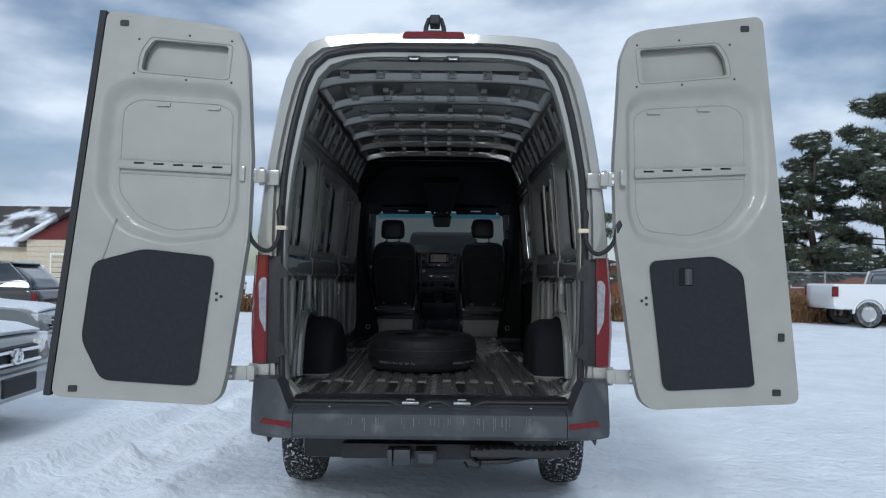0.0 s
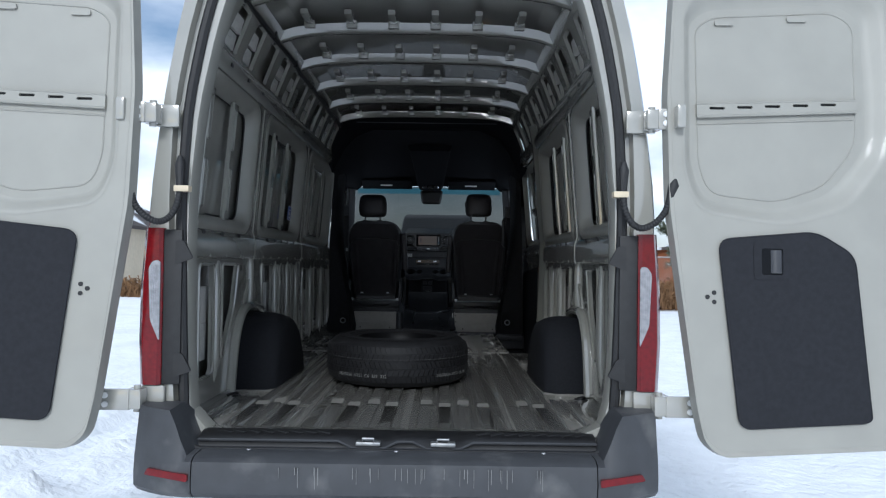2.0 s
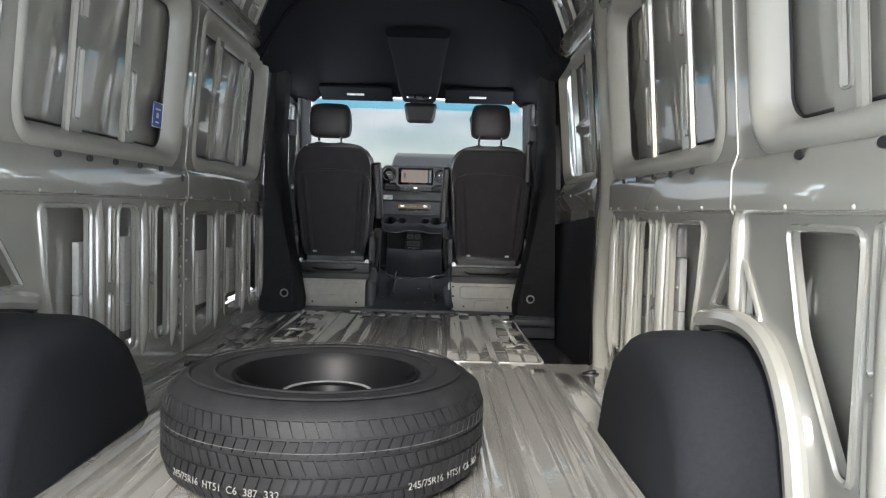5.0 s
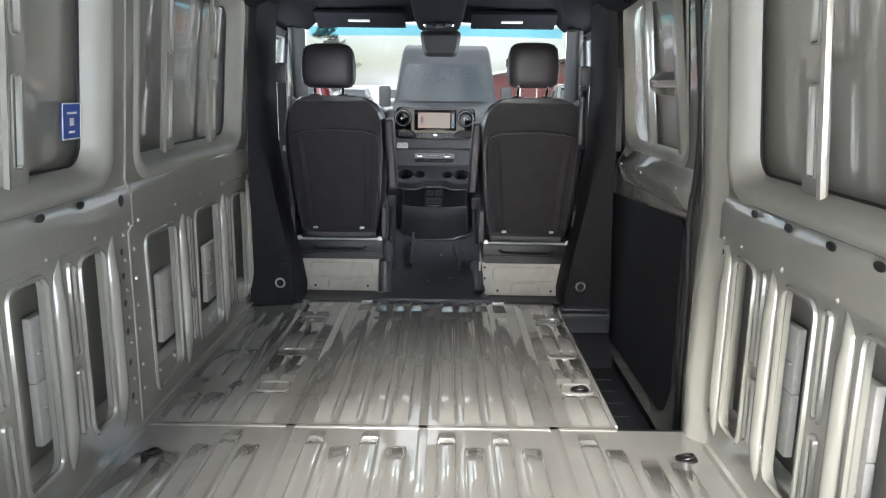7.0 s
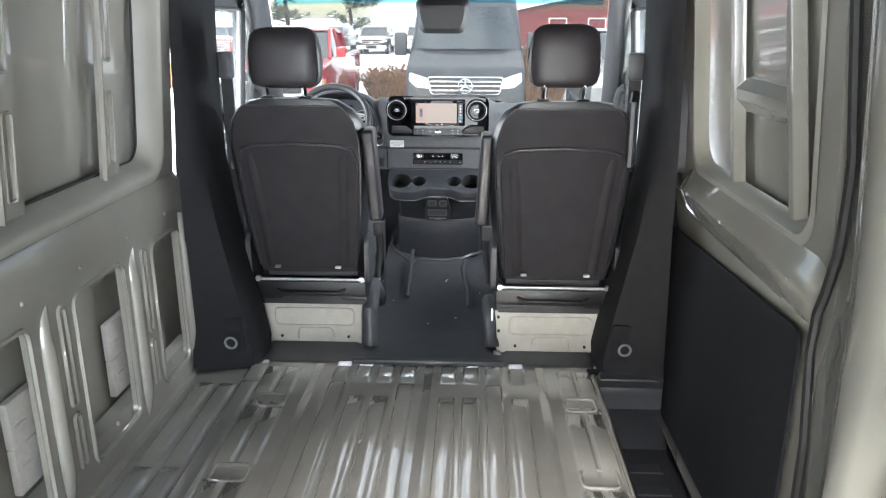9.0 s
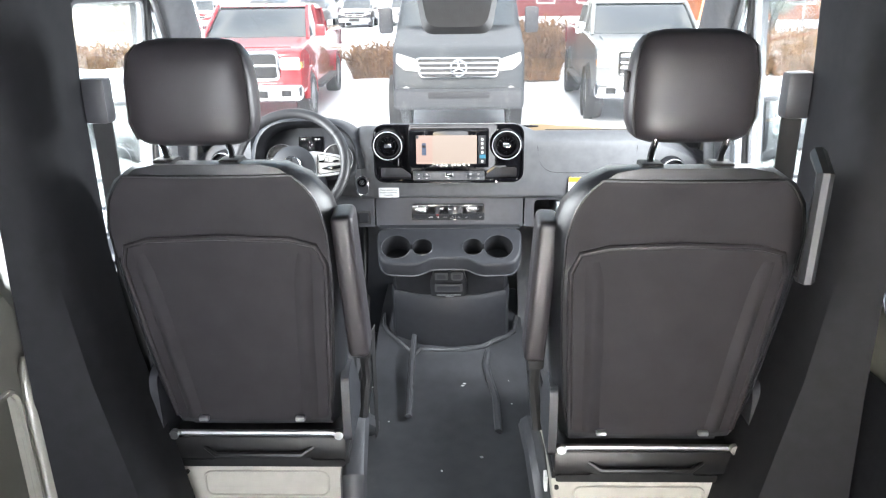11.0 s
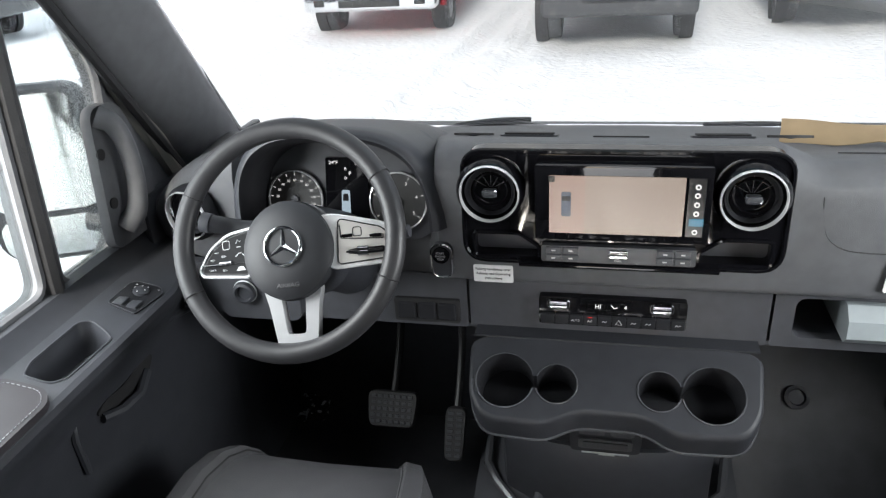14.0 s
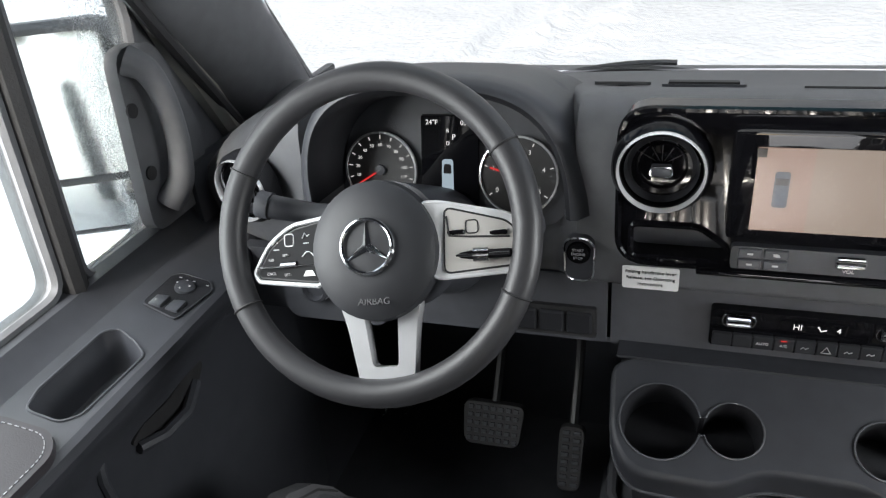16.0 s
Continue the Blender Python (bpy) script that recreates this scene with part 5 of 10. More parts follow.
# centre panel
panel = part("centre_panel", plate(B(), rpoly([(-0.237, 1.514), (0.237, 1.514), (0.237, 1.695), (-0.237, 1.695)], 0.035, 6), [rpoly([(-0.222, 1.52), (-0.118, 1.52), (-0.118, 1.54), (-0.15, 1.563), (-0.222, 1.563)], 0.008, 3), rpoly([(0.118, 1.52), (0.222, 1.52), (0.222, 1.563), (0.15, 1.563), (0.118, 1.54)], 0.008, 3)], lambda u, v, w: (u, 5.032 + 0.10 * (v - 1.6) * 0.4 + w, v), 0.035), GLOSS, dash, "gloss black centre panel")
bm = B()
tube(bm, [(u, 5.032 + 0.04 * (v - 1.6), v) for u, v in rpoly([(-0.237, 1.514), (0.237, 1.514), (0.237, 1.695), (-0.237, 1.695)], 0.035, 6)], 0.004, 6, closed=True)
part("panel_edge", bm, GLOSS, panel)
for k in (-1, 1):
    bm = B()
    box(bm, (k * 0.17 - 0.055, 5.062, 1.515), (k * 0.17 + 0.055, 5.066, 1.57), 0)
    part("pocket_back", bm, TRIM, panel)
    bm = B()
    lp = rpoly([(k * 0.222, 1.52), (k * 0.118, 1.52), (k * 0.118, 1.54), (k * 0.15, 1.563), (k * 0.222, 1.563)], 0.008, 3)
    tube(bm, [(u, 5.029, v) for u, v in lp], 0.0035, 6, closed=True)
    part("pocket_rim", bm, GLOSS, panel)


def vent(x, z, y, r=0.045, tilt=0.0, parent=dash, turn=0.0):
    m = Matrix.Translation((x, y, z)) @ Euler((radians(90 + tilt), 0, radians(turn))).to_matrix().to_4x4()
    v = part("air_vent", lathe(B(), [(r * 1.18, -0.012), (r * 1.16, 0.004), (r * 1.05, 0.012), (r * 1.0, 0.010)], 36), GLOSS if abs(x) < 0.5 else PILLAR, parent, at=m)
    part("vent_ring", lathe(B(), [(r * 1.03, 0.006), (r * 1.025, 0.014), (r * 0.995, 0.017), (r * 0.965, 0.014), (r * 0.96, 0.008)], 40), BRIGHT, v, "chrome vent ring")
    part("ring_slope", lathe(B(), [(r * 0.96, 0.008), (r * 0.91, 0.004), (r * 0.89, 0.0), (r * 0.86, -0.010)], 40), DARK_CHROME, v)
    part("vent_bowl", lathe(B(), [(r * 0.86, 0.004), (r * 0.8, -0.008), (r * 0.5, -0.012), (0.0001, -0.012)], 32), PILLAR, v)
    part("inner_ring", lathe(B(), [(r * 0.60, -0.010), (r * 0.59, -0.004), (r * 0.55, -0.003), (r * 0.53, -0.010)], 32), GLOSS, v)
    for i in range(6):
        bm = B()
        a = radians(30 * i)
        box(bm, (-r * 0.80, -0.0005, -0.0125), (r * 0.80, 0.0005, -0.0095), 0, 1, Euler((0, 0, a)).to_matrix().to_4x4())
        part("vent_blade", bm, RUBBER, v)
    bm = B()
    box(bm, (-0.0105, -0.005, -0.002), (0.0105, 0.005, 0.012), 0.003, 2)
    knob = part("vent_knob", bm, TRIM, v)
    bm = B()
    tube(bm, [(p, q, 0.0105) for p, q in rrect(-0.011, -0.0055, 0.011, 0.0055, 0.004, 4)], 0.0011, 6, closed=True)
    part("knob_trim", bm, CHROME, knob, "thin chrome knob surround")
    return v


vent(-0.193, 1.634, 5.024)
vent(0.184, 1.634, 5.024)
vent(0.724, 1.533, 5.068, 0.043, turn=14)
vent(-0.735, 1.562, 5.064, 0.044, turn=-14)

# screen
SCREEN_PINK, SCREEN_BEIGE, SCREEN_DARK = glow_mat("screen_pink", (0.78, 0.55, 0.46), 0.038), glow_mat("screen_beige", (0.74, 0.60, 0.50), 0.038), glow_mat("screen_dark", (0.012, 0.012, 0.014), 0.047)
SCREEN_BLUE, SCREEN_CAR = glow_mat("screen_blue", (0.05, 0.35, 0.55), 0.047), glow_mat("screen_car", (0.16, 0.22, 0.34), 0.030)
bm = B()
box(bm, (-0.124, 5.008, 1.563), (0.128, 5.032, 1.684), 0.005, 2)
disp = part("display", bm, GLOSS, dash, "lit navigation display showing a parking camera view")
for name, a, b, c, d, m_ in (("left_image", -0.102, -0.05, 1.577, 1.668, SCREEN_PINK), ("right_image", -0.05, 0.09, 1.577, 1.668, SCREEN_BEIGE), ("icon_strip", 0.094, 0.118, 1.577, 1.668, SCREEN_DARK)):
    bm = B()
    box(bm, (a, 5.0055, c), (b, 5.0085, d), 0)
    part(name, bm, m_, disp)
bm = B()
plate(bm, rpoly([(-0.084, 1.605), (-0.070, 1.605), (-0.070, 1.644), (-0.084, 1.644)], 0.003, 3), [], lambda u, v, w: (u, 5.0045 - w, v), 0.0008)
part("vehicle_icon", bm, SCREEN_CAR, disp)
bm = B()
box(bm, (-0.083, 5.003, 1.63), (-0.071, 5.0042, 1.637), 0)
part("icon_windscreen", bm, SCREEN_DARK, disp)
for v, m_ in ((1.655, LIT_WHITE), (1.642, LIT_WHITE), (1.628, LIT_WHITE), (1.614, LIT_WHITE), (1.585, LIT_WHITE)):
    bm = B()
    lathe(bm, [(0.0042, 0), (0.0042, 0.001), (0.002, 0.001)], 10, Matrix.Translation((0.107, 5.0055, v)) @ FACE)
    part("icon", bm, m_, disp)
bm = B()
box(bm, (0.098, 5.004, 1.595), (0.118, 5.0055, 1.606), 0)
part("selected_icon", bm, SCREEN_BLUE, disp)
bm = B()
box(bm, (-0.103, 5.004, 1.659), (-0.094, 5.0055, 1.668), 0)
part("corner_icon", bm, SCREEN_DARK, disp)



def ridged(bm, x0, x1, y, z, r, teeth=14):
    """A knurled roller lying across the panel."""
    ring_ = [(r * (1.0 if i % 2 else 0.86) * math.cos(math.pi * i / teeth), r * (1.0 if i % 2 else 0.86) * math.sin(math.pi * i / teeth)) for i in range(2 * teeth)]
    loft(bm, [[(x, y + a * g, z + b * g) for a, b in ring_] for x, g in ((x0, 0.6), (x0 + 0.002, 1.0), (x1 - 0.002, 1.0), (x1, 0.6))], close=True, caps=True)


# switch bank under the screen
bank = part("switch_bank", plate(B(), rpoly([(-0.115, 1.52), (0.115, 1.52), (0.115, 1.548), (-0.115, 1.548)], 0.004, 2), [], lambda u, v, w: (u, 5.020 + w, v), 0.012), TRIM, dash)
for a in (-0.108, -0.082, 0.058, 0.084):
    for v in (1.528, 1.541):
        bm = B()
        box(bm, (a, 5.017, v - 0.0055), (a + 0.024, 5.021, v + 0.0055), 0.0012, 1)
        part("switch", bm, TRIM, bank)
        bm = B()
        box(bm, (a + 0.009, 5.0162, v - 0.001), (a + 0.015, 5.0171, v + 0.001), 0)
        part("switch_mark", bm, PRINT, bank)
bm = B()
ridged(bm, -0.013, 0.016, 5.018, 1.538, 0.0065)
part("volume_roller", bm, CHROME, bank, "ridged chrome volume roller")
lettering("volume_letters", "VOL", 0.006, Matrix.Translation((0.001, 5.0195, 1.526)) @ FACE, PRINT, bank)
lettering("telephone_letters", "TEL", 0.005, Matrix.Translation((-0.07, 5.0165, 1.541)) @ FACE, PRINT, bank)
bm = B()
box(bm, (-0.15, 5.012, 1.5125), (0.15, 5.034, 1.518), 0.0025, 2)
part("panel_lip", bm, GLOSS, panel)

# climate panel
clim = part("climate_panel", plate(B(), rpoly([(-0.125, 1.366), (0.118, 1.366), (0.118, 1.42), (-0.125, 1.42)], 0.006, 3), [], lambda u, v, w: (u, 5.084 + w, v), 0.02), GLOSS, dash, "gloss black climate control strip")
for u in (-0.092, 0.078):
    bm = B()
    ridged(bm, u - 0.015, u + 0.015, 5.082, 1.406, 0.0072)
    part("temperature_roller", bm, CHROME, clim, "ridged chrome temperature roller")
    part("roller_frame", tube(B(), [(a, 5.0835, b) for a, b in rrect(u - 0.019, 1.397, u + 0.019, 1.415, 0.008, 4)], 0.0012, 6, closed=True), DARK_CHROME, clim)
bm = B()
box(bm, (-0.045, 5.081, 1.398), (0.028, 5.085, 1.415), 0.002, 1)
part("climate_display", bm, GLOSS, clim)
lettering("heat_letters", "HI", 0.011, Matrix.Translation((-0.026, 5.0805, 1.4065)) @ FACE, LIT_WHITE, clim)
lettering("fan_number", "4", 0.010, Matrix.Translation((0.019, 5.0805, 1.4065)) @ FACE, LIT_WHITE, clim)
bm = B()
tube(bm, [(-0.004, 5.081, 1.41), (0.0, 5.081, 1.404), (0.006, 5.081, 1.406)], 0.001, 5)
part("airflow_symbol", bm, LIT_WHITE, clim)
for i in range(10):
    a = -0.121 + 0.0238 * i
    bm = B()
    box(bm, (a, 5.079, 1.369), (a + 0.0231, 5.086, 1.388), 0.0012, 1)
    part("key", bm, PILLAR, clim)
    if i >= 2 and i not in (2, 3, 8):
        bm = B()
        if i == 5:
            tube(bm, [(a + 0.011 + 0.006 * math.sin(t), 5.0786, 1.377 + 0.006 * math.cos(t)) for t in (0, 2.094, 4.189)], 0.0008, 4, closed=True)
        else:
            tube(bm, [(a + 0.007, 5.0788, 1.3765), (a + 0.0095, 5.0788, 1.3795), (a + 0.012, 5.0788, 1.377), (a + 0.0155, 5.0788, 1.379)], 0.0007, 4)
        part("key_mark", bm, PRINT, clim)
lettering("auto_letters", "AUTO", 0.0052, Matrix.Translation((-0.0625, 5.0786, 1.378)) @ FACE, PRINT, clim)
lettering("ac_letters", "A/C", 0.0052, Matrix.Translation((-0.0385, 5.0786, 1.378)) @ FACE, PRINT, clim)
bm = B()
box(bm, (-0.042, 5.0783, 1.3845), (-0.035, 5.079, 1.386), 0)
part("key_lamp", bm, LIT_RED, clim)

# start button, labels, left switches
bm = B()
plate(bm, rrect(-0.302, 1.462, -0.266, 1.525, 0.014, 4), [], lambda u, v, w: (u, 5.052 + w + 0.1 * (1.53 - v), v), 0.014)
start = part("start_button_plate", bm, TRIM, dash)
bm = B()
tube(bm, [(u, 5.052 + 0.1 * (1.53 - v), v) for u, v in rrect(-0.302, 1.462, -0.266, 1.525, 0.014, 4)], 0.0018, 5, closed=True)
part("plate_rim", bm, CHROME, start)
bm = B()
lathe(bm, [(0.0145, 0), (0.0145, 0.006), (0.013, 0.007), (0.0001, 0.0065)], 24, Matrix.Translation((-0.284, 5.055, 1.506)) @ FACE)
part("start_button", bm, GLOSS, start)
for i, tx in enumerate(("START", "ENGINE", "STOP")):
    lettering("button_letters", tx, 0.0048, Matrix.Translation((-0.284, 5.0465, 1.5115 - 0.0055 * i)) @ FACE, INK_GREY, start)
note = part("handbrake_label", plate(B(), rrect(-0.233, 1.450, -0.166, 1.484, 0.003, 2), [], lambda u, v, w: (u, 5.0690 - w - 0.10 * (v - 1.467), v), 0.0012), WHITE, dash, "white printed handbrake label")
for i, tx in enumerate(("Folding handbrake lever", "Release, see Operating", "Instructions")):
    z = 1.476 - 0.009 * i
    lettering("label_line", tx, 0.0062, Matrix.Translation((-0.1995, 5.0674 - 0.10 * (z - 1.467), z)) @ FACE, INK, note)
warn = part("airbag_label", plate(B(), rrect(0.392, 1.467, 0.494, 1.518, 0.003, 2), [], lambda u, v, w: (u, 5.0655 - w - 0.10 * (v - 1.48), v), 0.001), WHITE, dash, "white and orange printed warning label")
bm = B()
box(bm, (0.393, 5.0605, 1.502), (0.493, 5.0625, 1.5175), 0)
part("orange_head", bm, mat("orange_print", (0.85, 0.42, 0.02), 0.5), warn)
for i, (a, b) in enumerate(((0.41, 0.475), (0.398, 0.478), (0.398, 0.470), (0.398, 0.474), (0.398, 0.480))):
    bm = B()
    z = 1.496 - 0.0058 * i
    box(bm, (a, 5.0622 - 0.1 * (z - 1.49), z - 0.0009), (b, 5.0645 - 0.1 * (z - 1.49), z + 0.0009), 0)
    part("text_bar", bm, INK_GREY, warn)
for i in range(2):
    bm = B()
    z = 1.513 - 0.006 * i
    box(bm, (0.41 - 0.005 * i, 5.0598, z - 0.0012), (0.478 - 0.012 * i, 5.0606, z + 0.0012), 0)
    part("text_bar", bm, mat("brown_print", (0.35, 0.15, 0.01), 0.6), warn)
bm = B()
plate(bm, rrect(-0.386, 1.349, -0.266, 1.396, 0.004, 2), [], lambda u, v, w: (u, 5.092 + w, v), 0.012)
ls = part("left_switch", bm, RUBBER, dash)
for a in (-0.380, -0.343, -0.306):
    bm = B()
    box(bm, (a, 5.087, 1.355), (a + 0.034, 5.094, 1.390), 0.003, 1)
    part("switch", bm, PILLAR, ls)
# light switch left of the column
bm = B()
plate(bm, rrect(-0.72, 1.345, -0.56, 1.445, 0.02, 4), [], lambda u, v, w: (u, 5.072 + w, v), 0.03)
lsw = part("light_switch_panel", bm, LOWER, dash, "dark grey light switch panel")
bm = B()
lathe(bm, [(0.022, 0), (0.021, 0.012), (0.016, 0.014), (0.014, 0.006), (0.0001, 0.006)], 24, Matrix.Translation((-0.663, 5.070, 1.405)) @ FACE)
part("light_knob", bm, TRIM, lsw)
bm = B()
tube(bm, [(-0.663 + 0.022 * math.cos(t), 5.068, 1.405 + 0.022 * math.sin(t)) for t in (2 * math.pi * i / 20 for i in range(20))], 0.0015, 5, closed=True)
part("knob_ring", bm, SATIN, lsw)

# top grilles and joints
for x, w_ in ((-0.155, 0.05), (0.165, 0.05)):
    bm = B()
    plate(bm, rrect(x - w_, 5.215, x + w_, 5.262, 0.01, 3), [], lambda u, v, w: (u, v, 1.662 - 0.29 * (v - 5.2) + w), 0.004)
    gr = part("demist_grille", bm, TRIM, dash)
    for i in range(4):
        bm = B()
        y = 5.222 + 0.011 * i
        box(bm, (x - w_ + 0.008, y, 1.665 - 0.29 * (y - 5.2)), (x + w_ - 0.008, y + 0.004, 1.669 - 0.29 * (y - 5.2)), 0)
        part("grille_bar", bm, RUBBER, gr)
for x in (-0.255, 0.27):
    bm = B()
    lathe(bm, [(0.036, 0.0), (0.036, 0.004), (0.030, 0.003), (0.0001, -0.002)], 24, Matrix.Translation((x, 5.24, 1.652)) @ Euler((radians(-17), 0, 0)).to_matrix().to_4x4() @ Matrix.Diagonal((1, 0.5, 1, 1)))
    part("tweeter_grille", bm, RUBBER, dash)
bm = B()
tube(bm, [(x, 5.19, 1.668) for x in (-0.045, 0.0, 0.045)], 0.0015, 5)
part("top_joint", bm, RUBBER, dash)

# instrument hood and cluster
bm = B()
ARC = [math.pi * i / 32 for i in range(33)]


def hood_ring(y, rx, rz, zc, flare=0.0):
    return [(-0.461 + (rx + flare * (1 - math.sin(t)) ** 2) * math.copysign(abs(math.cos(t)) ** 0.62, math.cos(t)), y, zc + rz * max(0.0, math.sin(t)) ** 0.80) for t in ARC]


loft(bm, [hood_ring(*r) for r in ((5.42, 0.150, 0.060, 1.55, 0.03), (5.30, 0.178, 0.112, 1.55, 0.03), (5.18, 0.186, 0.150, 1.55, 0.02), (5.09, 0.184, 0.166, 1.55, 0.012), (5.060, 0.180, 0.168, 1.552, 0.008), (5.046, 0.174, 0.164, 1.552, 0.002), (5.044, 0.168, 0.158, 1.552))])
part("hood_lining", loft(B(), [hood_ring(*r) for r in ((5.044, 0.168, 0.158, 1.552), (5.050, 0.162, 0.150, 1.552), (5.08, 0.160, 0.140, 1.55), (5.17, 0.158, 0.125, 1.54))]), PILLAR, dash, angle=60)
part("instrument_hood", bm, TRIM, dash, angle=60)
bm = B()
plate(bm, rrect(-0.635, 1.50, -0.30, 1.685, 0.05, 5), [], lambda u, v, w: (u, 5.135 + 0.25 * (v - 1.57) + w, v), 0.01)
clus = part("gauge_panel", bm, LOWER, dash, "round gauges with a lit centre display")
gy = lambda v: 5.131 + 0.25 * (v - 1.57)
tilt = Euler((radians(90 - 14), 0, 0)).to_matrix().to_4x4()
for gx, marks in ((-0.562, ("0", "10", "20", "30", "40", "50", "60", "70", "80", "90", "100", "110", "120")), (-0.372, ("0", "1", "2", "3", "4", "5"))):
    m = Matrix.Translation((gx, gy(1.567), 1.567)) @ tilt
    g = part("gauge", lathe(B(), [(0.049, 0.0), (0.049, 0.003), (0.0001, 0.003)], 40), INK, clus, at=m)
    part("gauge_ring", lathe(B(), [(0.052, 0.0), (0.052, 0.005), (0.0495, 0.006), (0.049, 0.003)], 40), BRIGHT, g)
    for i, tx in enumerate(marks):
        a = radians(215 - 250 * i / (len(marks) - 1))
        lettering("dial_number", tx, 0.0062 if len(marks) > 6 else 0.0085, Matrix.Translation((0.034 * math.cos(a), 0.034 * math.sin(a), 0.0034)), DIAL, g, 0.0002)
        bm = B()
        box(bm, (0.042, -0.0005, 0.003), (0.047, 0.0005, 0.0037), 0, 1, Euler((0, 0, a)).to_matrix().to_4x4())
        part("dial_mark", bm, DIAL, g)
    bm = B()
    a = radians(212 if len(marks) > 6 else 165)
    box(bm, (0.004, -0.0011, 0.005), (0.038, 0.0011, 0.0065), 0, 1, Euler((0, 0, a)).to_matrix().to_4x4())
    part("needle", bm, LIT_RED, g)
    part("needle_cap", lathe(B(), [(0.0075, 0.003), (0.007, 0.008), (0.0001, 0.009)], 18), TRIM, g)
bm = B()
plate(bm, rrect(-0.503, 1.51, -0.425, 1.64, 0.002, 2), [], lambda u, v, w: (u, gy(v) - 0.004 + w, v), 0.006)
cdisp = part("cluster_display", bm, GLOSS, clus)
for tx, u, v, sz in (("24°F", -0.488, 1.632, 0.009), ("05:45", -0.439, 1.632, 0.009), ("R", -0.466, 1.622, 0.007), ("P", -0.458, 1.614, 0.010), ("D", -0.466, 1.606, 0.007)):
    lettering("display_letters", tx, sz, Matrix.Translation((u, gy(v) - 0.0046, v)) @ tilt, LIT_WHITE, cdisp, 0.0002)
bm = B()
plate(bm, rpoly([(-0.475, 1.52), (-0.458, 1.52), (-0.459, 1.586), (-0.474, 1.586)], 0.004, 3), [], lambda u, v, w: (u, gy(v) - 0.0055 + w, v), 0.001)
part("vehicle_icon", bm, glow_mat("icon_grey", (0.30, 0.38, 0.44), 0.10), cdisp)
bm = B()
plate(bm, rpoly([(-0.472, 1.568), (-0.461, 1.568), (-0.462, 1.580), (-0.471, 1.580)], 0.002, 2), [], lambda u, v, w: (u, gy(v) - 0.0062 + w, v), 0.0006)
part("icon_windscreen", bm, SCREEN_DARK, cdisp)

# cup holder console: its top slopes down to the rear
CUPS = (((-0.176, 0.049), (-0.089, 0.035)), ((0.078, 0.035), (0.162, 0.049)))
EDGE = rpoly([(-0.236, 5.075), (-0.229, 4.955), (-0.205, 4.908), (-0.10, 4.903), (-0.055, 4.935), (0.055, 4.935), (0.10, 4.903), (0.205, 4.908), (0.229, 4.955), (0.236, 5.075)], 0.03, 5)


def top_at(u, v, w=0.0):
    d = 5.10 - v
    return (u, 5.085 - 0.68 * d + 0.5 * w, 1.352 - 0.46 * d - 0.83 * w)


def cup_pair(pair, cv=4.982, neck=0.011):
    """The outline of two round cups joined by a neck."""
    (ua, ra), (ub, rb) = pair
    fa, fb = math.asin(neck / ra), math.asin(neck / rb)
    loop = [(ua + ra * math.cos(t), cv + 1.2 * ra * math.sin(t)) for t in [fa + (2 * math.pi - 2 * fa) * i / 26 for i in range(27)]]
    return loop + [(ub + rb * math.cos(t), cv + 1.2 * rb * math.sin(t)) for t in [-math.pi + fb + (2 * math.pi - 2 * fb) * i / 22 for i in range(23)]]


cc = part("cup_console", plate(B(), EDGE, [cup_pair(p) for p in CUPS], top_at, 0.004), CONSOLE, dash, "moulded console with four cup holders")
skirt = []
for grow, drop in ((0.0, 0.0), (0.003, 0.0008), (0.006, 0.004), (0.007, 0.010), (0.006, 0.030), (0.004, 0.048)):
    row = [Vector(top_at(u * (1 + grow / 0.23), 5.06 + (v - 5.06) * (1 + grow / 0.15))) for u, v in EDGE]
    skirt.append([q + Vector((0, 0.25 * drop, -drop)) for q in row])
part("console_skirt", loft(B(), skirt), CONSOLE, cc, angle=60)
part("console_welt", tube(B(), skirt[-1], 0.0028, 8), BEADING, cc)
bm = B()
loft(bm, [[top_at(u, 5.075), (u, 5.101, 1.341)] for u in (-0.236, 0.0, 0.236)])
thick(bm, 0.004)
part("console_back", bm, CONSOLE, cc)
for pair in CUPS:
    loop = cup_pair(pair)
    bm = B()
    mu, mv = sum(p[0] for p in loop) / len(loop), sum(p[1] for p in loop) / len(loop)
    levels = [[top_at(mu + (u - mu) * g, mv + (v - mv) * g, w) for u, v in loop] for g, w in ((1.015, -0.0005), (1.0, -0.0025), (0.985, 0.001), (0.97, 0.012), (0.95, 0.07))]
    loft(bm, levels, close=True)
    bm.faces.new([bm.verts.new(p) for p in levels[-1]])
    part("cup_holder", bm, PILLAR, cc)
    part("cup_rim", tube(B(), [top_at(u, v, -0.0012) for u, v in loop], 0.0014, 6, closed=True), BEADING, cc)
bm = B()
secs = []
for z, w, y0 in ((1.24, 0.205, 5.035), (1.16, 0.205, 5.07), (1.07, 0.205, 5.11)):
    secs.append([(-w, 5.35, z), (-w, y0 + 0.10, z), (-w * 0.93, y0 + 0.05, z), (-w * 0.5, y0 + 0.012, z), (0, y0, z), (w * 0.5, y0 + 0.012, z), (w * 0.93, y0 + 0.05, z), (w, y0 + 0.10, z), (w, 5.35, z)])
loft(bm, secs)
part("console_throat", bm, PILLAR, cc, "dark recessed console front")
bm = B()
secs = []
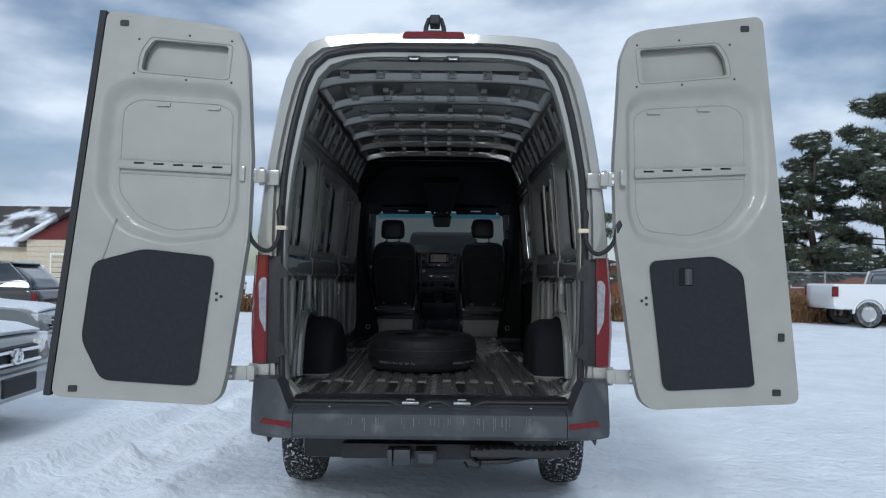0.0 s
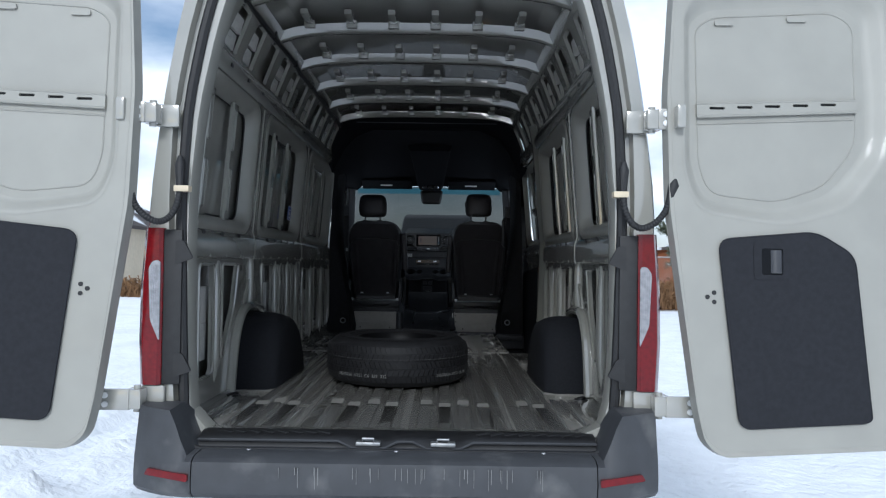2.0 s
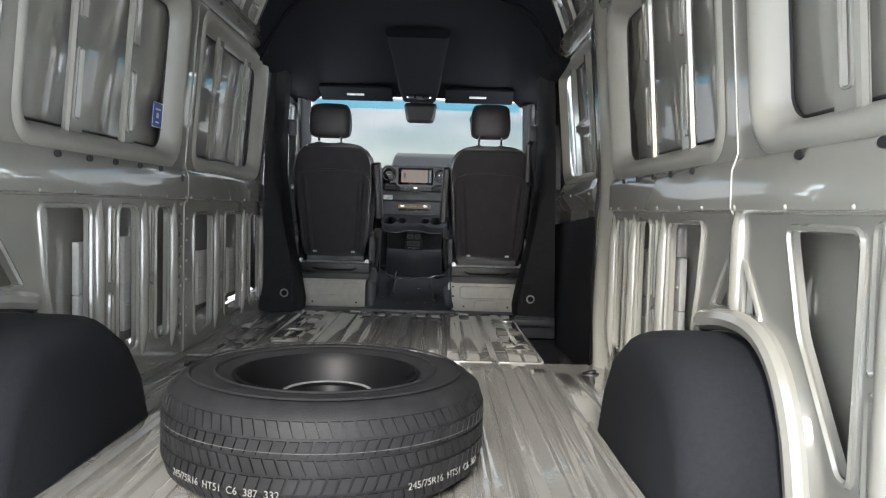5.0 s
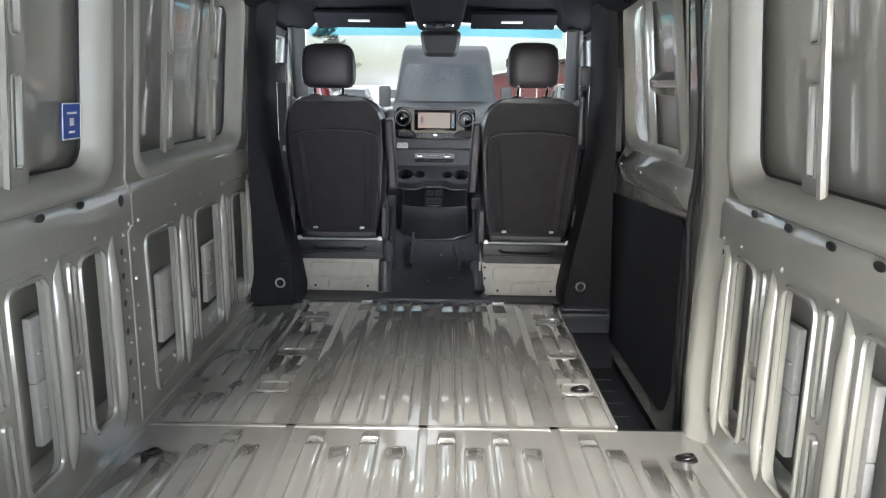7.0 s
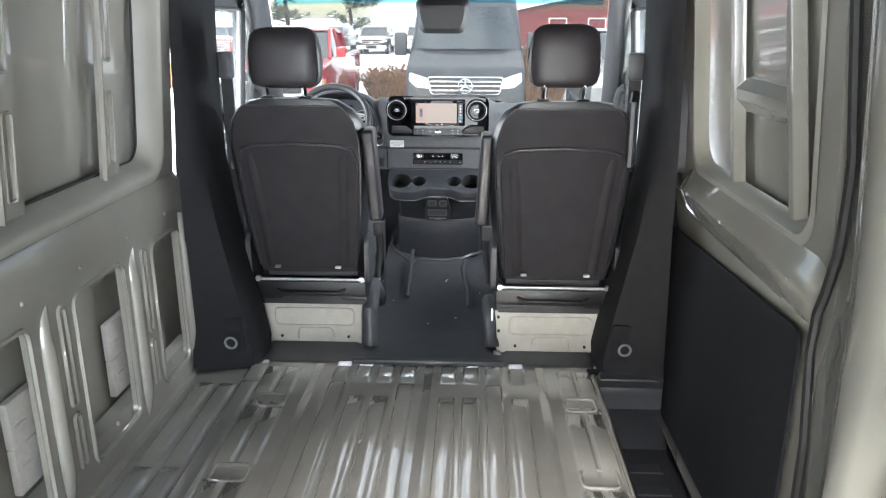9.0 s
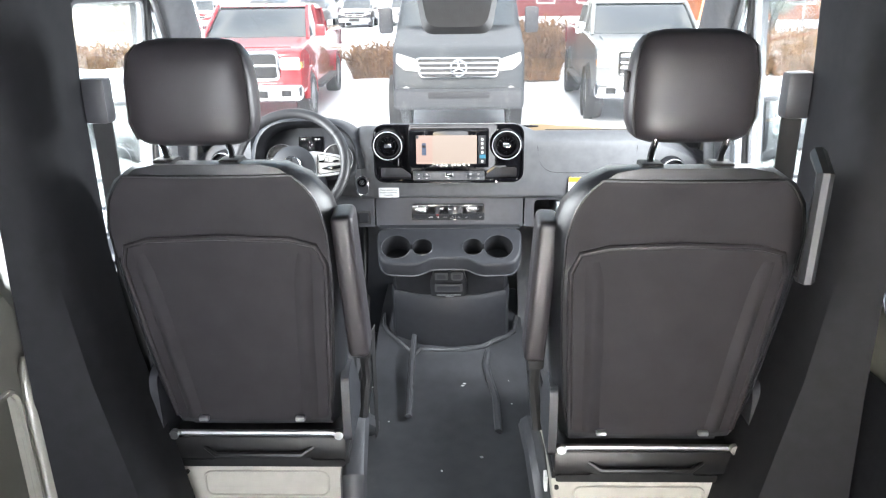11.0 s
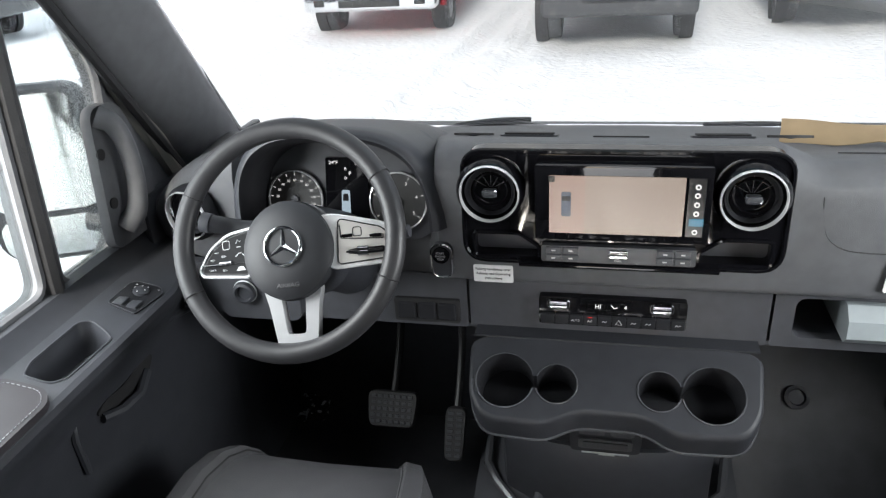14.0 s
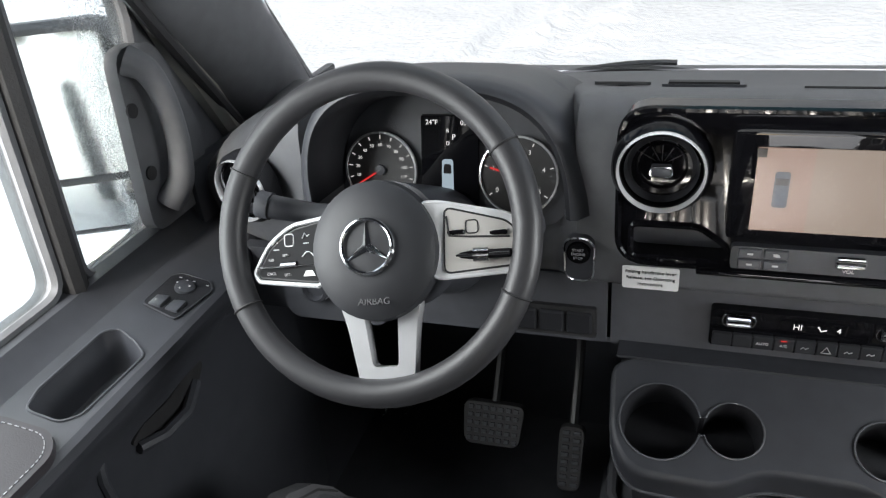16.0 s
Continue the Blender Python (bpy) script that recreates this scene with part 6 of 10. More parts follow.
for z, w, y0 in ((1.082, 0.206, 5.106), (1.085, 0.212, 5.090), (1.07, 0.214, 5.084), (1.0, 0.212, 5.092), (0.92, 0.215, 5.115), (0.80, 0.22, 5.14)):
    secs.append([(-w, 5.4, z), (-w, y0 + 0.12, z), (-w * 0.94, y0 + 0.06, z), (-w * 0.5, y0 + 0.014, z), (0, y0, z), (w * 0.5, y0 + 0.014, z), (w * 0.94, y0 + 0.06, z), (w, y0 + 0.12, z), (w, 5.4, z)])
loft(bm, secs)
part("console_base", bm, CONSOLE, cc)
bm = B()
plate(bm, rpoly([(-0.066, 1.088), (0.058, 1.088), (0.060, 1.15), (0.045, 1.215), (-0.05, 1.215), (-0.068, 1.15)], 0.012, 3), [], lambda u, v, w: (u, 5.022 + 0.5 * (1.215 - v) + w, v), 0.03)
usb = part("socket_plate", bm, CONSOLE, cc)
for a, b, v0, v1, r in ((-0.050, -0.006, 1.165, 1.198, 0.003), (0.004, 0.046, 1.163, 1.200, 0.012), (-0.052, 0.044, 1.110, 1.147, 0.006)):
    bm = B()
    plate(bm, rrect(a, v0, b, v1, r, 4), [], lambda u, v, w: (u, 5.016 + 0.5 * (1.215 - v) + w, v), 0.012)
    sock = part("socket", bm, DASH, usb)
    bm = B()
    plate(bm, rrect(a + 0.008, v0 + 0.008, b - 0.008, v1 - 0.008, 0.003, 3), [], lambda u, v, w: (u, 5.0135 + 0.5 * (1.215 - v) + w, v), 0.006)
    part("socket_cover", bm, LOWER, sock)
part("bright_strip", tube(B(), [(a, 5.0735, 1.097) for a in (-0.046, 0.040)], 0.0016, 6), SATIN, usb)
part("small_mark", tube(B(), [(a, 5.0785, 1.089) for a in (-0.015, 0.014)], 0.0012, 6), SATIN, usb)

# items on and in the dash
roll = thing("paper_roll", "grey-white plastic document wallet lying in the dash shelf", "document wallet")
bm = B()
secs = []
for x in (0.36, 0.372, 0.56, 0.572):
    secs.append([(x, y, z) for y, z in ((5.085 + 0.004, 1.3605), (5.075, 1.375), (5.078, 1.405), (5.10, 1.424), (5.16, 1.428), (5.30, 1.42), (5.30, 1.3605))])
loft(bm, secs, close=True, caps=True)
part("wallet", bm, mat("wallet_vinyl", (0.27, 0.30, 0.31), 0.45, vary=0.06), roll)
bm = B()
cyl(bm, (0.47, 5.098, 1.42), (0.47, 5.090, 1.428), 0.006, n=12)
part("press_stud", bm, CHROME, roll)
sheet = thing("cardboard_sheet", "creased tan cardboard sheet lying on the dash top", "cardboard")
bm = B()
rows = []
for i in range(13):
    t = i / 12
    x = 0.275 + 0.38 * t
    arch = math.exp(-((t - 0.44) / 0.13) ** 2)
    fore = 0.07 * t
    wav = 0.0015 * math.sin(t * 17)
    rows.append([(x + 0.006 * (1 - t), 5.370 - fore, 1.600 + 0.010 * arch + wav + 0.004 * t), (x + 0.008, 5.376 - fore * 0.9, 1.612 + 0.004 * arch + wav), (x + 0.010 + 0.02 * t, 5.385 - fore * 0.6, 1.624 - 0.010 * t + wav), (x + 0.012 + 0.035 * t, 5.40 - fore * 0.3, 1.635 - 0.026 * t + wav)])
loft(bm, rows)
thick(bm, 0.002)
part("sheet", bm, mat("cardboard", (0.34, 0.245, 0.14), 0.8, vary=0.15, grain=12), sheet)

# ---- steering wheel ----
TILTW = 31
WM = Matrix.Translation((-0.480, 4.90, 1.60)) @ Euler((radians(90 - TILTW), 0, 0)).to_matrix().to_4x4() @ Euler((0, 0, radians(8))).to_matrix().to_4x4()
sw = thing("steering_wheel", "black leather steering wheel with silver spokes", "steering wheel", at=WM)
R = 0.168
bm = B()
n = 64
tube(bm, [(R * math.cos(2 * math.pi * i / n), R * math.sin(2 * math.pi * i / n), 0) for i in range(n)], 0.0155, 14, closed=True)
rim = part("rim", bm, mat("wheel_leather", (0.026, 0.026, 0.028), 0.42, vary=0.06, grain=40, bump=0.00012, bump_scale=900), sw)
for a in (28, 152, 205, 335):
    bm = B()
    a_ = radians(a)
    tube(bm, [(R * math.cos(a_) + 0.0162 * math.cos(t) * math.cos(a_), R * math.sin(a_) + 0.0162 * math.cos(t) * math.sin(a_), 0.0162 * math.sin(t)) for t in (2 * math.pi * i / 14 for i in range(14))], 0.0012, 5, closed=True)
    part("rim_seam", bm, RUBBER, rim)
bm = B()
lathe(bm, [(0.066, 0.012), (0.070, 0.02), (0.068, 0.034), (0.055, 0.044), (0.03, 0.048), (0.0001, 0.049)], 40, Matrix.Diagonal((1.0, 1.06, 1, 1)))
hub = part("hub", bm, mat("hub_plastic", (0.024, 0.025, 0.028), 0.5, spec=0.35, vary=0.06, grain=40, bump=0.0001, bump_scale=900), sw)
bm = B()
lathe(bm, [(0.064, -0.07), (0.066, 0.014)], 32)
part("hub_back", bm, TRIM, hub)
lettering("airbag_letters", "AIRBAG", 0.010, Matrix.Translation((0.003, -0.052, 0.0455)) @ Euler((radians(-14), 0, 0)).to_matrix().to_4x4(), mat("hub_letters", (0.045, 0.045, 0.048), 0.5), hub, 0.0006)
bm = B()
tube(bm, [(0.0275 * math.cos(t), 0.0275 * math.sin(t) + 0.004, 0.0495) for t in (2 * math.pi * i / 36 for i in range(36))], 0.0026, 8, closed=True)
emb = part("emblem_ring", bm, CHROME, hub, "chrome emblem ring")
for a in (90, 210, 330):
    bm = B()
    a_ = radians(a)
    d, q = Vector((math.cos(a_), math.sin(a_), 0)), Vector((-math.sin(a_), math.cos(a_), 0))
    o = Vector((0, 0.004, 0.0492))
    vs = [bm.verts.new(o + p) for p in (q * 0.0048, d * 0.0265 + q * 0.0006, d * 0.0265 - q * 0.0006, -q * 0.0048, Vector((0, 0, 0.004)))]
    for f in ((0, 1, 4), (1, 2, 4), (2, 3, 4), (3, 0, 4), (0, 3, 2, 1)):
        bm.faces.new([vs[i] for i in f])
    part("emblem_bar", bm, CHROME, emb)
PALE_SILVER = mat("pale_silver", (0.43, 0.415, 0.39), 0.5, metal=0.1, vary=0.04)
# lighter copy of the satin silver, brightening the spoke turned from the light
LIFTED_SILVER = mat("lifted_spoke_silver", (0.66, 0.665, 0.67), 0.32, metal=0.3, vary=0.04)
PAD_BLACK = mat("switch_pad_black", (0.004, 0.004, 0.005), 0.4, spec=0.08, vary=0.1)
# side spokes with switch pads: a silver frame round a black pad, and an all silver one
POD = {-1: [(-0.042, 0.0400), (-0.100, 0.0335), (-0.131, 0.0145), (-0.152, -0.0160), (-0.146, -0.0255), (-0.060, -0.0340)],
       1: [(0.050, 0.0460), (0.072, 0.0450), (0.141, 0.0285), (0.1535, 0.0150), (0.163, -0.0180), (0.155, -0.0285), (0.060, -0.0330)]}
pod_z = lambda u: 0.027 - 0.018 * (abs(u) - 0.06) / 0.1


def pod_shrink(loop, d):
    out, k = [], len(loop)
    for i in range(k):
        a, p, b = (Vector(loop[j % k]) for j in (i - 1, i, i + 1))
        e, f = (p - a).normalized(), (b - p).normalized()
        n = Vector((-(e.y + f.y), e.x + f.x)).normalized()
        c = Vector((sum(q[0] for q in loop) / k, sum(q[1] for q in loop) / k))
        n = n if n.dot(c - p) > 0 else -n
        out.append(tuple(p + n * d))
    return out


for k in (-1, 1):
    bm = B()
    plate(bm, rpoly(POD[k], 0.012, 5), [], lambda u, v, w: (u, v, pod_z(u) - w), 0.014)
    if k > 0:
        tube(bm, [(u, v, pod_z(u) - 0.0015) for u, v in rpoly(POD[k], 0.012, 5)], 0.0022, 8, closed=True)
    sp = part("spoke", bm, PAD_BLACK if k < 0 else LIFTED_SILVER, sw, "black spoke" if k < 0 else "satin silver spoke frame")
    if k < 0:
        part("spoke_edge", tube(B(), smooth_path([(u, v, pod_z(u) + 0.0008) for u, v in rpoly(POD[k], 0.012, 5)[2:]], 2), 0.0026, 8), SATIN, sp, "thin silver edge")
    inner_loop = rpoly(pod_shrink(POD[k] if k < 0 else [(max(u, 0.068), v) for u, v in POD[k][1:]], 0.0055 if k < 0 else 0.0075), 0.008, 5)
    zt = lambda u: pod_z(u) + 0.0012
    bm = B()
    plate(bm, inner_loop, [], lambda u, v, w: (u, v, zt(u) - w), 0.006)
    pad_ = part("switch_pad", bm, PAD_BLACK if k < 0 else PALE_SILVER, sp, "black switch pad" if k < 0 else "silver switch pad")
    part("pad_joint", tube(B(), [(u, v, zt(u) - 0.0008) for u, v in inner_loop], 0.0013, 6, closed=True), RUBBER, pad_)
    part("key_ring", tube(B(), [(u, v, zt(u)) for u, v in rrect(k * 0.103 - 0.006, 0.0115, k * 0.103 + 0.006, 0.0245, 0.003, 3)], 0.0008, 5, closed=True), PRINT if k < 0 else RUBBER, sp)
    bm = B()
    if k < 0:
        for u, v, tx in ((-0.128, -0.0025, "RES"), (-0.107, 0.0015, "SET+"), (-0.128, -0.0175, "CNCL"), (-0.106, -0.0195, "SET-")):
            lettering("switch_letters", tx, 0.0042, Matrix.Translation((u, v, zt(u) + 0.0014)), PRINT, sp, 0.0002)
        for u, v in ((-0.120, 0.0165), (-0.080, 0.0215)):
            part("switch_symbol", tube(B(), [(u - 0.005, v - 0.003, zt(u)), (u - 0.002, v + 0.003, zt(u)), (u + 0.001, v - 0.001, zt(u)), (u + 0.005, v + 0.002, zt(u))], 0.0008, 5), PRINT, sp)
            part("switch_dot", tube(B(), [(u - 0.004, v - 0.008, zt(u)), (u + 0.004, v - 0.008, zt(u))], 0.0007, 5), PRINT, sp)
        part("lane_symbol", tube(B(), [(-0.086, -0.001, zt(0.08)), (-0.081, 0.004, zt(0.08)), (-0.076, 0.004, zt(0.08)), (-0.071, -0.001, zt(0.07))], 0.0008, 5), PRINT, sp)
        part("gap_symbol", plate(B(), [(-0.086, -0.022), (-0.070, -0.022), (-0.074, -0.016), (-0.082, -0.016)], [], lambda u, v, w: (u, v, zt(u) + 0.0004 - w), 0.001), PRINT, sp)
        box(bm, (-0.140, -0.0110, zt(0.14) - 0.001), (-0.066, -0.0098, zt(0.066) - 0.0006), 0)
        cyl(bm, (-0.114, -0.0085, zt(0.11)), (-0.094, -0.0085, zt(0.10)), 0.0038, n=12)
        part("scroll_wheel", bm, DARK_CHROME, sp)
    else:
        part("key_edge", tube(B(), [(0.078, 0.030, zt(0.078)), (0.080, 0.010, zt(0.08)), (0.100, 0.008, zt(0.10)), (0.140, 0.006, zt(0.14))], 0.0011, 6), RUBBER, sp)
        for u, v in ((0.086, 0.0145), (0.128, 0.0120)):
            bm = B()
            box(bm, (u - 0.010, v - 0.004, zt(u) - 0.002), (u + 0.010, v + 0.001, zt(u) + 0.0014), 0.001, 1)
            part("switch_key", bm, GLOSS, sp)
        bm = B()
        box(bm, (0.078, -0.0150, zt(0.078) - 0.002), (0.143, -0.0060, zt(0.143) + 0.0020), 0.002, 1)
        part("roller_slot", bm, GLOSS, sp)
        bm = B()
        box(bm, (0.080, -0.0125, zt(0.080) - 0.001), (0.141, -0.0085, zt(0.141) + 0.0045), 0.001, 1)
        cyl(bm, (0.103, -0.0105, zt(0.103) + 0.001), (0.118, -0.0105, zt(0.118) + 0.001), 0.0072, n=14)
        part("scroll_wheel", bm, DARK_CHROME, sp)
bm = B()
plate(bm, rpoly([(-0.046, -0.05), (0.046, -0.05), (0.0385, -0.08), (0.030, -0.142), (0.025, -0.150), (-0.025, -0.150), (-0.030, -0.142), (-0.0385, -0.08)], 0.010, 4), [rpoly([(-0.020, -0.055), (0.020, -0.055), (0.0145, -0.122), (-0.0145, -0.122)], 0.006, 3)], lambda u, v, w: (u, v, 0.024 - 0.014 * (-v - 0.05) / 0.12 - w), 0.016)
part("lower_spoke", bm, SATIN, sw, "satin silver lower spoke")
for ob in sw.children:
    if ob.name.split(".")[0] != "rim":
        ob.matrix_basis = Matrix.Translation((0.009, -0.018, -0.014))
col = thing("steering_column", "black plastic steering column shroud with its stalk", "steering column")
bm = B()
cyl(bm, WM @ Vector((0, 0, -0.05)), WM @ Vector((0, 0, -0.28)), 0.062, 0.075, n=24)
part("shroud", bm, TRIM, col)
bm = B()
tube(bm, smooth_path([WM @ Vector((-0.05, 0.030, -0.06)), WM @ Vector((-0.09, 0.033, -0.060)), WM @ Vector((-0.125, 0.040, -0.056)), WM @ Vector((-0.150, 0.046, -0.053))], 4), lambda i: 0.0115 + 0.0003 * i, 12)
part("stalk", bm, TRIM, col)
part("stalk_cap", tube(B(), [WM @ Vector((-0.148, 0.0455, -0.053)), WM @ Vector((-0.163, 0.050, -0.051))], 0.0165, 14), TRIM, col)
part("selector_knob", tube(B(), [WM @ Vector((0.12, 0.0, -0.07)), WM @ Vector((0.172, 0.002, -0.066))], 0.010, 12), TRIM, col)

# ---- sliding door, step well ----
sd = thing("sliding_door", "beige-grey sliding side door with a black lower card, shut", "sliding door", kind="structure")
sdp = lambda u, v, w: (interp(v, [(0.5, 0.925), (1.5, 0.93), (2.25, 0.865), (2.4, 0.84)]) + w, u, v)
bm = B()
glass_hole = rrect(3.10, 1.57, 4.02, 2.20, 0.09, 6)
plate(bm, [(2.985, 0.50), (4.40, 0.50), (4.40, 1.45), (2.985, 1.45)], [], sdp, 0.02)
plate(bm, [(2.985, 1.45), (4.40, 1.45), (4.40, 2.34), (2.985, 2.34)], [glass_hole], sdp, 0.02)
part("door_frame", bm, PAINT, sd)
bm = B()
rings = []
for grow, w in ((0.02, -0.004), (0.0, -0.006), (-0.02, 0.015), (-0.03, 0.035)):
    sec = [sdp(u, v, w) for u, v in rrect(3.10 - grow, 1.57 - grow, 4.02 + grow, 2.20 + grow, 0.09, 6)]
    rings.append(sec + [sec[0]])
loft(bm, rings)
part("opening_reveal", bm, INNER_PAINT, sd)
for y0, y1, hi in ((3.725, 3.68, 0.0), (3.335, 3.245, 0.0)):
    bm = B()
    edge = [(y1 + (y0 - y1) * (v - 1.57) / 0.6, v) for v in (1.55, 1.70, 1.85, 2.0, 2.15, 2.22)]
    loft(bm, [[sdp(y + dy, v, w) for dy, w in ((-0.052, 0.036), (-0.034, 0.029), (-0.018, 0.018), (-0.010, 0.016), (0.0, 0.019), (0.010, 0.016), (0.018, 0.018), (0.034, 0.029), (0.052, 0.036))] for y, v in edge])
    thick(bm, 0.003)
    part("window_rib", bm, PAINT, sd)
bm = B()
loft(bm, [[sdp(y, 1.845 + dz, w) for dz, w in ((-0.045, 0.036), (-0.030, 0.028), (-0.014, 0.017), (0.0, 0.019), (0.014, 0.017), (0.030, 0.028), (0.045, 0.036))] for y in (3.30, 3.5, 3.71)])
thick(bm, 0.003)
part("cross_rib", bm, PAINT, sd)
bm = B()
plate(bm, rpoly([(4.27, 0.66), (4.27, 1.31), (3.06, 1.375), (3.06, 0.75), (3.16, 0.60), (4.15, 0.58)], 0.05, 4), [], lambda u, v, w: (0.919 - w, u, v), 0.008)
part("door_card", bm, CARD, sd, "black lower door card")
bm = B()
loft(bm, [[(0.922 + g, y, 1.40), (0.914 + g, y, 1.415), (0.903 + g, y, 1.45), (0.893 + g, y, 1.475), (0.892 + g, y, 1.49), (0.902 + g, y, 1.508), (0.918 + g, y, 1.545), (0.923 + g, y, 1.555)] for y, g in ((2.99, 0.02), (3.02, 0.004), (3.06, 0.0), (3.3, 0.0), (3.7, 0.0), (4.02, 0.0), (4.08, 0.006), (4.12, 0.022))])
thick(bm, 0.006)
belt = part("belt_pressing", bm, PAINT, sd)
for y in (3.12, 3.62, 3.98):
    bm = B()
    cyl(bm, (0.897, y, 1.482), (0.890, y, 1.480), 0.006, n=10)
    part("screw", bm, STEEL, belt)
bm = B()
plate(bm, rpoly([(4.10, 1.52), (4.20, 1.56), (4.21, 1.90), (4.16, 1.93), (4.10, 1.78)], 0.03, 4), [rrect(4.13, 1.60, 4.17, 1.75, 0.015, 3)], lambda u, v, w: (0.915 - w - 0.04 * (v - 1.5), u, v), 0.035)
part("pull_handle", bm, TRIM, sd, "black moulded pull handle")
SEAL = [(0.5, 2.955), (0.9, 2.94), (1.15, 2.945), (1.36, 2.985), (1.45, 2.978), (1.53, 2.945), (1.61, 2.912), (1.78, 2.885), (2.02, 2.915), (2.3, 2.945), (2.4, 2.96)]
post = thing("rear_door_post", "painted steel post behind the sliding door", "post", kind="structure")
bm = B()
secs = []
for z in (0.50, 0.74, 0.95, 1.1, 1.25, 1.36, 1.45, 1.53, 1.61, 1.7, 1.8, 2.0, 2.25, 2.4):
    xi = interp(z, XIN)
    ye = interp(z, SEAL)
    flare = max(0.0, 1 - abs(z - 1.0) / 0.55)
    secs.append([(xi + 0.004, 2.595, z), (xi - 0.004, 2.64, z), (xi - 0.024 - 0.016 * flare, 2.672, z), (xi - 0.032 - 0.018 * flare, 2.70, z), (xi - 0.030 - 0.018 * flare, 2.745, z), (xi - 0.020, 2.80, z), (xi + 0.008, 2.80 + 0.55 * (ye - 2.80), z), (xi + 0.020, ye, z), (xi + 0.06, ye + 0.03, z), (xi + 0.06, 2.595, z)])
loft(bm, secs, close=True, caps=True)
part("post_panel", bm, PAINT, post)
bm = B()
tube(bm, [(interp(v, XIN) + 0.014, interp(v, SEAL) + 0.012, v) for v in [0.5 + 0.05 * i for i in range(38)]], 0.012, 8)
part("door_seal", bm, RUBBER, sd, "black rubber seal")
for z in (0.86, 0.98, 1.12, 1.24, 1.36):
    bm = B()
    cyl(bm, (interp(z, XIN) - 0.002, 2.628, z), (interp(z, XIN) + 0.01, 2.628, z), 0.009, n=12)
    part("hole", bm, RUBBER, post)
step = thing("step_well", "black plastic entrance step beside the load floor", "step", kind="structure")
bm = B()
box(bm, (0.62, 2.70, 0.36), (0.985, 4.42, 0.42), 0.01)
box(bm, (0.952, 2.70, 0.36), (0.985, 4.42, 0.52), 0.004)
box(bm, (0.62, 2.74, 0.38), (0.642, 4.30, FLOOR - 0.005), 0.004)
box(bm, (0.62, 2.715, 0.38), (0.95, 2.745, FLOOR - 0.004), 0.004)
box(bm, (0.62, 4.10, 0.38), (0.95, 4.14, FLOOR + 0.01), 0.006)
part("step_tray", bm, LINER, step)
for i in range(8):
    bm = B()
    y = 2.95 + 0.14 * i
    box(bm, (0.68, y, 0.418), (0.90, y + 0.06, 0.426), 0.004, 1)
    part("tread_pad", bm, LINER, step)
bm = B()
box(bm, (0.66, 4.05, 0.62), (0.90, 4.12, 0.75), 0.012)
box(bm, (0.64, 4.0, 0.70), (0.88, 4.10, 0.74), 0.01)
part("step_end_cover", bm, TRIM, step)
bm = B()
box(bm, (0.638, 2.74, FLOOR - 0.03), (0.648, 4.2, FLOOR + 0.006), 0.003)
part("floor_edge", bm, FLOOR_PAINT, step)


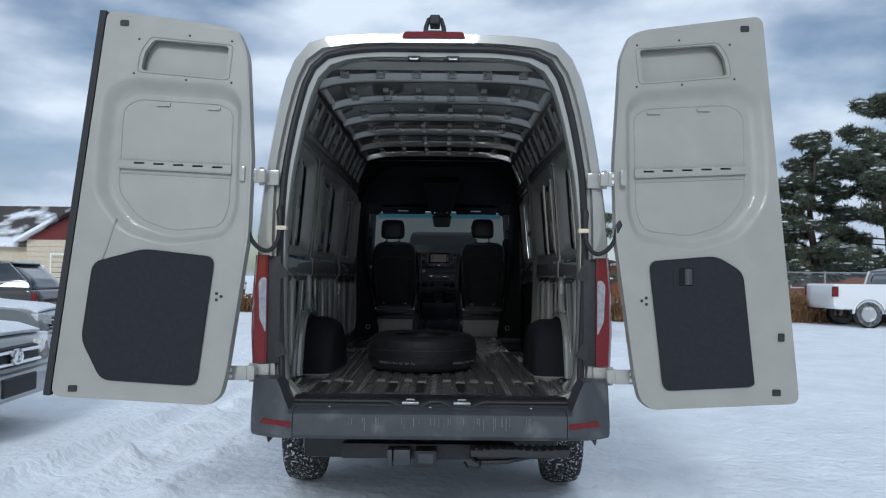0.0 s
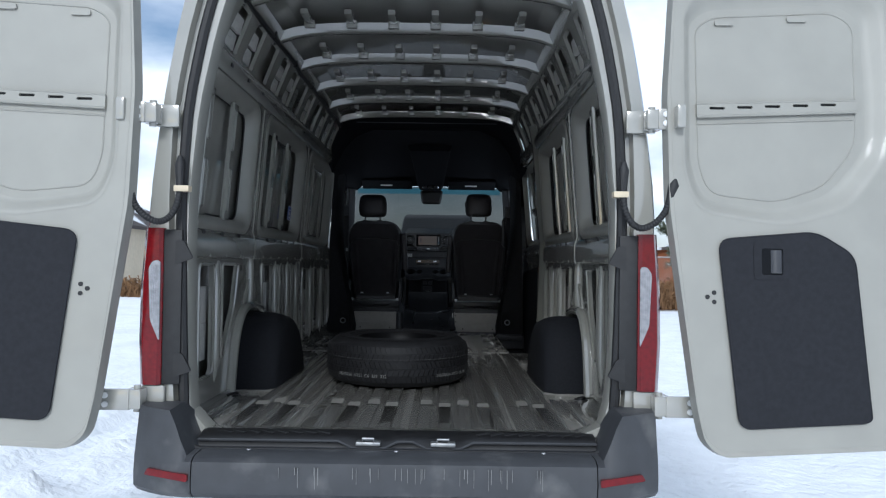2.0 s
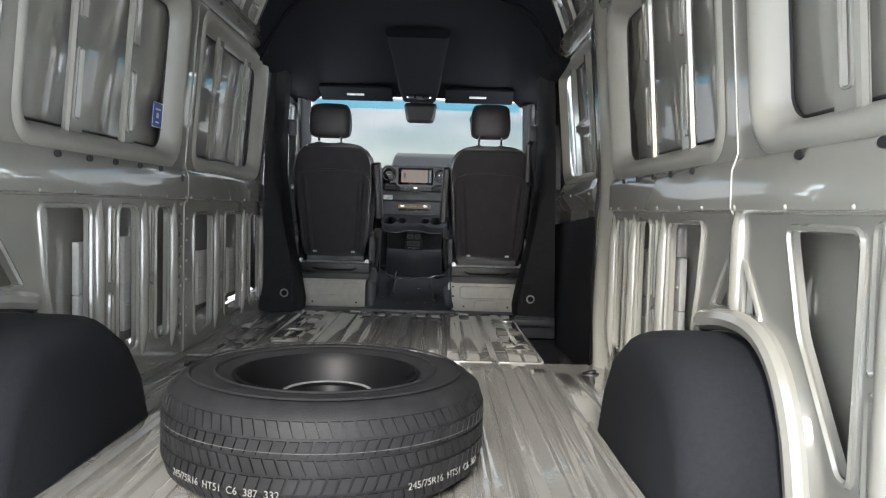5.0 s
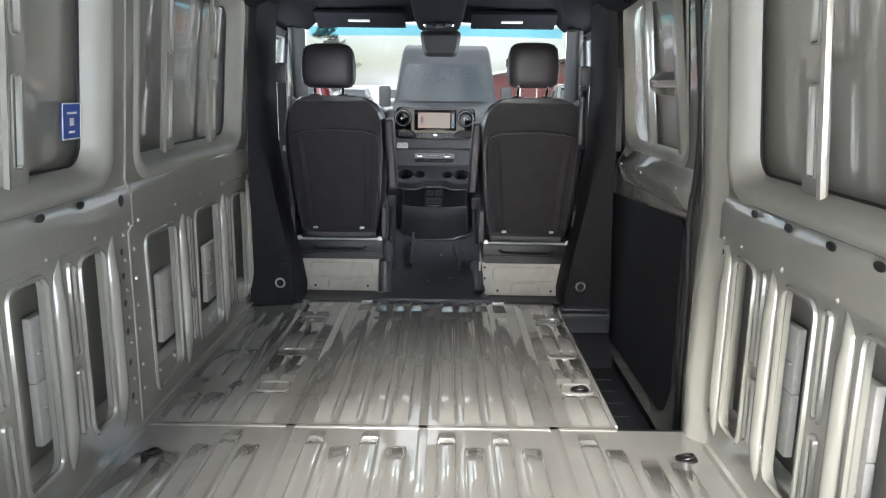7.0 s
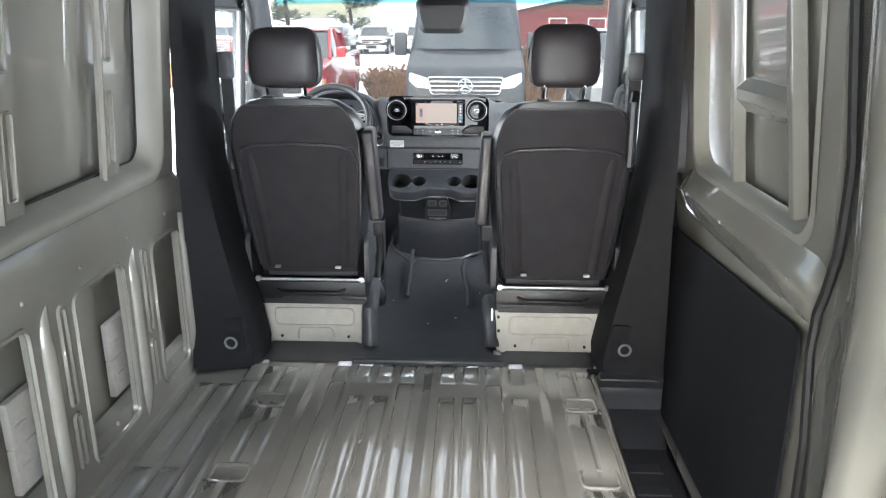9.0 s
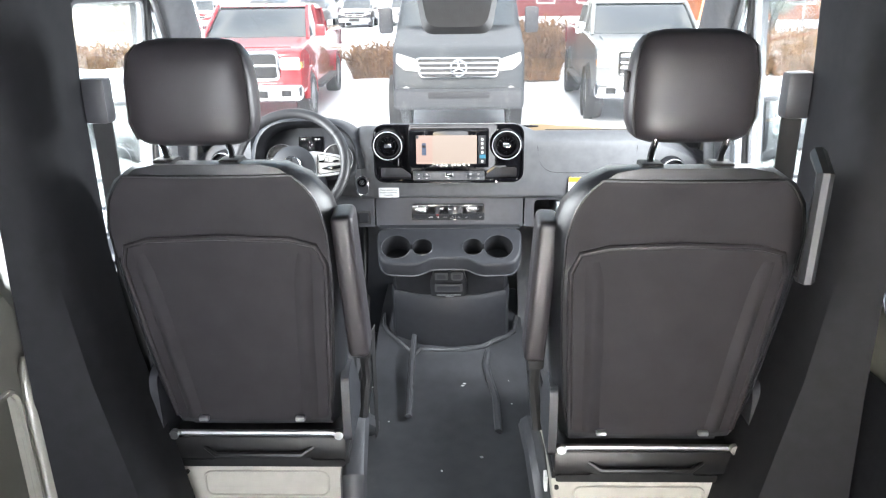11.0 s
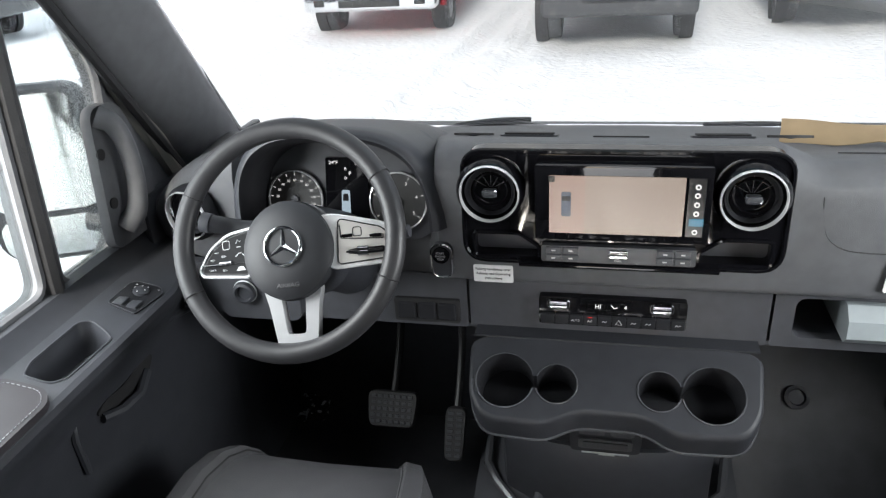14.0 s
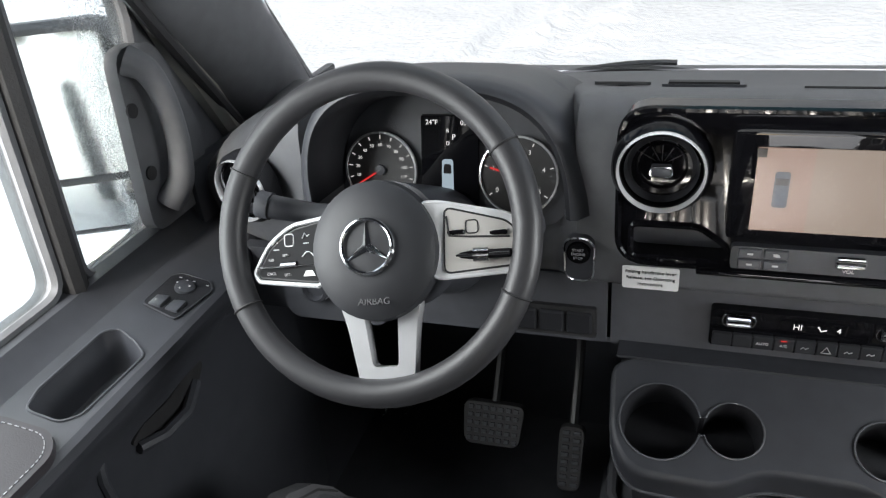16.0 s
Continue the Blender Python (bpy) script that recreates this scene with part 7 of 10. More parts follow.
# ---- front doors ----
def front_door(s, side):
    d = thing("front_door_" + side, "dark plastic cab door trim with pocket and switches", "door", kind="structure")
    # trim below the window
    bm = B()
    rows = []
    for y in (4.38, 4.6, 4.8, 5.0, 5.15, 5.28):
        k = max(0, (y - 5.0) / 0.28)
        rows.append([(s * 0.90, y, 0.62), (s * 0.86, y, 0.75), (s * 0.85, y, 1.10), (s * (0.84 + 0.02 * k), y, 1.30), (s * (0.80 + 0.05 * k), y, 1.375), (s * (0.770 + 0.06 * k), y, 1.40), (s * (0.758 + 0.06 * k), y, 1.425), (s * (0.760 + 0.06 * k), y, 1.436 + 0.014 * k), (s * (0.768 + 0.06 * k), y, 1.441 + 0.0144 * k), (s * 0.86, y, 1.4631), (s * 0.872, y, 1.472), (s * 0.885, y, 1.495), (s * 0.905, y, 1.50), (s * 0.93, y, 1.49)])
    loft(bm, [r[:9] for r in rows])
    loft(bm, [r[9:] for r in rows])
    ledge = lambda u, v, w: (s * (0.768 + v), u, 1.441 + 0.24 * v - w)
    pocket = rpoly([(4.712, 0.066), (4.712, 0.024), (4.73, 0.011), (4.838, 0.008), (4.852, 0.028), (4.866, 0.062), (4.852, 0.076), (4.74, 0.076)], 0.008, 3)
    plate(bm, [(4.38, 0.0), (5.0, 0.0), (5.28, 0.06), (5.28, 0.092), (4.38, 0.092)], [pocket], ledge, 0.003)
    part("door_trim", bm, TRIM, d)
    # window surround: front quarter pane and main pane
    sp = lambda u, v, w: (s * (interp(v, [(1.4, 0.905), (1.5, 0.905), (2.15, 0.855)]) + w), u, v)
    quarter = rpoly([(4.905, 1.492), (5.035, 1.488), (5.075, 1.515), (5.093, 1.65), (5.103, 1.80), (5.02, 2.0), (4.905, 2.075)], 0.03, 4)
    main = rpoly([(4.42, 1.50), (4.865, 1.50), (4.865, 2.085), (4.45, 2.085)], 0.03, 4)
    frame_loop = [(4.36, 1.46), (5.36, 1.46), (5.36, 1.56), (5.20, 1.80), (5.04, 2.03), (4.95, 2.14), (4.36, 2.14)]
    bm = B()
    plate(bm, frame_loop, [quarter, main], sp, 0.03)
    for lp in (quarter, main):
        tube(bm, [sp(u, v, -0.002) for u, v in lp], 0.008, 6, closed=True)
    part("window_frame", bm, DASH, d)
    bm = B()
    tube(bm, [sp(4.885, v, -0.004) for v in (1.48, 1.7, 1.9, 2.09)], 0.017, 8)
    part("divider_bar", bm, RUBBER, d)
    for nm, lp in (("quarter_pane", quarter), ("main_pane", main)):
        bm = B()
        plate(bm, lp, [], lambda u, v, w: sp(u, v, 0.012 + w), 0.004)
        pane = part(nm, bm, SPECK if nm == "quarter_pane" else PANE, d)
        pane.visible_shadow = False
    # pocket, switches, handle
    bm = B()
    surf = lambda u, v, w: (s * (0.768 + v), u, 1.4415 + v * 0.24 + w)
    mid = Vector((4.788, 0.044))
    tub = [[ledge(*(mid + (Vector(p) - mid) * g), dz) for p in pocket] for g, dz in ((1.0, 0.0), (0.98, 0.004), (0.90, 0.045), (0.8, 0.055))]
    loft(bm, tub, close=True)
    bm.faces.new([bm.verts.new(p) for p in tub[-1]])
    part("pocket_tub", bm, TRIM, d)
    bm = B()
    tube(bm, [surf(u, v, -0.0005) for u, v in pocket], 0.002, 6, closed=True)
    part("pocket_rim", bm, TRIM, d)
    bm = B()
    plate(bm, rpoly([(4.908, 0.012), (4.98, 0.003), (4.996, 0.014), (4.996, 0.058), (4.985, 0.066), (4.918, 0.066)], 0.006, 3), [], lambda u, v, w: surf(u, v, w - 0.001), 0.0035)
    sp_ = part("switch_panel", bm, PILLAR, d)
    bm = B()
    tube(bm, [surf(u, v, 0.002) for u, v in rpoly([(4.908, 0.012), (4.98, 0.003), (4.996, 0.014), (4.996, 0.058), (4.985, 0.066), (4.918, 0.066)], 0.006, 3)], 0.0012, 5, closed=True)
    part("panel_edge", bm, TRIM, sp_)
    for v in (0.026, 0.050):
        bm = B()
        c = surf(4.930, v, 0.001)
        box(bm, (c[0] - 0.011, c[1] - 0.012, c[2] - 0.004), (c[0] + 0.011, c[1] + 0.012, c[2] + 0.004), 0.003, 2)
        part("window_switch", bm, TRIM, sp_)
    bm = B()
    c = surf(4.968, 0.036, 0.001)
    lathe(bm, [(0.014, 0), (0.013, 0.006), (0.008, 0.008), (0.0001, 0.008)], 20, Matrix.Translation(c) @ Euler((0, s * -0.33, 0)).to_matrix().to_4x4())
    part("mirror_knob", bm, TRIM, sp_)
    for i in range(4):
        bm = B()
        a = 1.57 * i
        q = surf(4.968 + 0.009 * math.cos(a), 0.036 + 0.009 * math.sin(a), 0.0092)
        box(bm, (q[0] - 0.001, q[1] - 0.001, q[2] - 0.001), (q[0] + 0.001, q[1] + 0.001, q[2] + 0.0006), 0)
        part("arrow_mark", bm, PRINT, sp_)
    for i in range(3):
        bm = B()
        q = surf(4.986, 0.014 + 0.02 * i, 0.0022)
        box(bm, (q[0] - 0.0025, q[1] - 0.001, q[2] - 0.001), (q[0] + 0.0025, q[1] + 0.001, q[2] + 0.0006), 0)
        part("switch_mark", bm, PRINT, sp_)
    # inner handle recess
    bm = B()
    hp = lambda u, v, w: (s * (0.842 - w), u, v)
    plate(bm, rpoly([(4.82, 1.295), (4.85, 1.306), (4.905, 1.300), (4.975, 1.315), (4.995, 1.302), (4.963, 1.269), (4.94, 1.26), (4.868, 1.262)], 0.012, 4), [], hp, 0.006)
    part("handle_recess", bm, RUBBER, d)
    bm = B()
    tube(bm, [(s * 0.835, 4.83, 1.283), (s * 0.825, 4.87, 1.272), (s * 0.823, 4.92, 1.270), (s * 0.835, 4.965, 1.285)], 0.009, 8)
    part("inner_handle", bm, TRIM, d)
    bm = B()
    tube(bm, [(s * 0.838, y, z) for y, z in ((4.77, 1.22), (4.765, 1.29), (4.772, 1.325), (4.788, 1.340), (4.84, 1.346), (4.99, 1.344), (5.083, 1.330), (5.16, 1.31))], 0.007, 8)
    part("trim_seam", bm, TRIM, d)
    # armrest pad with stitched edge
    bm = B()
    plate(bm, rpoly([(4.42, -0.038), (4.67, -0.038), (4.694, -0.018), (4.69, 0.05), (4.42, 0.055)], 0.015, 4), [], lambda u, v, w: (s * (0.80 + v), u, 1.4455 + w + 0.24 * v), 0.012)
    arm = part("armrest_pad", bm, LEATHER, d)
    lp = rpoly([(4.42, -0.031), (4.666, -0.031), (4.687, -0.014), (4.683, 0.044), (4.42, 0.048)], 0.014, 4)
    n = len(lp)
    for i in range(0, n):
        a, b = Vector(lp[i]), Vector(lp[(i + 1) % n])
        k = max(1, int((b - a).length / 0.007))
        for j in range(k):
            p, q = a.lerp(b, (j + 0.15) / k), a.lerp(b, (j + 0.7) / k)
            if p.x < 4.56:
                continue
            bm = B()
            tube(bm, [(s * (0.80 + p.y), p.x, 1.458 + 0.24 * p.y), (s * (0.80 + q.y), q.x, 1.458 + 0.24 * q.y)], 0.0007, 4)
            part("stitch", bm, INK_GREY, arm)
    # grab handle on the A pillar
    bm = B()
    tube(bm, smooth_path([(s * 0.872, 5.062, 1.738), (s * 0.852, 5.072, 1.722), (s * 0.842, 5.080, 1.68), (s * 0.841, 5.082, 1.62), (s * 0.846, 5.072, 1.565), (s * 0.866, 5.060, 1.535)], 5), lambda i: 0.016 + 0.006 * abs(i / 12.5 - 1) ** 2, 12)
    part("grab_handle", bm, DASH, d, "dark grey moulded grab handle")
    bm = B()
    plate(bm, rpoly([(5.02, 1.50), (5.16, 1.50), (5.18, 1.60), (5.125, 1.75), (5.045, 1.755)], 0.03, 4), [], lambda u, v, w: (s * (0.872 + w), u, v), 0.02)
    part("handle_base", bm, DASH, d)
    for v in (1.585, 1.675):
        bm = B()
        cyl(bm, (s * 0.8725, 5.046, v), (s * 0.869, 5.046, v), 0.010, n=16)
        part("screw_cap", bm, RUBBER, d)


# the same view-dimming tint as the other panes, with ice flecks
SPECK = glass_mat("frosted_glass", (0.45, 0.47, 0.47))
_n, _l = SPECK.node_tree.nodes, SPECK.node_tree.links
_out = next(n for n in _n if n.bl_idname == "ShaderNodeOutputMaterial")
_old = _out.inputs["Surface"].links[0].from_socket
_mix, _dif, _noi, _rmp, _tc = (_n.new("ShaderNode" + k) for k in ("MixShader", "BsdfDiffuse", "TexNoise", "ValToRGB", "TexCoord"))
_sep, _rim, _mul = (_n.new("ShaderNode" + k) for k in ("SeparateXYZ", "MapRange", "Math"))
_noi.inputs["Scale"].default_value, _noi.inputs["Detail"].default_value = 480, 6
_rmp.color_ramp.elements[0].position, _rmp.color_ramp.elements[1].position = 0.47, 0.56
_rmp.color_ramp.elements[1].color = (0.5, 0.5, 0.5, 1)
_l.new(_tc.outputs["Object"], _noi.inputs["Vector"])
_l.new(_noi.outputs["Fac"], _rmp.inputs["Fac"])
_mul.operation = "MULTIPLY"
_rim.inputs["From Min"].default_value, _rim.inputs["From Max"].default_value, _rim.inputs["To Min"].default_value = 4.97, 5.08, 0.0
_l.new(_tc.outputs["Object"], _sep.inputs["Vector"])
_l.new(_sep.outputs["Y"], _rim.inputs["Value"])
_l.new(_rmp.outputs["Color"], _mul.inputs[0])
_l.new(_rim.outputs["Result"], _mul.inputs[1])
_l.new(_mul.outputs["Value"], _mix.inputs["Fac"])
_l.new(_old, _mix.inputs[1])
_l.new(_dif.outputs["BSDF"], _mix.inputs[2])
_dif.inputs["Color"].default_value = (0.5, 0.52, 0.54, 1)
_l.new(_mix.outputs["Shader"], _out.inputs["Surface"])
front_door(-1, "left")
front_door(1, "right")
for s in (-1, 1):
    mir = thing("wing_mirror", "black wing mirror with a split glass, flecked with ice", "wing mirror", group="wing mirrors")
    bm = B()
    c = Matrix.Translation((s * 1.155, 5.21, 1.563)) @ Euler((0, 0, radians(s * -24))).to_matrix().to_4x4()
    rows = []
    for y, k in ((0.0, 0.96), (0.01, 1.0), (0.06, 0.97), (0.11, 0.80), (0.13, 0.5)):
        rows.append([c @ Vector((u * k, y, v * k)) for u, v in rrect(-0.124, -0.188, 0.124, 0.188, 0.055, 6)])
    loft(bm, rows, close=True, caps=True)
    part("housing", bm, TRIM, mir)
    bm = B()
    plate(bm, rrect(-0.110, -0.072, 0.110, 0.172, 0.042, 6), [], lambda u, v, w: c @ Vector((u, -0.004 + w, v)), 0.003)
    part("main_glass", bm, SCREEN_GLASS, mir, "main mirror glass")
    bm = B()
    plate(bm, rrect(-0.108, -0.172, 0.108, -0.086, 0.03, 5), [], lambda u, v, w: c @ Vector((u, -0.004 + w, v)), 0.003)
    part("wide_glass", bm, SCREEN_GLASS, mir, "small wide-angle mirror glass")
    bm = B()
    tube(bm, [(s * 0.93, 5.26, 1.46), (s * 1.02, 5.27, 1.44), (s * 1.10, 5.25, 1.46)], 0.03, 8)
    part("arm", bm, TRIM, mir)

# ---- rear doors ----
def door_pt(s, ax, z, w=0.0):
    """A point of an open rear door; w from the inner face towards the outer one."""
    if s > 0:                       # this one is swung a little further round
        ax -= 0.05 * max(0.0, min(1.0, (ax - 1.1) / 0.8)) * max(0.0, min(1.0, (2.4 - z) / 1.6))
        turn = 0.02 + 0.10 * (ax - 0.95) + 0.03 * (z - 1.6)
        k = 1 + turn / 3.85
        return (0.065 + (ax - 0.065) * k, -0.155 - 0.05 * (ax - 1.0) + 0.06 * (z - 1.6) + turn + w, 1.396 + (z - 1.396) * k)
    return (s * ax, -0.155 - 0.05 * (ax - 1.0) + 0.06 * (z - 1.6) + w, z)


DOOR = [(1.04, 2.69), (0.985, 2.56), (0.945, 2.0), (0.95, 1.6), (1.035, 0.90), (1.06, 0.785), (1.12, 0.738), (1.895, 0.782), (1.722, 2.785), (1.12, 2.715)]
RECESS = [(1.015, 2.29), (1.09, 2.34), (1.57, 2.365), (1.66, 2.31), (1.685, 2.0), (1.68, 1.80), (1.54, 1.63), (1.34, 1.565), (1.06, 1.605), (1.01, 1.74)]
RECESS_RIM = [(1.005, 2.31), (1.07, 2.395), (1.60, 2.43), (1.72, 2.36), (1.75, 2.0), (1.74, 1.79), (1.60, 1.605), (1.36, 1.54), (1.05, 1.585), (1.0, 1.73)]
CUTOUT = [(1.085, 2.605), (1.10, 2.43), (1.535, 2.465), (1.52, 2.56), (1.475, 2.63)]


def inset(loop, d):
    cx, cy = sum(p[0] for p in loop) / len(loop), sum(p[1] for p in loop) / len(loop)
    out = []
    for x, y in loop:
        r = math.hypot(x - cx, y - cy)
        out.append((cx + (x - cx) * (r - d) / r, cy + (y - cy) * (r - d) / r))
    return out


def rear_door(s, side):
    label = "beige-grey rear cargo door swung wide open with black card"
    d = thing("rear_door", label, "van door", group="rear doors")
    outer, rec, cut = rpoly(DOOR, 0.05, 4), rpoly(RECESS, 0.07, 5), rpoly(CUTOUT, 0.02, 3)
    P = lambda u, v, w: door_pt(s, u, v, w)
    bm = B()
    rim = rpoly(RECESS_RIM, 0.07, 5)
    plate(bm, outer, [rim, cut], P, 0.03)
    part("inner_panel", bm, INNER_PAINT, d)
    bm = B()
    rings = []
    inner = inset(rec, 0.03)
    for t, w in ((-0.15, -0.001), (0.0, -0.001), (0.12, 0.001), (0.3, 0.008), (0.55, 0.022), (0.75, 0.029), (0.9, 0.0315), (1.0, 0.032)):
        sec = [P(a[0] + (b[0] - a[0]) * t, a[1] + (b[1] - a[1]) * t, w) for a, b in zip(rim, inner)]
        rings.append(sec + [sec[0]])
    loft(bm, rings)
    part("recess_wall", bm, INNER_PAINT, d)
    bm = B()
    plate(bm, inset(rec, 0.022), [], lambda u, v, w: P(u, v, 0.0315 + w), 0.004)
    part("recess_panel", bm, INNER_PAINT, d)
    bm = B()
    grooved = inset(rec, 0.055)
    tube(bm, [P(u, v, 0.0315) for u, v in grooved], 0.003, 5, closed=True)
    part("recess_bead", bm, INNER_PAINT, d)
    bm = B()
    plate(bm, rpoly(DOOR, 0.05, 4), [], lambda u, v, w: P(1.4 + (u - 1.4) * 1.012, 1.7 + (v - 1.7) * 1.006, 0.05 + w), 0.006)
    part("outer_skin", bm, INNER_PAINT, d)
    bm = B()
    rings = []
    for k, w in ((0.0, 0.0), (0.004, 0.012), (0.008, 0.03), (0.011, 0.05)):
        sec = [P(1.4 + (u - 1.4) * (1 + k), 1.7 + (v - 1.7) * (1 + k * 0.5), w) for u, v in outer]
        rings.append(sec + [sec[0]])
    loft(bm, rings)
    part("door_edge", bm, INNER_PAINT, d)
    bm = B()
    tube(bm, [P(u, v, 0.004) for u, v in inset(outer, 0.018)], 0.005, 6, closed=True)
    part("edge_bead", bm, INNER_PAINT, d)
    bm = B()
    tube(bm, [P(u, v, -0.001) for u, v in inset(cut, -0.022)], 0.004, 6, closed=True)
    part("cutout_bead", bm, INNER_PAINT, d)
    for u, v in ((1.07, 2.63), (1.29, 2.655), (1.55, 2.63), (1.57, 2.445), (1.30, 2.415), (1.065, 2.405)):
        bm = B()
        cyl(bm, P(u, v, -0.002), P(u, v, 0.002), 0.006, n=10)
        part("screw_hole", bm, RUBBER, d)
    # slotted rail
    slots = [rrect(1.10 + 0.10 * i, 1.952 + 0.004 * i, 1.155 + 0.10 * i, 1.962 + 0.004 * i, 0.004, 2) for i in range(5)]
    bm = B()
    plate(bm, [(1.055, 1.925), (1.63, 1.948), (1.63, 1.99), (1.055, 1.972)], slots, lambda u, v, w: P(u, v, 0.018 + w), 0.014)
    tube(bm, [P(1.055, 1.925, 0.019), P(1.63, 1.948, 0.019)], 0.005, 6)
    tube(bm, [P(1.055, 1.972, 0.019), P(1.63, 1.99, 0.019)], 0.003, 6)
    tube(bm, [P(1.055, 1.90, 0.031), P(1.62, 1.922, 0.031)], 0.004, 5)
    part("slotted_rail", bm, INNER_PAINT, d)
    for i in range(5):
        bm = B()
        plate(bm, rrect(1.10 + 0.10 * i, 1.952 + 0.004 * i, 1.155 + 0.10 * i, 1.962 + 0.004 * i, 0.004, 2), [], lambda u, v, w: P(u, v, 0.030 + w), 0.001)
        part("slot", bm, RUBBER, d)
    for u, v in ((1.16, 2.275), (1.42, 2.29)):
        bm = B()
        plate(bm, rrect(u - 0.035, v - 0.012, u + 0.035, v + 0.008, 0.006, 2), [], lambda a, b, w: P(a, b, 0.022 + w), 0.010)
        part("pressed_tab", bm, INNER_PAINT, d)
    # lower card
    card = [(1.115, 1.485), (1.465, 1.515), (1.60, 1.435), (1.655, 0.875), (1.63, 0.865), (1.18, 0.838)] if s > 0 else [(1.115, 1.485), (1.47, 1.522), (1.72, 1.452), (1.755, 1.065), (1.65, 0.868), (1.18, 0.838)]
    bm = B()
    plate(bm, rpoly(card, 0.045, 5), [], lambda u, v, w: P(u, v, -0.012 + w), 0.012)
    c = part("door_card", bm, CARD, d, "dark grey lower door card")
    part("card_edge", tube(B(), [P(u, v, -0.010) for u, v in rpoly(card, 0.045, 5)], 0.0035, 6, closed=True), CARD, c)
    if s > 0:
        bm = B()
        plate(bm, rrect(1.238, 1.348, 1.352, 1.470, 0.010, 3), [rrect(1.266, 1.364, 1.342, 1.456, 0.008, 3)], lambda u, v, w: P(u, v, -0.0145 + w), 0.003)
        h = part("handle_plate", bm, CARD, d)
        bm = B()
        plate(bm, rrect(1.266, 1.364, 1.342, 1.456, 0.008, 3), [], lambda u, v, w: P(u, v, -0.0128 + w), 0.0006)
        part("handle_recess", bm, GLOSS, h, "black hollow behind the handle")
        bm = B()
        loft(bm, [[P(u, v, w) for u, w in ((1.298, -0.0135), (1.304, -0.020), (1.318, -0.0235), (1.332, -0.022), (1.339, -0.0135))] for v in (1.370, 1.374, 1.446, 1.450)])
        thick(bm, 0.002)
        part("door_handle", bm, TRIM, h, "black pull handle")
    for u, v in ((1.075, 1.285), (1.098, 1.30), (1.098, 1.268)):
        bm = B()
        cyl(bm, P(u, v, -0.003), P(u, v, 0.002), 0.008, n=12)
        part("trim_hole", bm, RUBBER, d)
    for u, v in ((1.63, 2.715), (1.775, 0.835) if s > 0 else (1.79, 0.82)):
        bm = B()
        plate(bm, rrect(u - 0.022, v - 0.016, u + 0.022, v + 0.016, 0.006, 3), [], lambda a, b, w: P(a, b, -0.004 + w), 0.004)
        part("lock_opening", bm, RUBBER, d)
    if s > 0:
        bm = B()
        plate(bm, rrect(1.785, 1.09, 1.815, 1.13, 0.004, 2), [], lambda a, b, w: P(a, b, -0.01 + w), 0.012)
        part("striker_block", bm, RUBBER, d)
    if s < 0:
        bm = B()
        rows = []
        for t in [i / 8 for i in range(9)]:
            u0, v = 1.722 + 0.173 * t + 0.004, 2.78 - 1.995 * t
            rows.append([P(u0, v, -0.006), P(u0 + 0.035, v + 0.002, 0.0), P(u0 + 0.04, v, 0.03), P(u0, v, 0.03)])
        loft(bm, rows, close=True, caps=True)
        part("edge_seal", bm, RUBBER, d, "black rubber closing seal")
    if s < 0:
        for u, v in ((1.70, 1.62), (1.75, 1.45)):
            part("pressed_bead", tube(B(), [P(u - 0.08, v + 0.06, 0.0), P(u - 0.03, v - 0.12, 0.0)], 0.006, 6), INNER_PAINT, d)
    return d


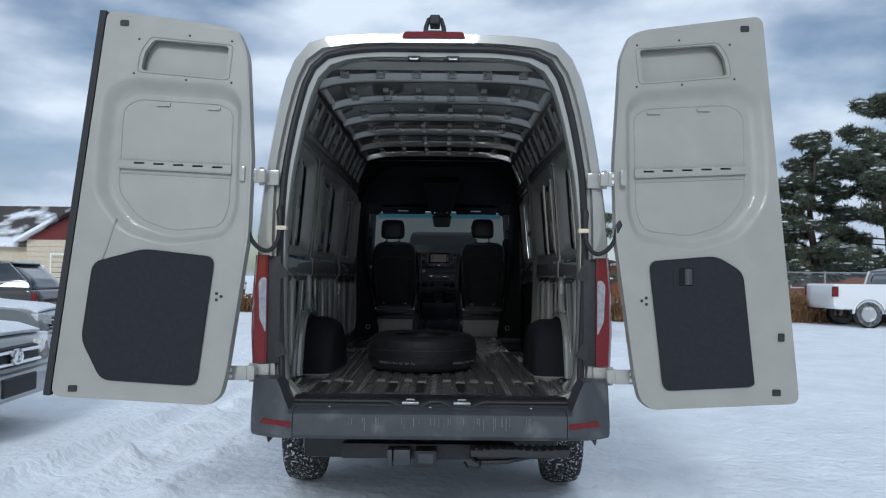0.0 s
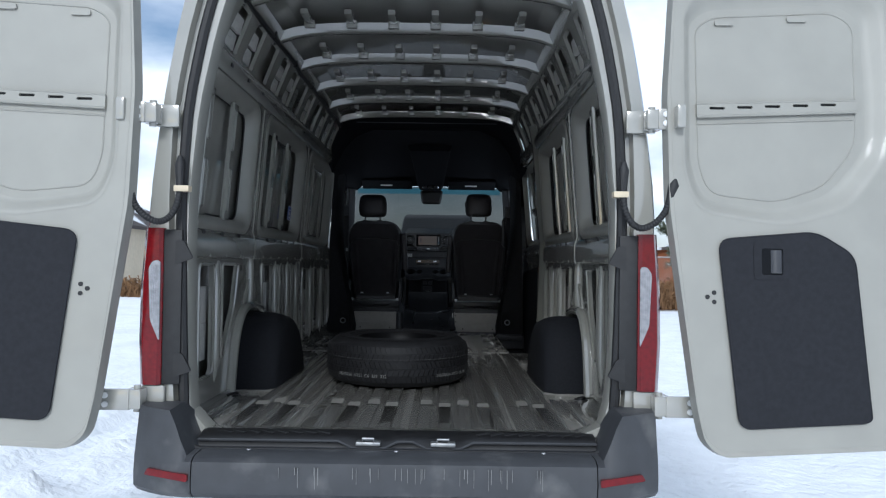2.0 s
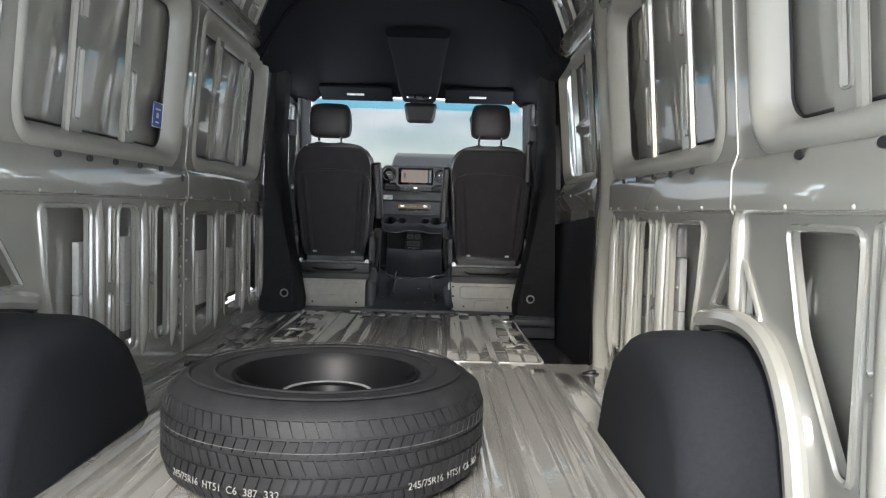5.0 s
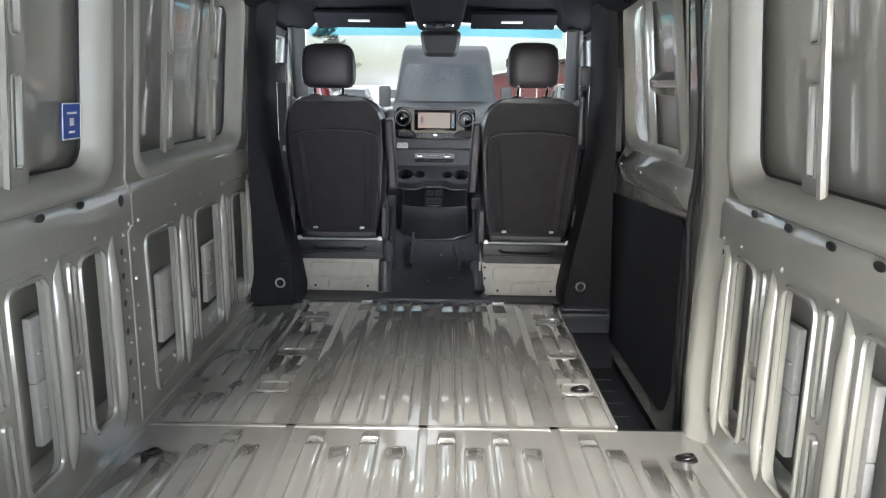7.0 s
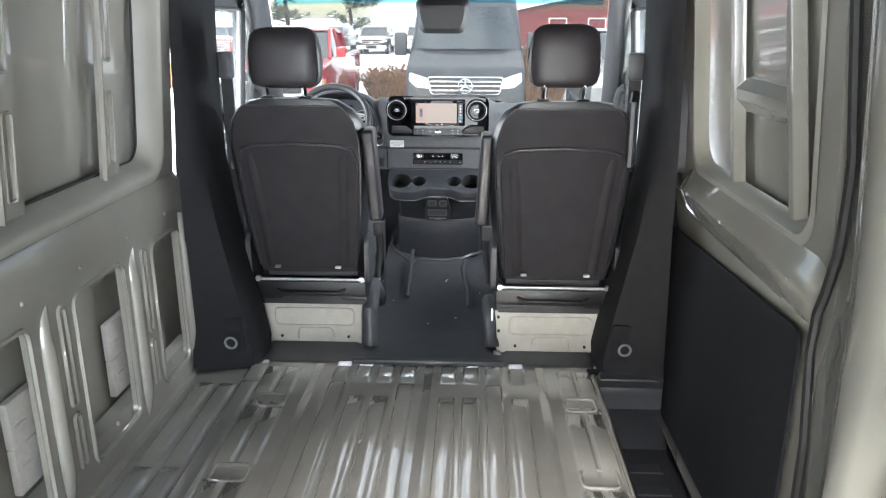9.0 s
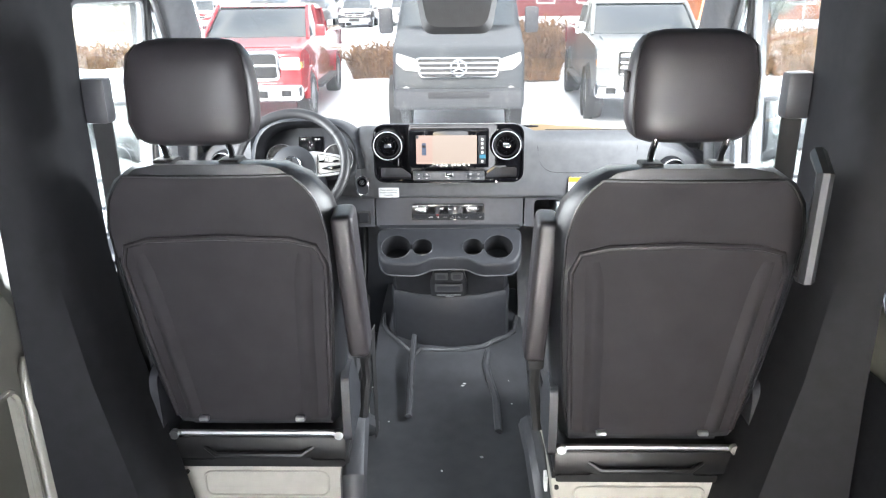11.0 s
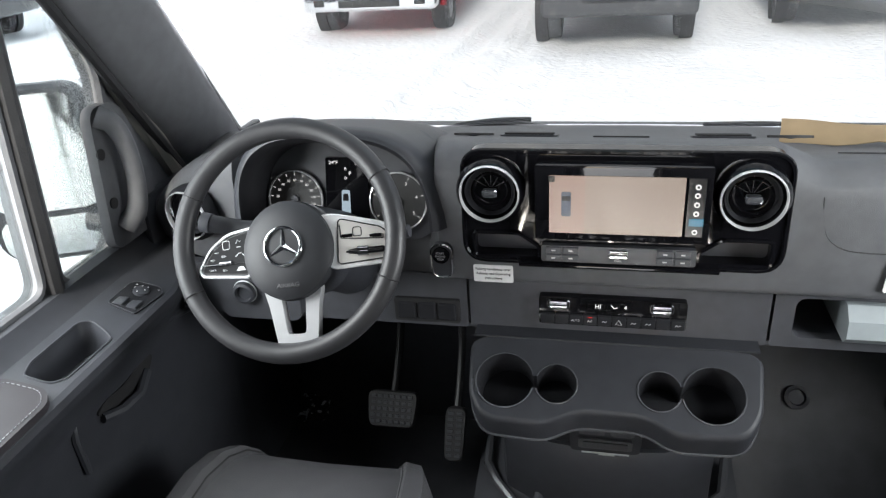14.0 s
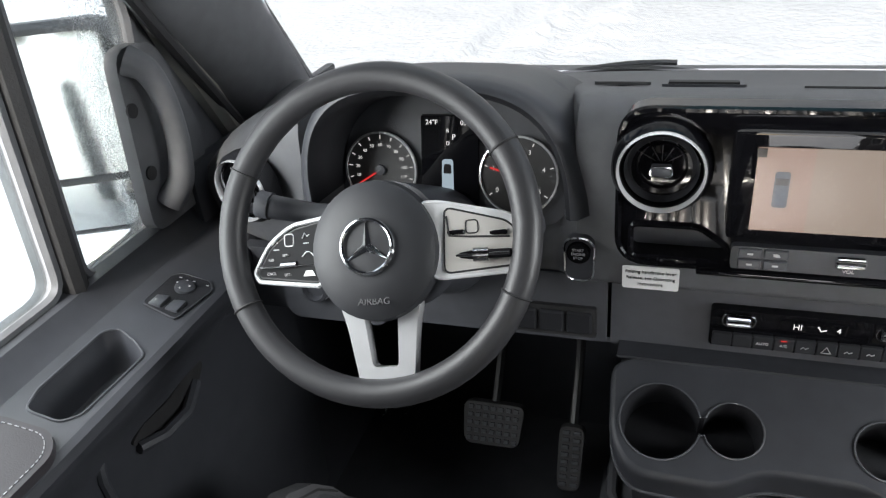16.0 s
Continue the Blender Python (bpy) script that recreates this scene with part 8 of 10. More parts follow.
rear_door(-1, "left")
rear_door(1, "right")
for s in (-1, 1):
    for z, xi, xo in ((1.92, 0.825, 0.985), (0.885, 0.86, 1.08)):
        h = thing("door_hinge", "beige-grey painted steel door hinge", "hinge", group="rear door hinges")
        bm = B()
        box(bm, (min(s * xi, s * (xi + 0.085)), -0.022, z - 0.042), (max(s * xi, s * (xi + 0.085)), -0.003, z + 0.042), 0.008)
        part("body_leaf", bm, PAINT, h)
        bm = B()
        box(bm, (min(s * (xi + 0.10), s * xo), -0.09, z - 0.038), (max(s * (xi + 0.10), s * xo), -0.07, z + 0.038), 0.006)
        box(bm, (min(s * (xo - 0.01), s * (xo + 0.02)), -0.15, z - 0.04), (max(s * (xo - 0.01), s * (xo + 0.02)), -0.07, z + 0.04), 0.006)
        part("door_leaf", bm, PAINT, h)
        bm = B()
        cyl(bm, (s * (xi + 0.085), -0.05, z - 0.048), (s * (xi + 0.085), -0.05, z + 0.048), 0.013, n=14)
        box(bm, (min(s * (xi + 0.06), s * (xi + 0.12)), -0.085, z - 0.036), (max(s * (xi + 0.06), s * (xi + 0.12)), -0.02, z + 0.036), 0.008)
        part("knuckle", bm, PAINT, h)
        for dz in (-0.016, 0.016):
            bm = B()
            cyl(bm, (s * (xo - 0.035), -0.096, z + dz), (s * (xo - 0.035), -0.088, z + dz), 0.0105, n=14)
            part("bolt", bm, WHITE, h)
    hose = thing("cable_conduit", "black corrugated cable conduit between body and door", "conduit", group="door conduits")
    a, b = Vector((s * 0.812, -0.035, 1.650)), Vector((s * 0.957, -0.115, 1.622))
    pts = smooth_path([(s * x, y, z) for x, y, z in ((0.812, -0.035, 1.650), (0.817, -0.045, 1.595), (0.837, -0.060, 1.546), (0.870, -0.080, 1.525), (0.910, -0.098, 1.542), (0.942, -0.110, 1.580), (0.957, -0.115, 1.622))], 14)
    bm = B()
    tube(bm, pts, lambda i: 0.0128 if i % 3 else 0.0105, 10)
    part("corrugated_hose", bm, RUBBER, hose)
    for p, q in ((a + Vector((0, 0, -0.01)), a + Vector((s * 0.004, 0.010, 0.12))), (b + Vector((0, 0, -0.01)), b + Vector((s * 0.020, 0.0, 0.078)))):
        bm = B()
        tube(bm, [p, p.lerp(q, 0.4), p.lerp(q, 0.75), q], lambda i: (0.0135, 0.016, 0.020, 0.009)[i], 10)
        part("boot", bm, RUBBER, hose)
    bm = B()
    box(bm, (min(s * 0.775, s * 0.830), -0.052, 1.638), (max(s * 0.775, s * 0.830), -0.012, 1.660), 0.003)
    part("tape_strip", bm, TAPE, hose, "cream masking tape")

# ---- tail lamps, bumper, hitch, roof lamp ----
def tail_lamp(s):
    t = thing("tail_lamp", "tall red tail lamp with a clear reversing lens", "tail lamp", group="tail lamps")
    bm = B()
    secs = []
    for z, xo in ((0.93, 0.947), (1.1, 0.955), (1.3, 0.952), (1.505, 0.938)):
        secs.append([(s * 0.874, -0.02, z), (s * 0.886, -0.032, z), (s * (xo - 0.012), -0.030, z), (s * (xo + 0.006), -0.005, z), (s * (xo + 0.012), 0.08, z), (s * 0.86, 0.08, z)])
    loft(bm, secs, close=True, caps=True)
    part("red_lens", bm, RED_LENS, t)
    bm = B()
    plate(bm, rpoly([(0.878, 1.09), (0.912, 1.17), (0.920, 1.36), (0.903, 1.385), (0.878, 1.385)], 0.012, 4), [], lambda u, v, w: (s * u, -0.0365 + w, v), 0.006)
    cl = part("clear_lens", bm, CLEAR_LENS, t, "clear ribbed reversing lens")
    for i in range(5):
        bm = B()
        u = 0.882 + 0.007 * i
        tube(bm, [(s * u, -0.0375, 1.13 + 0.014 * i), (s * u, -0.0375, 1.37)], 0.0018, 5)
        part("lens_rib", bm, CLEAR_LENS, cl)
    bm = B()
    box(bm, (min(s * 0.806, s * 0.874), -0.016, 0.93), (max(s * 0.806, s * 0.874), 0.03, 1.50), 0.006)
    part("lamp_side_trim", bm, RUBBER, t)
    for z in (1.415, 1.0):
        bm = B()
        plate(bm, rpoly([(0.765, z - 0.02), (0.83, z - 0.045), (0.83, z + 0.045), (0.80, z + 0.045)], 0.008, 2), [], lambda u, v, w: (s * u, -0.018 + w, v), 0.012)
        part("check_bracket", bm, RUBBER, t)


tail_lamp(-1)
tail_lamp(1)
bump = thing("rear_bumper", "scuffed dark grey plastic rear bumper with red reflectors", "bumper")


def bumper_strip(x0, x1, n=12):
    bm = B()
    secs = []
    for i in range(n + 1):
        x = x0 + (x1 - x0) * i / n
        wrap = 0.10 * max(0, (abs(x) - 0.70) / 0.23) ** 2
        top = 0.715 + (0.15 * max(0, min(1, (abs(x) - 0.72) / 0.06)))
        yb = -0.215 + wrap
        yt = -0.205 + wrap + 0.07 * max(0, min(1, (abs(x) - 0.74) / 0.1)) * 0.2
        secs.append([(x, 0.04, 0.58), (x, yb + 0.03, 0.572), (x, yb, 0.595), (x, yb - 0.004, 0.64), (x, yb + 0.004, 0.70), (x, yt + 0.02, top), (x, -0.06 + wrap * 0.3, top + 0.004), (x, 0.04, top)])
    loft(bm, secs, close=True, caps=True)
    return bm


part("centre_section", bumper_strip(-0.69, 0.69, 16), GREY_PLASTIC, bump)
for s in (-1, 1):
    part("corner_section", bumper_strip(s * 0.694, s * 0.925, 10), GREY_PLASTIC, bump)
    bm = B()
    plate(bm, rpoly([(0.70, 0.638), (0.865, 0.648), (0.85, 0.672), (0.70, 0.662)], 0.005, 2), [], lambda u, v, w: (s * u, -0.232 + 0.10 * max(0, (u - 0.70) / 0.23) ** 2 + w, v), 0.02)
    part("reflector", bm, RED_LENS, bump, "red reflector strip")
for x in (-0.52, 0.0, 0.52):
    bm = B()
    lathe(bm, [(0.008, 0), (0.007, 0.004), (0.0001, 0.005)], 10, Matrix.Translation((x, -0.12, 0.722)))
    part("push_clip", bm, STEEL, bump)
random.seed(8)
for i in range(34):
    x = random.choice((random.uniform(-0.28, 0.12), random.uniform(0.2, 0.55), random.uniform(-0.4, 0.6)))
    bm = B()
    h = random.uniform(0.02, 0.07)
    box(bm, (x, -0.2205, 0.685 - h), (x + random.uniform(0.001, 0.0025), -0.2145, 0.688), 0)
    part("dried_drip", bm, mat("drip", (0.2, 0.2, 0.2), 0.7) if i == 0 else bpy.data.materials["drip"], bump)
sill = thing("rear_sill_trim", "black plastic sill trim with steel door latches", "sill trim", kind="structure")
bm = B()
secs = []
for i in range(33):
    x = -0.72 + 1.44 * i / 32
    dip = 0.012 * (1 if 0.06 < abs(x - 0.03) < 0.2 else 0)
    secs.append([(x, 0.05, 0.69), (x, -0.055, 0.69), (x, -0.06, 0.712), (x, -0.045, 0.742 - dip), (x, -0.015, 0.760 - dip), (x, 0.03, 0.765), (x, 0.05, 0.745)])
loft(bm, secs, close=True, caps=True)
part("trim_strip", bm, BLACK_STEEL, sill)
part("trim_ridge", tube(B(), [(x, -0.058, z) for x, z in ((-0.72, 0.742), (-0.215, 0.742), (-0.165, 0.718), (-0.045, 0.718), (0.0, 0.742), (0.055, 0.742), (0.105, 0.718), (0.225, 0.718), (0.275, 0.742), (0.72, 0.742))], 0.005, 6), GREY_PLASTIC, sill)
part("sill_seal", tube(B(), [(-0.76, -0.07, 0.76), (-0.745, -0.08, 0.725), (-0.70, -0.085, 0.71), (0.70, -0.085, 0.71), (0.745, -0.08, 0.725), (0.76, -0.07, 0.76)], 0.012, 8), RUBBER, sill)
for k in (-1, 1):
    for i in range(8):
        x = k * (0.30 + 0.052 * i) + 0.02
        bm = B()
        box(bm, (-0.040, -0.008, -0.004), (0.040, 0.008, 0.0025), 0.002, 1, Matrix.Translation((x, 0.004, 0.7615)) @ Euler((radians(5), 0, radians(k * 33))).to_matrix().to_4x4())
        part("tread_rib", bm, RUBBER, sill)
for x in (-0.105, 0.165):
    bm = B()
    box(bm, (x - 0.045, -0.07, 0.726), (x + 0.045, -0.03, 0.742), 0.005)
    lt = part("latch_plate", bm, STEEL, sill, "bright steel latch plate")
    bm = B()
    tube(bm, [(x - 0.02, -0.065, 0.738), (x - 0.02, -0.068, 0.754), (x + 0.02, -0.068, 0.754), (x + 0.02, -0.065, 0.738)], 0.005, 8)
    part("latch_loop", bm, STEEL, lt)
for x in (-0.11, 0.10):
    bm = B()
    t = thing("roof_striker", "black door striker under the rear header", "striker", group="roof strikers")
    box(bm, (x - 0.035, -0.015, 2.565), (x + 0.035, 0.03, 2.59), 0.006)
    part("base", bm, RUBBER, t)
    bm = B()
    tube(bm, [(x - 0.02, -0.015, 2.575), (x - 0.02, -0.03, 2.565), (x + 0.02, -0.03, 2.565), (x + 0.02, -0.015, 2.575)], 0.005, 8)
    part("loop", bm, STEEL, t)
hl2 = thing("high_brake_lamp", "red high-level brake lamp with a black camera pod", "brake lamp")
bm = B()
plate(bm, rpoly([(-0.18, 2.69), (0.17, 2.69), (0.15, 2.722), (-0.16, 2.722)], 0.01, 3), [], lambda u, v, w: (u, -0.01 + w, v), 0.05)
part("red_lens", bm, RED_LENS, hl2)
bm = B()
for k in (-1, 1):
    tube(bm, [(0.052 * k, 0.02, 2.70), (0.048 * k, 0.02, 2.755), (0.034 * k, 0.03, 2.80), (0.0, 0.035, 2.815)], 0.013, 10)
box(bm, (-0.028, -0.01, 2.765), (0.028, 0.09, 2.818), 0.012, 3)
box(bm, (-0.06, 0.0, 2.705), (0.06, 0.10, 2.735), 0.01, 2)
part("camera_pod", bm, RUBBER, hl2)
hit_ = thing("tow_hitch", "black steel tow hitch with a folding step below the bumper", "tow hitch")
bm = B()
box(bm, (-0.47, 0.0, 0.43), (0.45, 0.07, 0.51), 0.006)
part("cross_beam", bm, BLACK_STEEL, hit_)
bm = B()
plate(bm, rrect(-0.055, 0.42, 0.055, 0.50, 0.008, 3), [rrect(-0.04, 0.435, 0.04, 0.485, 0.004, 2)], lambda u, v, w: (u - 0.02, -0.12 + w, v), 0.12)
part("receiver", bm, BLACK_STEEL, hit_)
bm = B()
box(bm, (-0.06, -0.118, 0.43), (0.02, -0.11, 0.495), 0.002)
part("receiver_cap", bm, TRIM, hit_)
bm = B()
box(bm, (-0.19, -0.10, 0.42), (-0.10, 0.0, 0.50), 0.01)
box(bm, (-0.22, -0.11, 0.415), (-0.195, -0.02, 0.50), 0.004)
part("socket_box", bm, TRIM, hit_)
bm = B()
loft(bm, [[(x, y, 0.52 + 0.004 * math.sin(20 * x)) for y in (-0.17, -0.06)] + [(x, -0.06, 0.485), (x, -0.17, 0.485)] for x in [0.21 + 0.05 * i for i in range(11)]], close=True, caps=True)
part("step_tread", bm, RUBBER, hit_)
for i in range(12):
    bm = B()
    x = 0.23 + 0.04 * i
    box(bm, (x, -0.175, 0.518), (x + 0.016, -0.06, 0.528), 0.003, 1)
    part("tread_lug", bm, RUBBER, hit_)
bm = B()
tube(bm, [(0.22, -0.02, 0.45), (0.25, -0.09, 0.44), (0.40, -0.11, 0.45), (0.52, -0.08, 0.47)], 0.014, 8)
tube(bm, [(0.18, -0.10, 0.44), (0.20, -0.13, 0.42), (0.26, -0.13, 0.42), (0.26, -0.10, 0.45)], 0.007, 6)
part("safety_loop", bm, BLACK_STEEL, hit_)
bm = B()
tube(bm, [(-0.35 + 0.05 * i, 0.0, 0.55 + 0.02 * math.sin(i * 1.7)) for i in range(9)], 0.008, 6)
part("wiring", bm, RUBBER, hit_)
bm = B()
box(bm, (-0.70, 0.1, 0.40), (0.70, 4.5, 0.66), 0.05)
tagged(part("underframe", bm, BLACK_STEEL), "dark underframe below the load floor", "chassis", kind="structure")


# ---- road wheels ----
def tyre_mesh(r, wd, rim_r, blocks=44):
    bm = B()
    h = wd / 2
    prof = [(rim_r, -h * 0.72), (rim_r + 0.02, -h * 0.92), (r * 0.80, -h), (r * 0.94, -h * 0.95), (r * 0.985, -h * 0.80), (r, -h * 0.6), (r, h * 0.6), (r * 0.985, h * 0.80), (r * 0.94, h * 0.95), (r * 0.80, h), (rim_r + 0.02, h * 0.92), (rim_r, h * 0.72)]
    lathe(bm, prof, 48)
    return bm


def tread(r, wd, n=52, rows=5, depth=0.008, seed=1, slant=0.12):
    """Tread blocks standing on the carcass, joined."""
    rng = random.Random(seed)
    bm = B()
    lane = wd * 0.88 / rows
    for k in range(rows):
        z0 = -wd * 0.44 + k * lane
        for i in range(n):
            a = 2 * math.pi * (i + 0.5 * (k % 2)) / n
            da = 2 * math.pi / n * 0.78
            vs = []
            for rr in (r - 0.004, r + depth * (0.55 if k in (0, rows - 1) else 1.0)):
                for da_, zz in ((-0.5, 0.08), (0.5, 0.08), (0.5, 0.90), (-0.5, 0.90)):
                    t = a + da_ * da + slant * (zz - 0.5) * (1 if k % 2 else -1) * 0.4
                    q = rr - (0.010 if (k == 0 and zz < 0.5) or (k == rows - 1 and zz > 0.5) else 0)
                    vs.append(bm.verts.new((q * math.cos(t), q * math.sin(t), z0 + lane * zz)))
            for f in ((4, 5, 6, 7), (0, 1, 5, 4), (1, 2, 6, 5), (2, 3, 7, 6), (3, 0, 4, 7)):
                bm.faces.new([vs[j] for j in f])
    return bm


SNOWY_TYRE = mat("snowy_tyre", (0.022, 0.022, 0.023), 0.8, vary=0.2, grain=20, stain=(0.6, 0.62, 0.65), stain_at=(0.56, 0.62), stain_scale=60)
for s in (-1, 1):
    for y in (1.40, 5.75):
        w_ = thing("road_wheel", "black tyre on a steel wheel, snow packed in its tread", "wheel", at=pose(s * 0.89, y, 0.357, 0, 90, 0), group="road wheels")
        part("tyre", tyre_mesh(0.392, 0.25, 0.21), SNOWY_TYRE, w_)
        tr = part("tread", tread(0.392, 0.25, 44, 5, 0.010, 3), SNOWY_TYRE, w_)
        tr["kind"] = "stuff"
        part("rim", lathe(B(), [(0.215, -0.10), (0.20, -0.08), (0.19, 0.05), (0.10, 0.06), (0.06, 0.08), (0.0001, 0.08)], 32), BLACK_STEEL, w_)
    flap = thing("mud_flap", "black plastic liner behind the rear wheel", "mud flap", group="mud flaps")
    bm = B()
    box(bm, (s * 0.85 - 0.13, 0.98, 0.36), (s * 0.85 + 0.07, 1.0, 0.62), 0.006)
    part("flap", bm, RUBBER, flap)

# ---- spare tyre on the load floor ----
RIM_BLACK = mat("rim_black", (0.0035, 0.0035, 0.004), 0.45, spec=0.12, vary=0.1)
SP = pose(-0.085, 1.365, FLOOR + 0.012, 0, 0, 0)
spare = thing("spare_tyre", "black spare tyre lying flat on the load floor", "tyre", at=SP)
bm = B()
H, RO, RI = 0.245, 0.380, 0.215
lathe(bm, [(RI, 0.03), (RI + 0.03, 0.008), (0.30, 0.0), (0.345, 0.012), (0.368, 0.035), (RO, 0.065), (RO, H - 0.065), (0.368, H - 0.035), (0.345, H - 0.012), (0.30, H), (RI + 0.03, H - 0.006), (RI + 0.006, H - 0.02), (RI, H - 0.05)], 72)
part("carcass", bm, TYRE, spare)
bm = tread(RO, 0.21, 92, 5, 0.005, 5, 0.09)
bmesh.ops.translate(bm, verts=bm.verts, vec=(0, 0, H / 2))
tb = part("tread", bm, TYRE, spare)
tb["kind"] = "stuff"
for rr in (0.265, 0.325):
    part("sidewall_rib", lathe(B(), [(rr - 0.004, H - 0.002), (rr, H + 0.0015), (rr + 0.004, H - 0.002)], 64), TYRE, spare)
part("wheel_rim", lathe(B(), [(RI + 0.012, H - 0.012), (RI + 0.002, H - 0.01), (RI - 0.012, H - 0.03), (RI - 0.03, H - 0.10), (RI - 0.045, 0.06), (0.14, 0.07), (0.115, H - 0.075), (0.105, H - 0.065), (0.09, H - 0.07), (0.075, H - 0.10), (0.0001, H - 0.10)], 56), RIM_BLACK, spare, "gloss black steel rim")
part("centre_ring", lathe(B(), [(0.118, H - 0.070), (0.112, H - 0.062), (0.104, H - 0.066)], 48), STEEL, spare, "bright steel centre ring")
for i in range(6):
    a = 2 * math.pi * i / 6
    part("bolt_hole", lathe(B(), [(0.011, 0.0), (0.011, 0.004), (0.007, 0.004), (0.0001, 0.001)], 12, Matrix.Translation((0.145 * math.cos(a), 0.145 * math.sin(a), 0.075))), STEEL, spare)


def curved_text(text, radius, z, a0, size, parent):
    cu = bpy.data.curves.new("tyre_letters", "FONT")
    cu.body, cu.size, cu.extrude = text, size, 0.0006
    tmp = bpy.data.objects.new("tyre_letters", cu)
    scene.collection.objects.link(tmp)
    bpy.context.view_layer.update()
    me = bpy.data.meshes.new_from_object(tmp.evaluated_get(bpy.context.evaluated_depsgraph_get()))
    bpy.data.objects.remove(tmp)
    for v in me.vertices:
        a = a0 + v.co.x / radius
        r = radius + v.co.z
        v.co = (r * math.cos(a), r * math.sin(a), z + v.co.y)
    me.materials.clear()
    me.materials.append(TYRE_INK)
    ob = new("tyre_letters", me)
    ob.parent = parent


TYRE_INK = mat("worn_white_ink", (0.13, 0.13, 0.125), 0.7, vary=0.4, grain=200)
curved_text("245/75R16  HT51  C6  387  332", RO + 0.006, 0.060, radians(222), 0.022, spare)
curved_text("245/75R16  HT51  C6  387", RO + 0.006, 0.060, radians(304), 0.022, spare)
part("tread_line", lathe(B(), [(RO + 0.0055, 0.1505), (RO + 0.0064, 0.1515), (RO + 0.0055, 0.1525)], 72), mat("faint_ink", (0.055, 0.055, 0.053), 0.7, vary=0.5, grain=60), spare, "faded chalk line")

sticker = thing("blue_label", "blue printed label stuck on the inner side panel", "label", at=Matrix.Identity(4))
bm = B()
plate(bm, rrect(2.432, 1.675, 2.532, 1.772, 0.003, 2), [], lambda u, v, w: (-(interp(v, XIN) + 0.052 - w), u, v), 0.003)
part("label_sheet", bm, BLUE, sticker)
bm = B()
tube(bm, [(-interp(v, XIN) - 0.0495, u, v) for u, v in rrect(2.434, 1.677, 2.530, 1.770, 0.003, 2)], 0.002, 5, closed=True)
part("white_border", bm, WHITE, sticker)
for z0, w_, h_ in ((1.745, 0.05, 0.003), (1.695, 0.03, 0.003), (1.722, 0.02, 0.010)):
    bm = B()
    box(bm, (-interp(z0, XIN) - 0.0495, 2.482 - w_ / 2, z0 - h_), (-interp(z0, XIN) - 0.0475, 2.482 + w_ / 2, z0 + h_), 0)
    part("print_bar", bm, WHITE, sticker)

# ---- snow ground ----
GZ = -0.045          # the lot below the van's own zero


def axis(dense0, dense1, step, reach):
    out = []
    x = dense0
    while x <= dense1:
        out.append(x)
        x += step
    d, lo, hi = step, [], []
    p, q = out[0], out[-1]
    while q < reach:
        d *= 1.28
        p, q = p - d, q + d
        lo.append(p)
        hi.append(q)
    return lo[::-1] + out + hi


def snow_height(x, y):
    p = Vector((x, y, 0))
    h = 0.05 * noise.noise(p * 0.35) + 0.018 * noise.noise(p * 1.7) + 0.008 * noise.noise(p * 5.3) + 0.004 * noise.noise(p * 13.0)
    # the driven track beside the van: an untrodden edge, wheel ruts and clods thrown up between them
    edge = -2.92 + 0.068 * (y - 1.1) + 0.05 * noise.noise(p * 1.3)
    k = min(1, max(0, (edge - x) / 0.07))
    h += 0.075 * k * k * (3 - 2 * k)
    for c, w, d in ((0.16, 0.10, 0.035), (0.80, 0.13, 0.04), (1.45, 0.12, 0.03)):
        h -= d * math.exp(-((x - edge - c) / w) ** 2)
    for c, w, d in ((0.47, 0.16, 0.15), (1.12, 0.18, 0.11), (-0.03, 0.06, 0.05)):
        h += d * math.exp(-((x - edge - c) / w) ** 2) * max(0, noise.noise(p * 3.1) + 0.6 * noise.noise(p * 7.3) + 0.12)
    for c, w, d in ((1.75, 0.15, 0.02), (2.9, 0.15, 0.02), (-0.88, 0.18, 0.02), (0.88, 0.18, 0.02)):
        h -= d * math.exp(-((x - c - 0.10 * math.sin(y * 0.25 + c)) / w) ** 2)
    near = max(abs(x) / 1.5, abs(y - 3) / 4.2)
    k = min(1, max(0, near - 0.75) / 0.4)
    return (h - 0.02) * k - 0.012 * (1 - k) + GZ


bm = B()
gx, gy_ = axis(-5.0, 5.0, 0.065, 1500), axis(-2.0, 13.0, 0.085, 1500)
grid = [[bm.verts.new((x, y, snow_height(x, y) if abs(x) < 60 and abs(y) < 80 else 0.0)) for x in gx] for y in gy_]
for i in range(len(gy_) - 1):
    for j in range(len(gx) - 1):
        bm.faces.new((grid[i][j], grid[i][j + 1], grid[i + 1][j + 1], grid[i + 1][j]))
tagged(part("ground", bm, SNOW, angle=80), "trodden and rutted snow over the parking lot", "snow", kind="structure")

# ---- vehicles ----
DARK_GLASS = mat("dark_car_glass", (0.03, 0.04, 0.045), 0.05, vary=0.1, coat=1.0)
RED_PAINT = mat("red_paint", (0.42, 0.012, 0.018), 0.25, vary=0.05, coat=1.0, stain=(0.55, 0.45, 0.45), stain_at=(0.62, 0.85), stain_scale=4)
GREY_PAINT = mat("grey_paint", (0.030, 0.035, 0.039), 0.4, vary=0.05, coat=0.3, stain=(0.12, 0.125, 0.13), stain_at=(0.6, 0.9), stain_scale=3)
SILVER_PAINT = mat("silver_paint", (0.25, 0.26, 0.257), 0.3, metal=0.4, vary=0.05, coat=0.8)
WHITE_PAINT = mat("white_car_paint", (0.72, 0.73, 0.74), 0.3, vary=0.03, coat=0.8)
